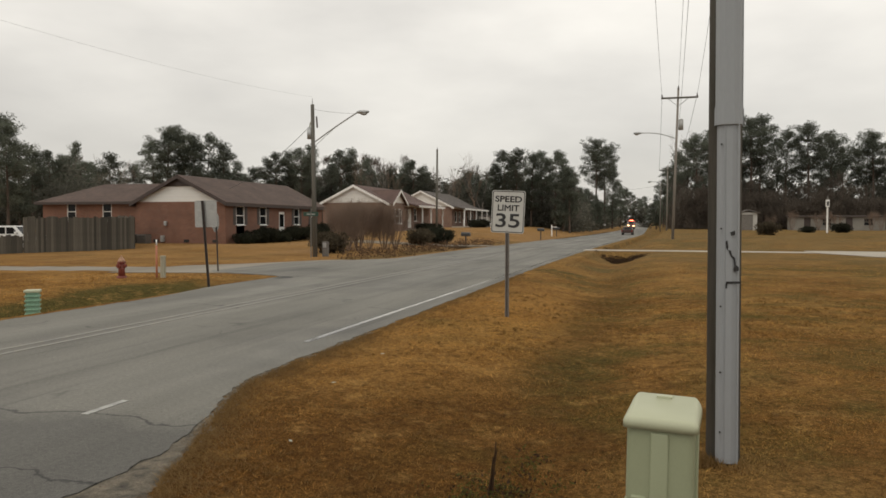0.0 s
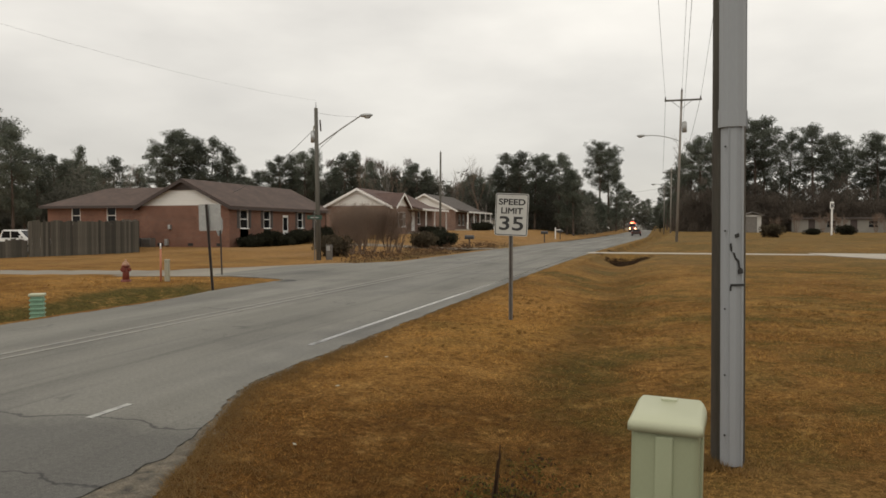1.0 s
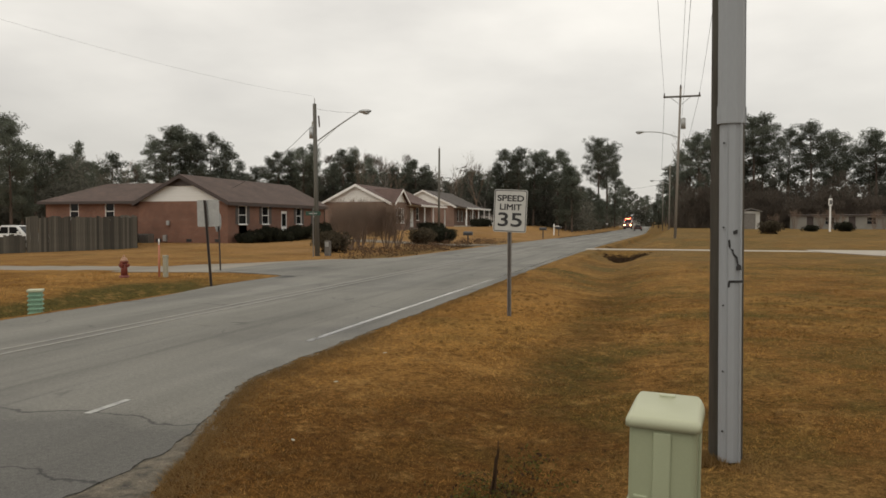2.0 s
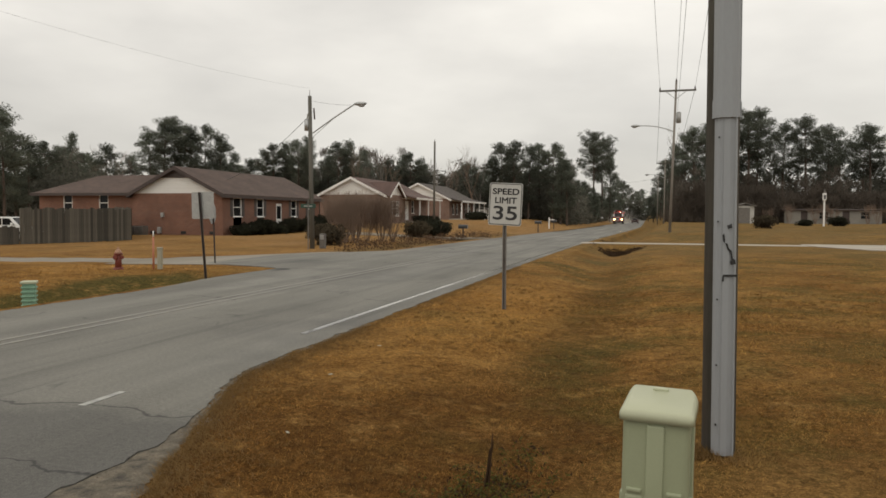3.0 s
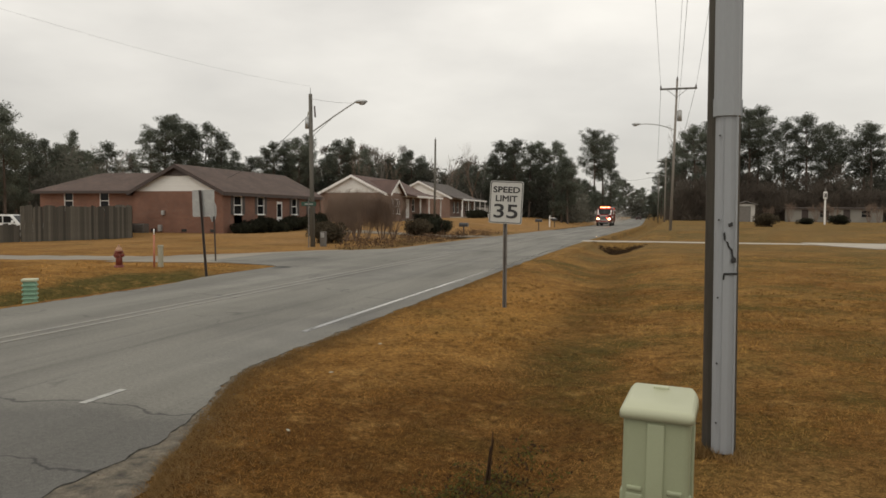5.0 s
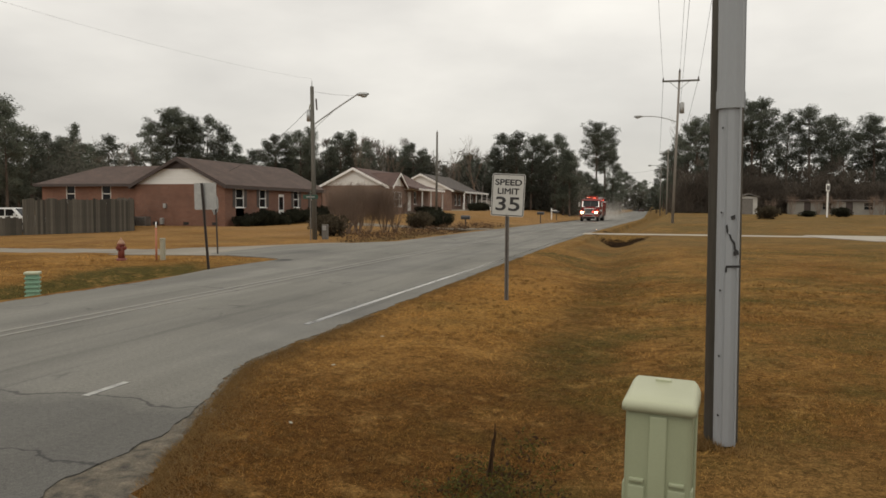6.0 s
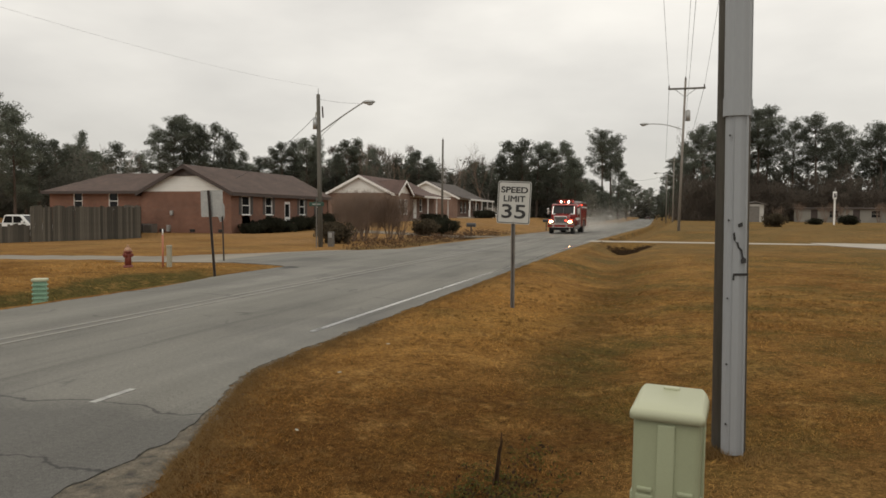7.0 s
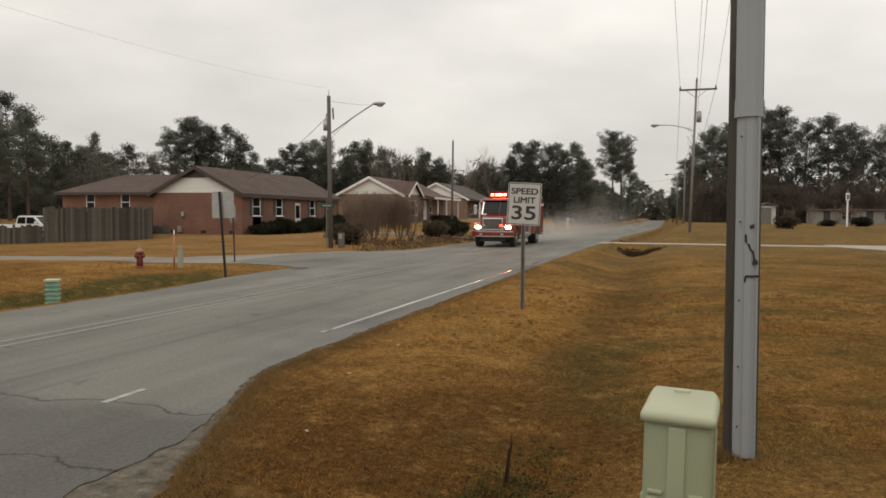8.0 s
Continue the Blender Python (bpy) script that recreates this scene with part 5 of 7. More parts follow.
def house_three():
    W = WHITE_PAINT
    wins = [(y, 1.0, 0.75, 1.5, W, None, False) for y in (2.2, 4.4, 9.3, 12.2)]
    t = gable_house(pose(-26.47, 98.55, 1.1), "brick_house", "brown brick house with a white gable and a pillared porch", 8.9, 15.2, 2.9, 5.05,
                    BROWN_BRICK, ROOF_GREY, SIDING, W, wins, [(6.8, 1.0, 2.1)], False)
    part("porch_roof", made(slab, [(1.9, 0, 2.62), (1.9, 15.2, 2.62), (-0.2, 15.2, 3.1), (-0.2, 0, 3.1)], 0.14), ROOF_GREY, t)
    part("porch_fascia", made(box, 1.92, 7.6, 2.42, 0.05, 15.2, 0.24), W, t)
    for y in (0.3, 3.9, 7.6, 11.3, 14.9):
        part("porch_column", made(box, 1.72, y, 0.1, 0.15, 0.15, 2.4, 0.01), W, t)
    part("porch_floor", made(box, 0.95, 7.6, -0.3, 1.9, 15.2, 0.45, 0.02), CONCRETE, t)
    for y in (6.2, 7.4):
        part("step_rail", made(rod, (1.8, y, 1.1), (4.3, y, 0.4), 0.05, n=6), W, t)
        for k in range(4):
            part("rail_post", made(box, 1.9 + 0.75 * k, y, -0.3, 0.07, 0.07, 1.35 - 0.2 * k), W, t)


def wood_fence():
    a, b, c = Vector((-32.4, 32.1, -0.03)), Vector((-30.85, 38.9, 0.03)), Vector((-33.6, 26.5, -0.05))
    t = thing("wood_fence", pose(0, 0, 0), "weathered grey-brown upright board fence round a yard", "fence")
    rng = random.Random(3)

    def run(p, q, h, w, gap):
        d = (q - p)
        n = int(d.length / (w + gap))
        ang = math.atan2(d.y, d.x)
        shapes = []
        for k in range(6):
            bm = made(box, 0, 0, 0, w, 0.022, h + rng.uniform(-0.09, 0.07), 0.004)
            me = bpy.data.meshes.new("board")
            bm.to_mesh(me)
            bm.free()
            me.materials.append(FENCE_WOOD)
            shapes.append(me)
        for i in range(n):
            o = new("board", shapes[rng.randrange(6)])
            s = p.lerp(q, (i + 0.5) / n)
            o.matrix_basis = pose(s.x, s.y, s.z + rng.uniform(-0.03, 0.02), 0, rng.uniform(-0.3, 0.3), math.degrees(ang))
            o.parent = t
        for z in (0.35, h - 0.35):
            bm = made(rod, p + Vector((-0.04, 0.02, z)), q + Vector((-0.04, 0.02, z)), 0.04, n=4)
            part("rail", bm, FENCE_WOOD, t)
        for i in range(int(d.length / 2.4) + 1):
            s = p.lerp(q, i / max(1, int(d.length / 2.4)))
            part("post", made(box, s.x - 0.08, s.y + 0.05, s.z - 0.4, 0.09, 0.09, h + 0.35, 0.006), FENCE_WOOD, t)
    run(a, b, 2.0, 0.14, 0.006)
    run(b, Vector((-35.9, 43.6, 0.15)), 2.0, 0.14, 0.006)
    run(c, a + Vector((-0.1, -0.1, 0)), 0.98, 0.14, 0.004)
    run(Vector((-36.5, 19.5, -0.05)), c, 0.98, 0.14, 0.012)


def pickup(m, name, label, paint, length=5.3, lights=None):
    """A pickup: nose towards -y, wheels on z = 0."""
    t = thing(name, m, label, "pickup truck")
    half = length / 2
    side = [(-half, 0.42), (-half, 0.95), (-half + 0.1, 1.02), (-half + 1.35, 1.12), (half - 0.02, 1.10), (half, 0.45)]
    bm = made(prism, side, "x", -0.93, 0.93)
    bmesh.ops.bevel(bm, geom=bm.edges[:], offset=0.05, segments=2, affect="EDGES")
    body = part("body", bm, paint, t)
    cab = [(-half + 1.25, 1.08), (-half + 1.85, 1.70), (-half + 3.05, 1.72), (-half + 3.3, 1.08)]
    bm = made(prism, cab, "x", -0.80, 0.80)
    bmesh.ops.bevel(bm, geom=bm.edges[:], offset=0.06, segments=2, affect="EDGES")
    c = part("cab", bm, paint, t)
    for s in (-1, 1):
        part("side_window", made(prism, [(-half + 1.55, 1.16), (-half + 1.92, 1.60), (-half + 2.4, 1.61), (-half + 2.4, 1.16)], "x", s * 0.78, s * 0.812), DARK_GLASS, c)
        part("side_window", made(prism, [(-half + 2.48, 1.16), (-half + 2.48, 1.61), (-half + 2.98, 1.61), (-half + 3.12, 1.16)], "x", s * 0.78, s * 0.812), DARK_GLASS, c)
        part("mirror", made(box, s * 1.0, -half + 1.62, 1.14, 0.18, 0.1, 0.18, 0.03), paint, c)
    part("windshield", made(slab, [(-0.68, -half + 1.30, 1.17), (0.68, -half + 1.30, 1.17), (0.64, -half + 1.80, 1.66), (-0.64, -half + 1.80, 1.66)], 0.02), DARK_GLASS, c)
    part("rear_window", made(prism, [(-half + 3.10, 1.63), (-half + 3.12, 1.63), (-half + 3.29, 1.18), (-half + 3.27, 1.18)], "x", -0.62, 0.62), DARK_GLASS, c)
    part("bed_floor_liner", made(box, 0, half - 1.0, 1.09, 1.6, 1.7, 0.03), RUBBER, t)
    part("tailgate", made(box, 0, half + 0.005, 0.58, 1.45, 0.03, 0.46, 0.01), paint, t)
    part("rear_bumper", made(box, 0, half + 0.06, 0.40, 1.8, 0.14, 0.17, 0.03), DARK_STEEL, t)
    part("front_bumper", made(box, 0, -half - 0.05, 0.40, 1.85, 0.14, 0.2, 0.03), CHROME, t)
    for s in (-1, 1):
        part("tail_light", made(box, s * 0.83, half + 0.004, 0.66, 0.16, 0.04, 0.36, 0.01), TAIL_RED, t)
        part("headlight", made(box, s * 0.74, -half - 0.004, 0.72, 0.3, 0.05, 0.18, 0.02), SIGN_BACK, t)
    wheels = []
    for y in (-half + 0.95, half - 1.15):
        for s in (-1, 1):
            w = part("wheel", made(rod, (-0.13, 0, 0), (0.13, 0, 0), 0.37, n=20), RUBBER, t)
            w.matrix_basis = pose(s * 0.82, y, 0.37)
            part("rim", made(rod, (-0.135, 0, 0), (0.135, 0, 0), 0.22, n=10), SIGN_BACK, w)
            wheels.append((w, s * 0.82, y, 0.37))
    return t, wheels


# ---- trees and shrubs ----


def leaf_mesh(name, clumps, per, size, seed, flat=0.6, slim=0.45, upright=0.0):
    """A crown: clumps (x, y, z, radius), each a spray of small blades; slim: width to length; upright: how much they stand."""
    rng = np.random.default_rng(seed)
    centre = np.array(clumps)
    many = np.maximum(6, (per * centre[:, 3] ** 1.5).astype(int))
    centre = np.repeat(centre, many, axis=0)
    n = len(centre)

    def unit(v):
        return v / (np.linalg.norm(v, axis=1)[:, None] + 1e-6)
    d = unit(rng.normal(0, 1, (n, 3))) * (rng.uniform(0.15, 1, n) ** 0.5)[:, None]
    p = centre[:, :3] + d * centre[:, 3:4] * np.array((1, 1, flat))
    u = unit(unit(rng.normal(0, 1, (n, 3))) + 0.5 * d + np.array((0, 0, upright)))
    w = unit(np.cross(u, rng.normal(0, 1, (n, 3))))
    s = (size * rng.uniform(0.5, 1.3, n))[:, None]
    vs = np.stack((p - u * s, p + w * s * slim, p + u * s, p - w * s * slim), axis=1)
    me = bpy.data.meshes.new(name)
    me.vertices.add(4 * n)
    me.vertices.foreach_set("co", vs.reshape(-1))
    me.loops.add(4 * n)
    me.loops.foreach_set("vertex_index", np.arange(4 * n))
    me.polygons.add(n)
    me.polygons.foreach_set("loop_start", np.arange(0, 4 * n, 4))
    me.update(calc_edges=True)
    return me


def tube_mesh(name, lines):
    """Tapered limbs: (p, q, r at p, r at q), three to six sides each."""
    vs, fs = [], []
    for p, q, r0, r1 in lines:
        p, q = Vector(p), Vector(q)
        d = (q - p).normalized()
        u = d.orthogonal().normalized()
        w = d.cross(u)
        n = 6 if r0 > 0.08 else 3
        k = len(vs)
        for c, r in ((p, r0), (q, r1)):
            for i in range(n):
                a = 2 * math.pi * i / n
                vs.append(tuple(c + (u * math.cos(a) + w * math.sin(a)) * r))
        fs += [(k + i, k + (i + 1) % n, k + n + (i + 1) % n, k + n + i) for i in range(n)]
    me = bpy.data.meshes.new(name)
    me.from_pydata(vs, [], fs)
    return me


def pine_tree(h, seed, low, spread, density, label):
    """A tall pine: bare lower trunk, irregular limbs with clumps of needles."""
    rng = random.Random(seed)
    t = thing("pine_tree", pose(0, -400, 0), label, "tree", "woods")
    lines, clumps = [], []
    lean = Vector((rng.uniform(-0.02, 0.02), rng.uniform(-0.02, 0.02), 0))
    pts = [Vector((0, 0, -0.5)) + lean * z + Vector((0.12 * math.sin(z * 0.5 + seed), 0.12 * math.cos(z * 0.4), 0)) * (z / h) + Vector((0, 0, z)) for z in [h * i / 8 for i in range(9)]]
    for i in range(8):
        lines.append((pts[i], pts[i + 1], 0.24 * (1 - i / 8.6) * h / 16, 0.24 * (1 - (i + 1) / 8.6) * h / 16))
    n = int(30 * density)
    wide = spread / 3.0
    for i in range(n):
        u = low + (0.99 - low) * (i + rng.random()) / n
        k = min(7, int(u * 8))
        base = pts[k].lerp(pts[k + 1], u * 8 - k)
        shape = math.sin(math.pi * min(1, max(0.05, (u - low) / (1 - low) * 0.80 + 0.16))) ** 0.75
        reach = spread * shape * rng.uniform(0.35, 1.2)
        a = rng.uniform(0, 6.283)
        way = Vector((math.cos(a), math.sin(a), rng.uniform(-0.15, 0.75)))
        side = Vector((-math.sin(a), math.cos(a), 0))
        tip = base + way * reach
        lines.append((base, tip, 0.055 * h / 16, 0.012))
        # tufts of needles on the outer part of the limb and on its side shoots
        for _ in range(3 + int(reach * 1.6)):
            f = rng.uniform(0.42, 1.04)
            c = base.lerp(tip, f) + side * rng.gauss(0, 0.22) * reach * f + Vector((0, 0, rng.uniform(-0.35, 0.6)))
            clumps.append((c.x, c.y, c.z, rng.uniform(0.38, 0.92) * (0.6 + 0.4 * wide)))
            if rng.random() < 0.4:
                lines.append((base.lerp(tip, f * 0.75), c, 0.022, 0.008))
    for k in range(7):
        clumps.append((pts[8].x + rng.gauss(0, 0.35) * wide, pts[8].y + rng.gauss(0, 0.35) * wide, h - 1.5 + k * 0.26, (0.7 - 0.07 * k) * wide))
    for i in range(9):
        u = rng.uniform(low * 0.45, low)
        a = rng.uniform(0, 6.283)
        b = pts[0].lerp(pts[8], u)
        lines.append((b, b + Vector((math.cos(a), math.sin(a), 0.15)) * rng.uniform(0.4, 1.6), 0.03, 0.01))
    mesh_part("trunk", tube_mesh("trunk", lines), BARK, t)
    mesh_part("crown", leaf_mesh("crown", clumps, 82, 0.18, seed, 0.72, 0.24), PINE_LEAF, t)
    return t


def bare_tree(h, seed, spread, mat, label, name="bare_tree", trunks=1, splits=6, start=0.3):
    """A leafless tree or shrub: limbs that fork down to twigs."""
    rng = random.Random(seed)
    t = thing(name, pose(0, -400, 0), label, "tree" if trunks == 1 else "shrub", "woods")
    lines = []

    def grow(p, d, length, r, depth):
        q = p + d * length
        lines.append((p, q, r, r * 0.68))
        if depth == 0:
            return
        for _ in range(3 if depth < 3 else 2):
            e = (d + Vector((rng.gauss(0, spread), rng.gauss(0, spread), rng.gauss(0.12, spread * 0.5)))).normalized()
            grow(p.lerp(q, rng.uniform(0.55, 1.0)), e, length * rng.uniform(0.62, 0.88), r * 0.6, depth - 1)
    for k in range(trunks):
        a = 6.283 * k / trunks
        d = Vector((math.cos(a), math.sin(a), 0)) * (0.0 if trunks == 1 else 0.28) + Vector((0, 0, 1))
        grow(Vector((0, 0, -0.2)), d.normalized(), h * start, 0.02 + h * (0.010 if trunks == 1 else 0.0045), splits)
    top = max(q.z for _, q, _, _ in lines)
    k = h / top
    lines = [(p * k, q * k, r0, max(r1, 0.006)) for p, q, r0, r1 in lines]
    mesh_part("branchwork", tube_mesh("branchwork", lines), mat, t)
    return t


def shrub(seed, label, mat, r=1.0, name="shrub"):
    rng = random.Random(seed)
    t = thing(name, pose(0, -400, 0), label, "shrub", "shrubs")
    clumps = [(rng.gauss(0, 0.36) * r, rng.gauss(0, 0.36) * r, r * (0.35 + 0.45 * rng.random()), 0.45 * r) for _ in range(26)]
    mesh_part("foliage", leaf_mesh("foliage", clumps, 420, 0.085, seed, 0.85), mat, t)
    lines = [((0, 0, -0.1), (rng.uniform(-0.5, 0.5) * r, rng.uniform(-0.5, 0.5) * r, r * 0.8), 0.03, 0.01) for _ in range(8)]
    mesh_part("stems", tube_mesh("stems", lines), TWIG, t)
    return t


def brush_band(name, a, b, height, depth, count, size, mat, label, seed, slim=0.3, upright=0.0):
    """The dense edge of a wood between two points: thickets of small blades."""
    rng = np.random.default_rng(seed)
    a, b = Vector(a), Vector(b)
    side = Vector((-(b - a).y, (b - a).x)).normalized()
    clumps = []
    for _ in range(count):
        u, w = rng.uniform(0, 1), rng.uniform(0, 1) * depth
        p = a.lerp(b, u) + side * w
        top = height * (0.62 + 0.5 * noise.noise((p.x * 0.11, p.y * 0.11, seed)) + 0.12 * rng.normal())
        clumps.append((p.x, p.y, rng.uniform(0, 1) ** 1.1 * max(1.0, top), rng.uniform(0.7, 1.5)))
    tagged(mesh_part(name, leaf_mesh(name, clumps, 26 if upright == 0 else 60, size, seed, 0.8, slim, upright), mat), label, "woods", "", "stuff")


def plant(kinds, spots):
    for i, (x, y, h, k) in enumerate(spots):
        ob, own = kinds[k]
        s = h / own
        m = pose(x, y, ground_z(x, y) - 0.1, 0, 0, (i * 137) % 360) @ Matrix.Diagonal((0.5 * s + 0.5, 0.5 * s + 0.5, s, 1))
        copy_thing(ob, m)


def clear_masters(kinds):
    for ob, _ in kinds:
        for o in (*ob.children_recursive, ob):
            bpy.data.objects.remove(o)


def woods():
    pines = [(pine_tree(16, 1, 0.46, 3.0, 1.15, "tall dark pine with a high ragged crown"), 16), (pine_tree(14, 2, 0.28, 2.6, 1.5, "dark pine with a long uneven crown"), 14),
             (pine_tree(13, 5, 0.12, 2.2, 1.7, "dense narrow dark evergreen"), 13), (bare_tree(11, 4, 0.30, TWIG, "leafless brown tree at the wood's edge"), 11)]
    pines.append((pine_tree(22, 14, 0.50, 4.4, 1.5, "very tall pine with a bare trunk and rounded crown"), 22))
    bare = [(bare_tree(12, 8, 0.24, GREY_TWIG, "tall leafless grey tree"), 12), (bare_tree(12, 9, 0.30, TWIG, "leafless brown tree with upright limbs"), 12)]
    LEFT_NEAR = [(-70.1, 61.5, 12.2, 1), (-69.2, 63.9, 14.0, 0), (-63.9, 61.2, 11.5, 1), (-61.6, 55.5, 10.3, 0), (-67.6, 66.3, 9.8, 2), (-69.5, 69.9, 9.4, 1)]
    LEFT = [(-100.3, 104.9, 11.7, 1), (-95.8, 103.0, 12.2, 2), (-90.1, 99.5, 13.8, 2), (-94.8, 108.5, 11.1, 1), (-90.3, 109.8, 11.9, 3), (-90.7, 113.9, 11.4, 1), (-80.4, 106.5, 14.3, 0), (-77.2, 105.4, 16.1, 4), (-76.5, 107.7, 17.1, 0), (-73.7, 108.4, 15.6, 1), (-73.0, 110.7, 16.0, 0), (-70.4, 111.4, 14.5, 1), (-70.2, 115.5, 11.6, 2), (-69.9, 119.8, 10.9, 1)]
    MID = [(-65.2, 117.0, 11.9, 1), (-62.6, 115.7, 12.9, 0), (-62.6, 119.9, 13.6, 1), (-58.3, 116.9, 13.7, 0), (-57.8, 119.2, 14.5, 2), (-56.1, 123.7, 11.8, 1), (-51.7, 118.8, 13.3, 0), (-50.8, 121.2, 13.9, 1), (-50.4, 127.5, 12.6, 2), (-46.6, 130.6, 11.2, 1), (-42.4, 125.6, 11.5, 2), (-40.2, 124.1, 11.8, 0), (-39.7, 130.5, 10.3, 1)]
    FAR_LEFT = [(-33.8, 136.3, 10.8, 1), (-31.3, 134.9, 9.8, 0), (-26.6, 128.0, 11.3, 1), (-24.4, 126.6, 13.4, 0), (-22.3, 125.1, 13.5, 0), (-20.4, 129.8, 13.3, 1), (-19.1, 134.4, 13.9, 0), (-16.1, 129.0, 13.9, 0), (-14.4, 127.4, 12.7, 2), (-13.1, 125.6, 11.4, 1), (-37.9, 145.5, 9.8, 1)]
    TALL = [(-13.9, 200.7, 23.8, 4), (-12.5, 210.5, 23.4, 4), (-10.8, 221.2, 18.9, 2), (-8.9, 232.0, 13.2, 1), (-16.6, 203.6, 10.5, 1), (-14.2, 433.6, 21.1, 1), (-11.3, 444.8, 19.3, 0), (-7.0, 456.4, 17.3, 1), (-3.1, 457.4, 15.3, 2), (-19.3, 192.4, 10.4, 2), (-19.7, 213.1, 11.0, 1), (-15.4, 196.0, 9.6, 1), (-13.4, 188.0, 8.8, 2), (-17.6, 186.0, 9.4, 1)]
    RIGHT = [(0.1, 239.6, 7.1, 1), (1.5, 208.8, 9.6, 2), (2.8, 178.0, 10.9, 1), (3.7, 157.5, 12.6, 0), (4.5, 142.2, 14.1, 2), (6.0, 135.4, 15.7, 1), (7.4, 131.6, 16.1, 0), (9.7, 136.5, 17.3, 1), (12.1, 139.3, 18.3, 2), (14.3, 137.8, 18.3, 1)]
    RIGHT2 = [(16.4, 134.3, 18.8, 4), (17.9, 136.8, 19.7, 0), (22.2, 138.0, 17.3, 0), (25.7, 136.9, 17.7, 4), (29.5, 146.3, 15.1, 1), (29.8, 140.2, 17.1, 0), (32.7, 145.1, 14.9, 2), (35.4, 141.7, 15.6, 0), (36.3, 139.9, 16.5, 4), (40.6, 139.1, 16.6, 0)]
    BARE = [(-44.9, 112.4, 12.4, 1), (-42.3, 115.2, 12.2, 0), (-40.1, 113.7, 11.3, 1), (-34.2, 121.7, 12.0, 0), (-33.3, 124.0, 11.0, 1), (-29.3, 125.2, 13.1, 1), (-28.6, 127.5, 12.6, 0), (-90.4, 105.7, 12.5, 1), (-13.7, 142.0, 8.7, 0), (7.6, 148.4, 19.2, 0), (9.3, 151.0, 19.0, 1), (-83.9, 103.3, 12.2, 0)]
    for spots in (LEFT_NEAR, LEFT, MID, FAR_LEFT, TALL, RIGHT, RIGHT2):
        plant(pines, spots)
    plant(bare, BARE)
    # the rows behind, which close the woods
    rng = random.Random(21)
    rows = [((-135, 112), (-62, 128), 18, 10.5), ((-62, 128), (-14, 150), 15, 10), ((6, 150), (60, 160), 16, 8.5), ((-12, 165), (-18, 330), 10, 7), ((5, 175), (5, 330), 12, 8), ((-90, 58), (-74, 80), 9, 9.5), ((-30, 345), (40, 350), 12, 13)]
    for (x0, y0), (x1, y1), n, h in rows:
        plant(pines, [(x0 + (x1 - x0) * (i + rng.random()) / n, y0 + (y1 - y0) * (i + rng.random()) / n + rng.uniform(0, 10), h * rng.uniform(0.8, 1.15), rng.choice((0, 1, 1, 2, 2))) for i in range(n)])
    clear_masters(pines)
    clear_masters(bare)
    B, D = BRUSH_LEAF, DARK_LEAF
    brush_band("woodland_edge", (-140, 100), (-60, 118), 12.5, 12, 2100, 0.36, D, "dark tangled evergreen edge of the wood", 11)
    brush_band("woodland_edge", (-60, 118), (-13, 132), 12.5, 12, 1900, 0.34, D, "dark tangled evergreen edge of the wood", 12)
    brush_band("woodland_edge", (-100, 50), (-62, 76), 9.0, 8, 900, 0.36, D, "dark dense evergreens behind the yard", 13)
    brush_band("woodland_edge", (5, 126), (60, 134), 8.5, 13, 2400, 0.62, B, "brown leafless undergrowth at the wood's edge", 14, 0.06, 1.1)
    brush_band("woodland_edge", (8, 146), (64, 154), 12.5, 8, 1600, 0.44, D, "dark evergreen depth of the wood", 15)
    brush_band("woodland_edge", (6.5, 300), (4.6, 128), 7.5, 7, 1400, 0.45, D, "dark evergreen edge along the road", 16)
    brush_band("woodland_edge", (-13, 134), (-12, 320), 7.0, 6, 1100, 0.45, D, "low dark thicket along the road", 17)
    brush_band("woodland_edge", (-30, 345), (40, 350), 13, 10, 900, 0.6, D, "distant dark trees where the road ends", 18)
    brush_band("woodland_edge", (-66, 132), (-14, 150), 15, 8, 1300, 0.8, B, "dull brown depth of the wood behind the houses", 19, 0.06, 1.1)
    brush_band("woodland_edge", (-150, 118), (-62, 134), 14.5, 8, 1300, 0.8, B, "dull brown depth of the wood behind the fence", 20, 0.06, 1.1)


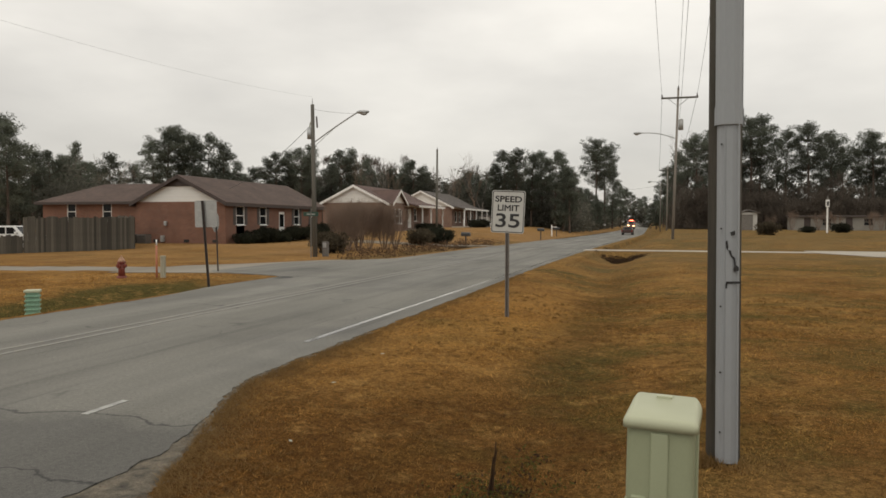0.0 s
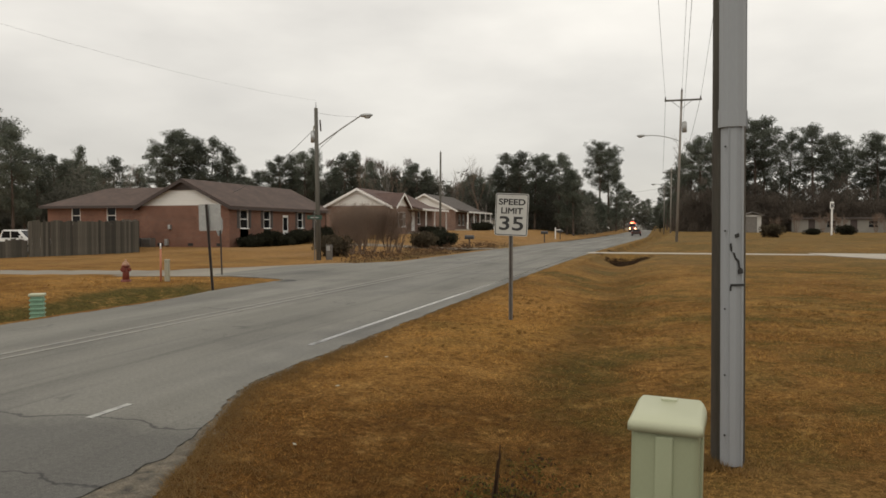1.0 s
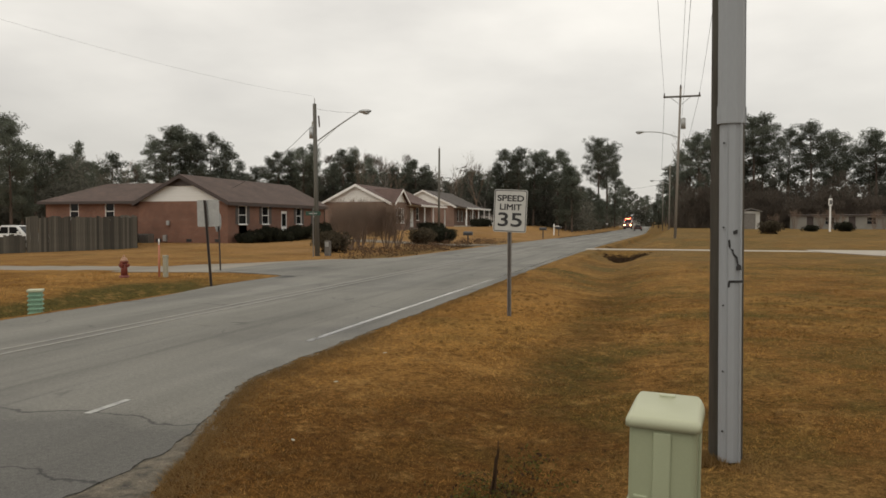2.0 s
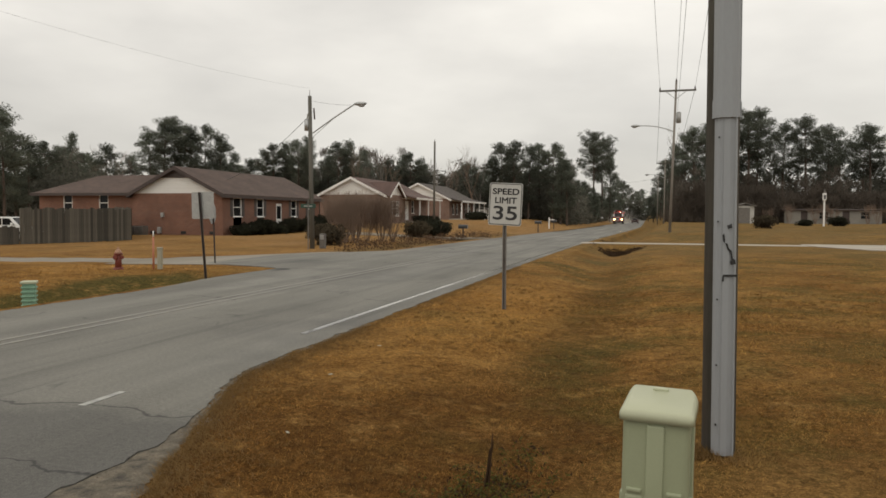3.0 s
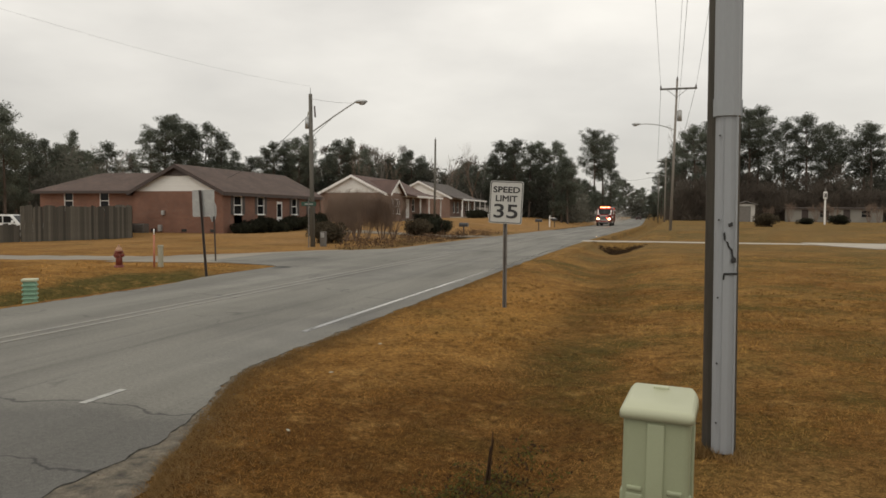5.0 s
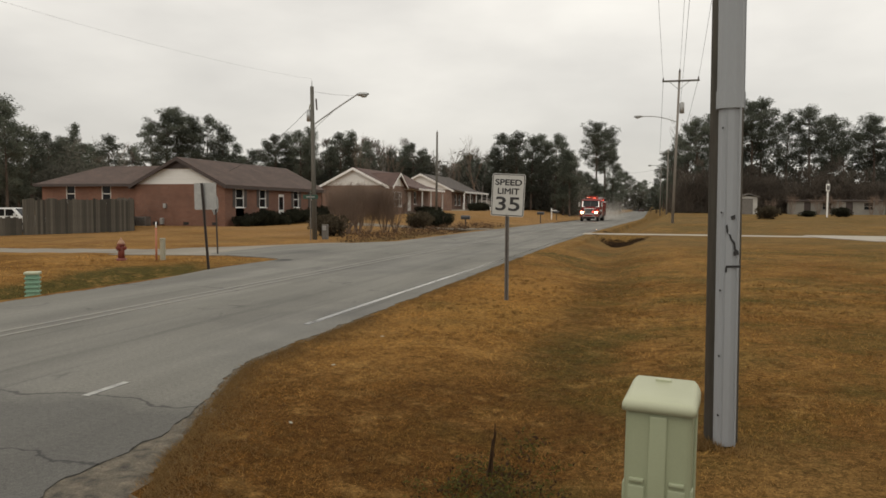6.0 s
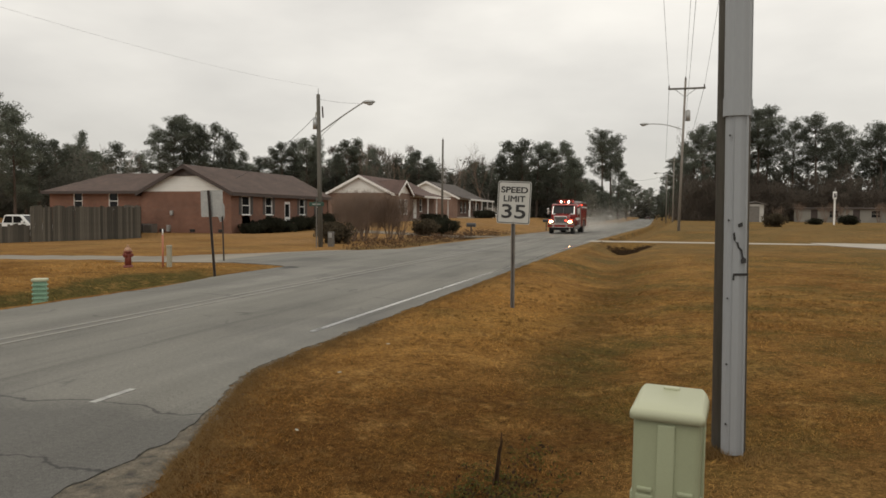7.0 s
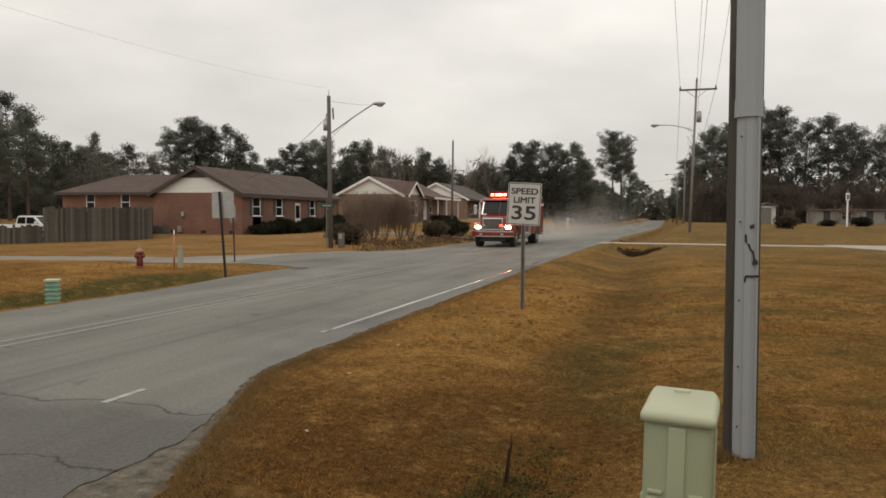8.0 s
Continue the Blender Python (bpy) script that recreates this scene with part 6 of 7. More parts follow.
def yard_plants():
    crepe = [(bare_tree(3.6, 31, 0.20, TWIG, "leafless brown crepe myrtle with many upright twigs", "bare_shrub", 7, 5, 0.30), 3.6), (bare_tree(3.6, 33, 0.22, TWIG, "leafless brown spreading shrub", "bare_shrub", 6, 5, 0.28), 3.6)]
    plant(crepe, [(-17.1, 39.2, 3.0, 0), (-16.6, 40.6, 3.1, 1), (-17.6, 41.4, 3.2, 0), (-16.0, 43.2, 3.1, 1), (-15.5, 44.0, 3.0, 0), (-17.8, 43.5, 3.2, 1), (22.6, 113.6, 2.9, 0), (23.8, 113.4, 3.2, 1), (24.9, 113.7, 2.7, 0), (29.2, 113.5, 3.0, 1), (30.4, 113.6, 2.8, 0), (31.6, 113.2, 3.1, 1), (19.2, 113.4, 3.0, 1), (16.5, 114, 2.6, 0)])
    clear_masters(crepe)
    rng = np.random.default_rng(9)
    for cx, cy, w, h in ((-17.0, 39.6, 1.5, 3.0), (-17.2, 41.0, 1.4, 3.1), (-15.9, 43.4, 1.3, 3.0), (-16.9, 43.0, 1.2, 3.1)):
        t = thing("bare_shrub", pose(cx, cy, ground_z(cx, cy)), "dense leafless brown shrub of fine upright twigs", "shrub", "shrubs")
        lines = []
        for _ in range(1150):
            a, u = rng.uniform(0, 6.283), rng.uniform(0.1, 1)
            r = w * rng.uniform(0, 1) ** 0.6
            z0 = h * (0.22 + 0.6 * rng.uniform(0, 1))
            k = (0.35 + 0.65 * z0 / h) * r
            p = (k * math.cos(a), k * math.sin(a), z0)
            g = rng.uniform(0.25, 0.7)
            lines.append((p, (p[0] * (1 + 0.25 * g) + rng.normal(0, 0.12), p[1] * (1 + 0.25 * g) + rng.normal(0, 0.12), min(h * 1.04, z0 + g)), 0.007, 0.003))
        for _ in range(16):
            a = rng.uniform(0, 6.283)
            lines.append(((0.12 * math.cos(a), 0.12 * math.sin(a), -0.1), (0.75 * w * math.cos(a), 0.75 * w * math.sin(a), h * 0.7), 0.016, 0.007))
        mesh_part("branchwork", tube_mesh("branchwork", lines), TWIG, t)
    shrubs = [(shrub(41, "dark clipped evergreen shrub by a wall", SHRUB_LEAF), 1.25), (shrub(42, "dull brown rounded shrub on the lawn", DULL_LEAF), 1.25)]
    spots = [(-27.3, 46.0 + 1.55 * i, 1.25 + 0.25 * ((i * 7) % 3 - 1), 0) for i in range(9)]
    spots += [(-17.0, 37.3, 1.5, 1), (-16.4, 52.0, 1.55, 1), (-16.6, 56.5, 1.7, 0), (-15.9, 55.9, 1.5, 0), (-23.0, 98, 1.4, 0), (-23.0, 100.5, 1.5, 0), (-22.8, 103, 1.4, 0), (-22.6, 110, 1.2, 0), (-22.4, 113, 1.3, 0)]
    spots += [(10.2, 72, 1.5, 1), (18.6, 83, 1.3, 0), (15.6, 82.5, 0.9, 0), (-22.9, 74, 1.1, 0), (-23.0, 78.5, 1.0, 0), (-21.9, 107, 1.2, 0)]
    plant(shrubs, spots)
    clear_masters(shrubs)
    # weeds in the ditches
    rng = np.random.default_rng(77)
    clumps = [(road_x(y) - 5.9 + rng.normal(0, 0.8), y, -0.15 + rng.uniform(0, 0.5), rng.uniform(0.2, 0.45)) for y in rng.uniform(33, 62, 300)]
    tagged(mesh_part("ditch_weeds", leaf_mesh("ditch_weeds", clumps, 90, 0.06, 5), DEAD_LEAF), "brown dead weeds along a roadside ditch", "weeds", "", "stuff")
    # dark mats either side of the driveway: dead weeds plus the culvert's shade as colour
    clumps = []
    for y0, y1, off, wide, many in ((42.9, 45.5, 6.15, 0.55, 300), (49.8, 58.0, 5.4, 0.32, 320)):
        for y in rng.uniform(y0, y1, many):
            x = road_x(y) + off + rng.normal(0, wide)
            clumps.append((x, y, ground_z(x, y) + 0.02, rng.uniform(0.10, 0.22)))
    tagged(mesh_part("ditch_weeds", leaf_mesh("ditch_weeds", clumps, 420, 0.04, 15, 0.35), MULCH), "dark mat of dead weeds standing in for ditch shade beside a driveway", "weeds", "", "stuff")
    clumps = [(rng.normal(-0.88, 0.22), rng.normal(4.42, 0.42), ground_z(-0.88, 4.4) + rng.uniform(-0.01, 0.06), rng.uniform(0.05, 0.12)) for _ in range(150)]
    tagged(mesh_part("low_weeds", leaf_mesh("low_weeds", clumps, 900, 0.013, 6), make_leaf("green_weed", (0.085, 0.085, 0.022), (0.160, 0.150, 0.045))), "small green weeds in the lawn", "weeds", "", "stuff")
    litter = [(x, y, z - 0.01, 1.3 * r) for x, y, z, r in clumps]
    tagged(mesh_part("leaf_litter", leaf_mesh("leaf_litter", litter, 260, 0.017, 16, 0.5), MULCH), "dark dead leaves among low weeds", "leaves", "", "stuff")
    stalks = [((-0.98 + rng.normal(0, 0.012), 4.62 + rng.normal(0, 0.012), -0.1), (-0.96 + rng.normal(0, 0.025), 4.62, rng.uniform(0.10, 0.25)), 0.008, 0.004) for _ in range(4)]
    tagged(mesh_part("dead_stalks", tube_mesh("dead_stalks", stalks), DEAD_LEAF), "dark dead weed stalks standing in the grass", "weeds", "", "stuff")


def shed_at(x, y, w, d, h, label):
    """A small outbuilding with a low roof that overhangs, and a door."""
    t = thing("shed", pose(x, y, ground_z(x, y)), label, "shed", "outbuildings")
    part("wall_front", made(wall_x, -w / 2, w / 2, 0, 0.12, -0.2, h, [(-w / 2 + 0.2, w / 2 - 0.55, 0.0, h - 0.3)]), SHED_PAINT, t)
    part("wall_back", made(wall_x, -w / 2 + 0.12, w / 2 - 0.12, d - 0.12, 0.12, -0.2, h, []), SHED_PAINT, t)
    for s in (-1, 1):
        part("wall_side", made(box, s * (w / 2 - 0.06), d / 2 + 0.06, -0.2, 0.12, d - 0.12, h + 0.2), SHED_PAINT, t)
    part("door", made(box, -0.17, 0.08, 0.0, w - 0.78, 0.05, h - 0.32), POST_STEEL, t)
    for s in (-1, 1):
        part("roof_slope", made(slab, [(s * (w / 2 + 0.3), -0.4, h - 0.02), (s * (w / 2 + 0.3), d + 0.3, h - 0.02), (0, d + 0.1, h + 0.42), (0, -0.2, h + 0.42)], 0.1), POST_STEEL, t)


def mobile_home():
    """A long low house behind the brush, with a pale wall, dark windows and a flat dark roof."""
    t = thing("mobile_home", pose(19.6, 116, ground_z(25, 116)), "long low pale mobile home half hidden by brush", "house", "outbuildings")
    length, h = 12.0, 1.9
    holes = [(1.6, 2.5, 0.0, 1.8), (4.0, 5.2, 0.7, 1.7), (7.0, 7.9, 0.0, 1.8), (9.3, 10.5, 0.7, 1.7)]
    part("wall_front", made(wall_x, 0, length, 0, 0.15, 0.0, h, holes), DULL_PAINT, t)
    part("wall_back", made(wall_x, 0, length, 3.45, 0.15, 0.0, h, []), DULL_PAINT, t)
    for x in (0.075, length - 0.075):
        part("wall_end", made(box, x, 1.8, 0.0, 0.15, 3.3, h), DULL_PAINT, t)
    for a, b, lo, hi in holes:
        if lo > 0:
            window_at(t, pose((a + b) / 2, 0.03, lo), b - a, hi - lo, DULL_PAINT)
        else:
            part("door", made(box, (a + b) / 2, 0.09, lo, b - a - 0.04, 0.05, hi - lo - 0.02), TRIM_BROWN, t)
    part("roof", made(slab, [(-0.3, -0.3, h + 0.12), (length + 0.3, -0.3, h + 0.12), (length + 0.3, 3.9, h + 0.22), (-0.3, 3.9, h + 0.22)], 0.12), TRIM_BROWN, t)
    part("skirting", made(box, length / 2, 1.8, -0.6, length - 0.1, 3.5, 0.58), TRIM_BROWN, t)


def far_things():
    for x, y, post in ((-13.93, 56.1, DARK_STEEL), (-10.9, 76.0, DARK_STEEL), (-11.6, 95.0, DARK_STEEL)):
        t = thing("mailbox", pose(x, y, ground_z(x, y)), "dark metal mailbox on a short post", "mailbox", "mailboxes")
        part("post", made(box, 0, 0, -0.3, 0.1, 0.1, 1.2, 0.01), post, t)
        bm = made(prism, [(-0.16, 0.88), (0.16, 0.88), (0.16, 1.06), (0.11, 1.15), (0, 1.19), (-0.11, 1.15), (-0.16, 1.06)], "x", -0.35, 0.35)
        part("box", bm, BLACK, t)
        part("door", made(box, 0.36, 0, 0.89, 0.02, 0.28, 0.24, 0.01), POST_STEEL, t)
    t = thing("white_post", pose(-12.6, 98, ground_z(-12.6, 98)), "white wooden post with a short arm beside the road", "post")
    part("upright", made(box, 0, 0, -0.3, 0.14, 0.14, 1.8, 0.01), WHITE_PAINT, t)
    part("arm", made(box, 0.35, 0, 1.15, 0.7, 0.09, 0.1, 0.01), WHITE_PAINT, t)
    t = thing("yard_lantern", pose(17.1, 81.9, ground_z(17.1, 81.9)) @ Matrix.Diagonal((0.68, 0.68, 1.0, 1)), "white yard lantern post on the lawn", "lamp post")
    part("post", made(box, 0, 0, -0.3, 0.22, 0.22, 2.9, 0.02), WHITE_PAINT, t)
    head = part("lantern", made(box, 0, 0, 2.6, 0.46, 0.46, 0.72, 0.03), WHITE_PAINT, t)
    for s in (-1, 1):
        part("pane", made(box, s * 0.09, -0.235, 2.72, 0.13, 0.015, 0.44), DARK_GLASS, head)
    part("finial", made(rod, (0, 0, 3.32), (0, 0, 3.75), 0.16, 0.02, 8), POST_STEEL, head)
    shed_at(13.3, 112, 2.3, 3.0, 2.5, "small pale shed with a flat grey roof at the wood's edge")
    shed_at(-27.8, 125.2, 1.9, 3.0, 1.7, "small white outbuilding beyond the houses")
    mobile_home()
    t, _ = pickup(pose(-36.6, 35.2, ground_z(-36.6, 35.2), 0, 0, 102) @ Matrix.Scale(0.85, 4), "parked_pickup", "white pickup truck parked behind a low fence", TRUCK_WHITE)
    t, _ = pickup(pose(-14.5, 205, ground_z(-14.5, 205), 0, 0, 70), "parked_pickup", "distant pale vehicle parked by the road", TRUCK_WHITE)
    for x, y in ((-3.2, 8.6), (-2.6, 5.0), (-3.1, 6.9)):
        bm = made(box, 0, 0, 0, 0.06, 0.022, 0.006, 0.002)
        bm.transform(pose(x, y, ground_z(x, y) + 0.03, 8, 5, x * 90))
        tagged(part("litter_scrap", bm, BEIGE), "pale scrap of litter lying in dry grass", "litter")


# ---- the fire engine and the car ----


def fire_engine():
    """Nose at y = 0 looking to -y, tail at +y, wheels on z = 0."""
    t = thing("fire_engine", pose(-9, 60, 0), "red fire engine with chrome grille, lit headlights and roof warning lights", "fire engine")
    R = TRUCK_RED
    bm = made(prism, [(0.25, 0.72), (0.25, 1.42), (0.40, 1.58), (1.75, 1.82), (1.75, 0.72)], "x", -0.78, 0.78)
    bmesh.ops.bevel(bm, geom=bm.edges[:], offset=0.07, segments=3, affect="EDGES")
    hood = part("hood", bm, R, t, "", True)
    for s in (-1, 1):
        bm = made(prism, [(0.28, 0.62), (0.28, 1.12), (0.50, 1.28), (1.75, 1.34), (1.75, 0.62), (1.68, 0.62), (1.62, 0.95), (1.35, 1.12), (0.98, 1.12), (0.70, 0.95), (0.62, 0.62)], "x", s * 0.76, s * 1.2)
        part("fender", bm, R, t)
        part("headlight_housing", made(box, s * 0.90, 0.27, 0.93, 0.42, 0.08, 0.30, 0.03), CHROME, t)
        bm = bmesh.new()
        bmesh.ops.create_icosphere(bm, subdivisions=3, radius=1, matrix=Matrix.Translation((s * 0.89, 0.235, 1.07)) @ Matrix.Diagonal((0.19, 0.06, 0.095, 1)))
        part("headlight", bm, HEAD_GLOW, t, "lit headlight", True)
        part("grille_light", made(box, s * 0.50, 0.13, 1.12, 0.15, 0.06, 0.1, 0.02), SIGN_BACK if s < 0 else RED_GLOW_LOW, t, "small warning light in the grille")
        part("turn_light", made(box, s * 1.02, 0.24, 1.20, 0.14, 0.05, 0.07, 0.01), RED_GLOW_LOW, t, "red warning light by the headlight")
        part("fog_light", made(box, s * 0.62, -0.11, 0.64, 0.16, 0.04, 0.10, 0.02), SIGN_BACK, t)
    g = part("grille", made(box, 0, 0.20, 0.92, 1.22, 0.12, 0.64, 0.04), CHROME, t, "chrome grille surround")
    for k in range(5):
        part("grille_slot", made(box, 0, 0.135, 0.99 + 0.105 * k, 1.06, 0.03, 0.082), BLACK, g)
    bm = made(prism, [(-1.22, 0.12), (-0.9, -0.10), (0.9, -0.10), (1.22, 0.12), (1.22, 0.42), (-1.22, 0.42)], "z", 0.55, 0.86)
    part("bumper", bm, R, t, "wide red front bumper with chrome strips")
    for z in (0.56, 0.80):
        bm = made(prism, [(-1.23, 0.11), (-0.905, -0.112), (0.905, -0.112), (1.23, 0.11), (1.23, 0.15), (-1.23, 0.15)], "z", z, z + 0.055)
        part("bumper_strip", bm, CHROME, t, "polished chrome strip")
    part("bumper_deck", made(prism, [(-1.18, 0.14), (-0.88, -0.06), (0.88, -0.06), (1.18, 0.14), (1.18, 0.4), (-1.18, 0.4)], "z", 0.862, 0.89), TREAD_PLATE, t)
    part("skirt", made(box, 0, 0.4, 0.30, 1.5, 0.3, 0.3, 0.02), BLACK, t)
    # cab
    bm = made(prism, [(1.70, 0.70), (1.70, 1.75), (2.08, 2.60), (2.35, 2.70), (4.55, 2.72), (4.55, 0.70)], "x", -1.18, 1.18)
    bmesh.ops.bevel(bm, geom=bm.edges[:], offset=0.06, segments=3, affect="EDGES")
    cab = part("cab", bm, R, t, "", True)
    part("windshield", made(slab, [(-1.02, 1.705, 1.80), (1.02, 1.705, 1.80), (0.97, 2.04, 2.55), (-0.97, 2.04, 2.55)], 0.02), DARK_GLASS, cab)
    part("visor", made(prism, [(2.04, 2.56), (1.90, 2.52), (1.90, 2.56), (2.08, 2.64)], "x", -1.08, 1.08), R, cab)
    part("centre_post", made(slab, [(-0.025, 1.685, 1.79), (0.025, 1.685, 1.79), (0.025, 2.03, 2.56), (-0.025, 2.03, 2.56)], 0.015), BLACK, cab)
    for s in (-1, 1):
        part("windshield_frame", made(slab, [(s * 1.02, 1.690, 1.77), (s * 1.10, 1.690, 1.77), (s * 1.05, 2.03, 2.56), (s * 0.97, 2.03, 2.56)], 0.02), CHROME, cab)
    part("windshield_frame", made(slab, [(-1.10, 1.690, 1.73), (1.10, 1.690, 1.73), (1.10, 1.700, 1.80), (-1.10, 1.700, 1.80)], 0.02), CHROME, cab)
    for s in (-1, 1):
        for a, b in ((2.25, 3.15), (3.35, 4.25)):
            part("side_window", made(prism, [(a - (0.18 if a < 3 else 0), 1.75), (a + 0.1, 2.40), (b, 2.40), (b, 1.75)], "x", s * 1.165, s * 1.195), DARK_GLASS, cab)
            part("door_handle", made(box, s * 1.20, b - 0.1, 1.52, 0.04, 0.16, 0.05, 0.01), CHROME, cab)
        part("stripe", made(box, s * 1.186, 3.1, 1.22, 0.012, 2.8, 0.20), TRUCK_WHITE, cab, "white side stripe")
        part("mirror_arm", made(rod, (s * 1.15, 1.85, 1.95), (s * 1.45, 1.72, 2.0), 0.025, n=6), CHROME, cab)
        part("mirror", made(box, s * 1.47, 1.72, 1.72, 0.22, 0.12, 0.55, 0.04), CHROME, cab, "chrome side mirror")
        part("cab_step", made(box, s * 1.05, 2.6, 0.42, 0.3, 1.1, 0.22, 0.02), TREAD_PLATE, t)
        part("fuel_tank", made(rod, (s * 0.95, 3.2, 0.62), (s * 0.95, 4.5, 0.62), 0.27, n=14), TREAD_PLATE, t)
    # pump panel and body
    part("pump_panel", made(box, 0, 4.95, 0.55, 2.36, 0.7, 2.15, 0.02), TREAD_PLATE, t, "bare aluminium pump panel")
    bm = made(box, 0, 7.2, 0.62, 2.44, 3.8, 2.15, 0.03)
    body = part("body", bm, R, t, "red equipment body")
    for s in (-1, 1):
        for k in range(3):
            y = 5.9 + 1.25 * k
            d = part("locker_door", made(box, s * 1.226, y, 1.25 if k == 1 else 0.75, 0.03, 1.08, 0.95 if k == 1 else 1.45, 0.01), R, body)
            part("handle", made(box, s * 1.25, y, 1.3, 0.03, 0.3, 0.05, 0.01), CHROME, d)
        part("body_stripe", made(box, s * 1.226, 7.2, 2.32, 0.014, 3.7, 0.16), TRUCK_WHITE, body)
        part("side_lamp", made(box, s * 1.23, 5.45, 2.55, 0.05, 0.2, 0.12, 0.01), RED_GLOW_LOW, body, "red side warning light")
        part("wheel_arch", made(box, s * 1.228, 7.1, 0.62, 0.03, 1.25, 0.55, 0.01), BLACK, body)
    part("hose_bed_rail", made(box, 0, 7.2, 2.77, 2.3, 3.6, 0.18, 0.02), TREAD_PLATE, body)
    part("deck_gun", made(rod, (0.2, 5.0, 2.7), (0.2, 4.7, 3.05), 0.08, n=8), R, body)
    part("chassis", made(box, 0, 4.6, 0.42, 0.9, 8.4, 0.28), BLACK, t)
    part("tail_board", made(box, 0, 9.2, 0.5, 2.3, 0.3, 0.12, 0.01), TREAD_PLATE, t)
    bar = part("light_bar", made(box, 0, 2.7, 2.70, 1.75, 0.5, 0.08, 0.02), BLACK, t, "black base of the roof light bar")
    part("bar_cover", made(prism, [(-0.9, 2.78), (-0.82, 2.96), (-0.6, 3.06), (0.6, 3.06), (0.82, 2.96), (0.9, 2.78)], "y", 2.76, 3.3), TAIL_RED, bar, "red domed light cover")
    # added plate: stops rear-facing lamp faces from lighting up the cover
    part("bar_back", made(box, 0, 2.749, 2.77, 1.72, 0.012, 0.168), BLACK, bar, "black plate added to keep beacon light off the red cover")
    part("bar_top", made(box, 0, 2.62, 2.94, 1.72, 0.30, 0.035, 0.01), TAIL_RED, bar)
    wheels = []
    for y, w, xs in ((1.17, 0.30, (1.02,)), (7.1, 0.52, (0.92,))):
        for x in xs:
            for s in (-1, 1):
                o = part("wheel", made(rod, (-w / 2, 0, 0), (w / 2, 0, 0), 0.54, n=24), RUBBER, t, "", False)
                o.matrix_basis = pose(s * x, y, 0.52)
                rim = part("rim", made(rod, (-w / 2 - 0.008, 0, 0), (w / 2 + 0.008, 0, 0), 0.30, n=12), CHROME, o)
                for k in range(8):
                    a = 2 * math.pi * k / 8
                    part("lug", made(box, s * (w / 2 + 0.01), 0.2 * math.cos(a), 0.2 * math.sin(a) - 0.02, 0.03, 0.04, 0.04), DARK_STEEL, rim) if y < 2 else None
                wheels.append((o, s * x, y, 0.52))
    # turning beacons: a drum with a red, a white and a blank face each
    beacons = []
    for k, x in enumerate((-0.65, -0.39, -0.13, 0.13, 0.39, 0.65)):
        core = part("beacon", made(rod, (0, 0, -0.07), (0, 0, 0.07), 0.112, n=16), BLACK, t)
        core.matrix_basis = pose(x, 2.62, 2.86)
        for a, m in ((0, RED_GLOW), (120, WHITE_GLOW if k in (1, 4) else None)):
            if m is None:
                continue
            half = 26 if k in (1, 4) else 48
            arc = [radians(a - 90 - half + half / 3 * i) for i in range(7)]
            outline = [(0.120 * math.cos(v), 0.120 * math.sin(v)) for v in arc] + [(0.108 * math.cos(v), 0.108 * math.sin(v)) for v in arc[::-1]]
            part("lamp_face", made(prism, outline, "z", -0.055, 0.055), m, core, "glowing lamp face")
        beacons.append((core, x))
    return t, wheels, beacons


def road_spray():
    """Fine spray that hangs behind the engine: stretches of small pale flecks, thinning out and rising to the rear."""
    rng = np.random.default_rng(31)
    out = []
    for k in range(7):
        n = int(52000 * 0.80 ** k)
        y = rng.uniform(0, 8.0, n)
        z = np.abs(rng.normal(0, 0.60 + 0.22 * k, n)) + 0.02
        x = rng.normal(0, 1.05 + 0.22 * k, n)
        u, w = rng.normal(0, 0.0085, (2, n, 3))
        p = np.stack((x, y, z), axis=1)
        vs = np.stack((p - u, p + u, p + w), axis=1).reshape(-1, 3)
        vs[:, 2] = np.maximum(vs[:, 2], 0.01)
        me = bpy.data.meshes.new("road_spray")
        me.vertices.add(3 * n)
        me.vertices.foreach_set("co", vs.reshape(-1))
        me.loops.add(3 * n)
        me.loops.foreach_set("vertex_index", np.arange(3 * n))
        me.polygons.add(n)
        me.polygons.foreach_set("loop_start", np.arange(0, 3 * n, 3))
        me.update(calc_edges=True)
        ob = mesh_part("road_spray", me, SPRAY)
        out.append((tagged(ob, "pale fine road spray hanging behind a fire engine", "spray", "", "stuff"), 9.0 + 8.0 * k))
    return out


speed_sign()
near_pole()
pedestal()
hydrant()
roadside_left()
pole_things()
wires()
house_one()
house_two()
house_three()
woods()
yard_plants()
far_things()
ENGINE, ENGINE_WHEELS, BEACONS = fire_engine()
SPRAYS = road_spray()
CAR, CAR_WHEELS = pickup(pose(-5, 120, 0), "red_pickup", "dull red pickup truck driving away along the road", CAR_RED)
wood_fence()


def rolling(wheels, step):
    """Wheels turn on their axles, a little under a quarter turn to each picture."""
    for w, x, y, z in wheels:
        walk(w, [(i / 30, pose(x, y, z, -step * i, 0, 0)) for i in range(241)])


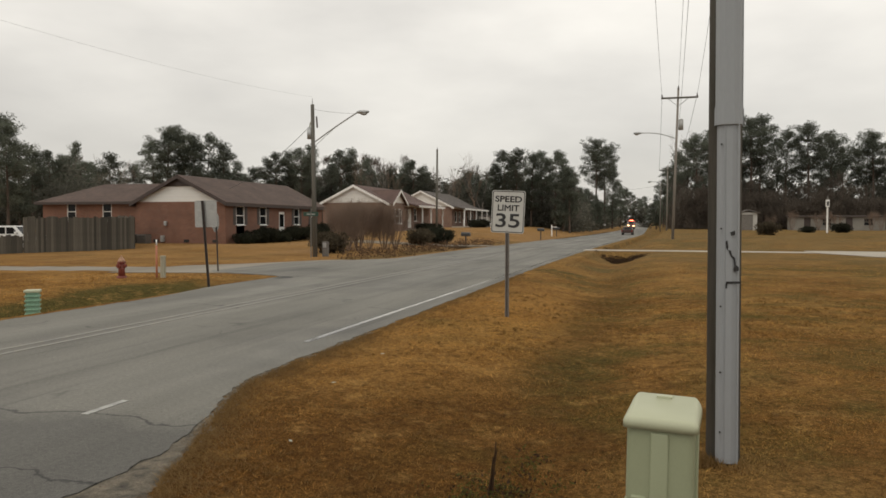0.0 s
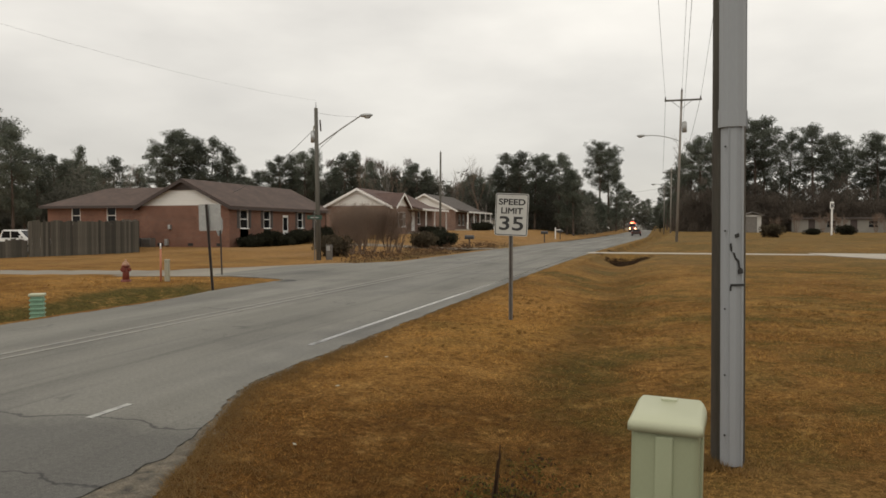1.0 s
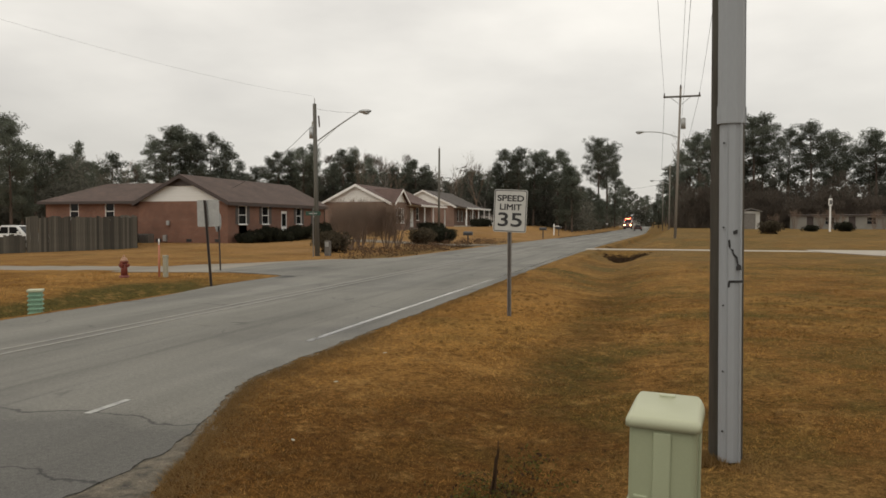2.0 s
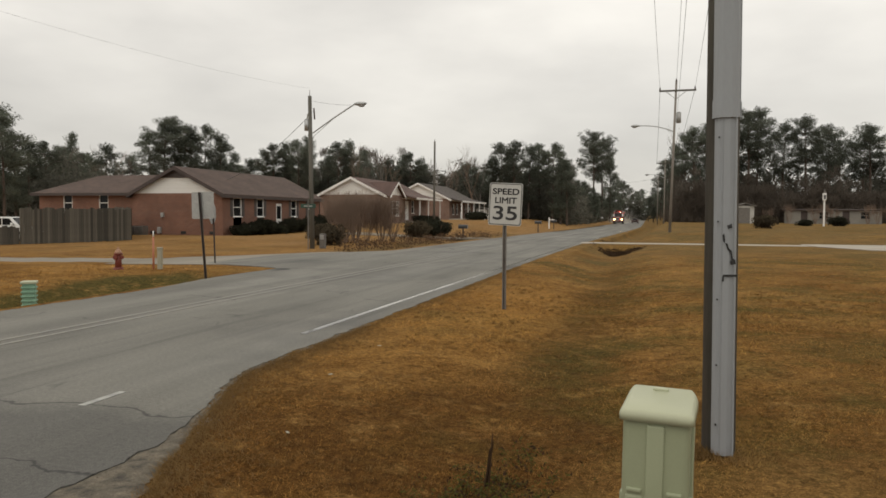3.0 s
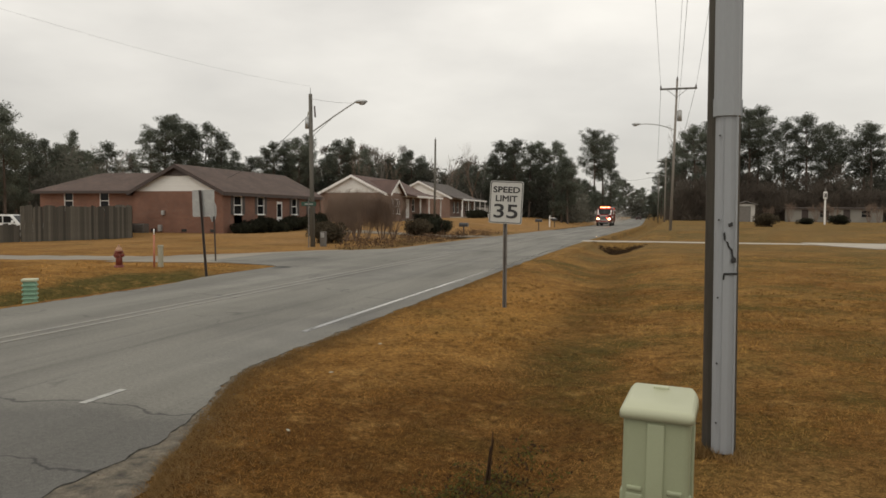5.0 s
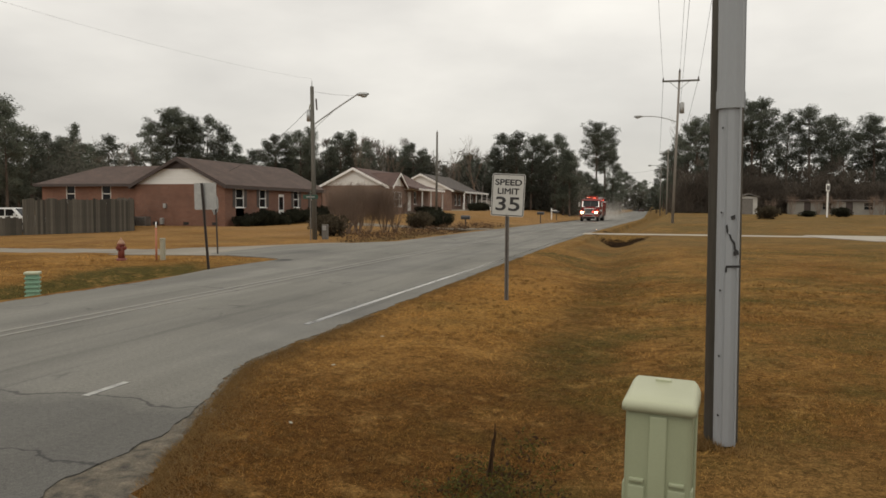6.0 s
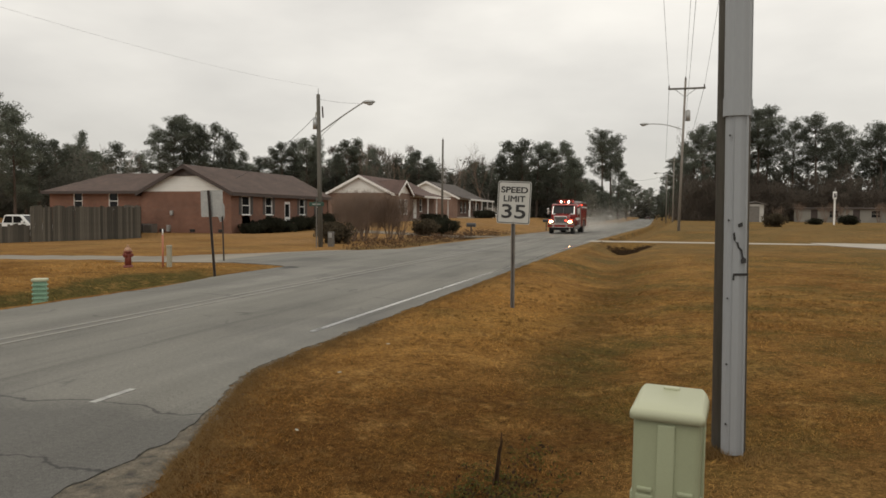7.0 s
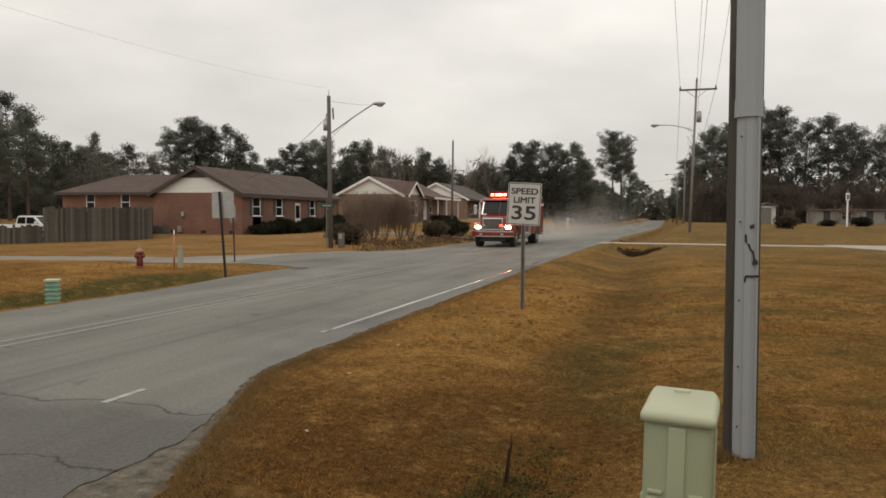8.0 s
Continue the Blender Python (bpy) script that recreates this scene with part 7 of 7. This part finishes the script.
def motions():
    way = [(0.0, 262.0), (0.5, 247.5), (1.0, 233.0), (1.5, 218.0), (3.0, 171.0), (3.5, 155.5), (4.0, 139.8), (4.5, 125.0), (6.0, 88.5), (6.5, 76.5), (7.0, 64.0), (7.5, 51.3), (8.0, 37.6)]

    def heading(y):
        return math.degrees(math.atan2(-(road_x(y + 4) - road_x(y)), 4))
    ENGINE.scale = (0.915, 0.96, 0.98)
    CAR.scale = (0.86, 0.9, 0.70)
    walk(ENGINE, [(t, pose(road_x(y) - 1.63 + 0.7 * ease((150 - y) / 70), y, 0.0, 0, 0, heading(y))) for t, y in way])
    for ob, lag in SPRAYS:
        walk(ob, [(t, pose(road_x(y + lag) - 1.62 + 0.7 * ease((150 - y - lag) / 70), y + lag, 0.0, 0, 0, heading(y + lag))) for t, y in way])
    away = [(0.0, 115.9), (0.5, 125.5), (1.0, 137.0), (1.5, 150.0), (3.0, 193.0), (4.5, 236.0), (6.0, 272.0), (8.0, 312.0)]
    walk(CAR, [(t, pose(road_x(y) + 1.75, y, 0.0, 0, 0, 180 + heading(y))) for t, y in away])
    rolling(ENGINE_WHEELS, 82)
    rolling(CAR_WHEELS, -82)
    # which face each beacon turns to the front: red 0, white 120 (a third of a turn), blank 240
    states = [(0.0, 0), (0.3, 1), (0.55, 1), (0.7, 0), (1.3, 0), (1.5, 1), (1.7, 0), (2.8, 0), (3.0, 2), (3.2, 0), (3.35, 0), (3.5, 2), (3.65, 0), (3.85, 0), (4.0, 2), (4.2, 0), (5.8, 0), (6.0, 2), (6.2, 1),
              (6.5, 1), (6.65, 0), (6.8, 2), (7.0, 1), (7.3, 1), (7.5, 2), (7.8, 2), (7.9, 0), (8.0, 0)]
    for k, (core, x) in enumerate(BEACONS):
        faces = (0.0, -120.0, -240.0) if k in (1, 4) else (0.0, -200.0, -200.0)
        rows, angle, last_t = [], 0.0, None
        for t, s in states:
            goal = faces[s]
            turn = (goal - angle + 180) % 360 - 180
            if rows and abs(turn) > 1:
                rows.append((last_t + (t - last_t) / 2, pose(x, 2.62, 2.86, 0, 0, angle + turn / 2)))
            angle += turn
            rows.append((t, pose(x, 2.62, 2.86, 0, 0, angle)))
            last_t = t
        walk(core, rows)


motions()
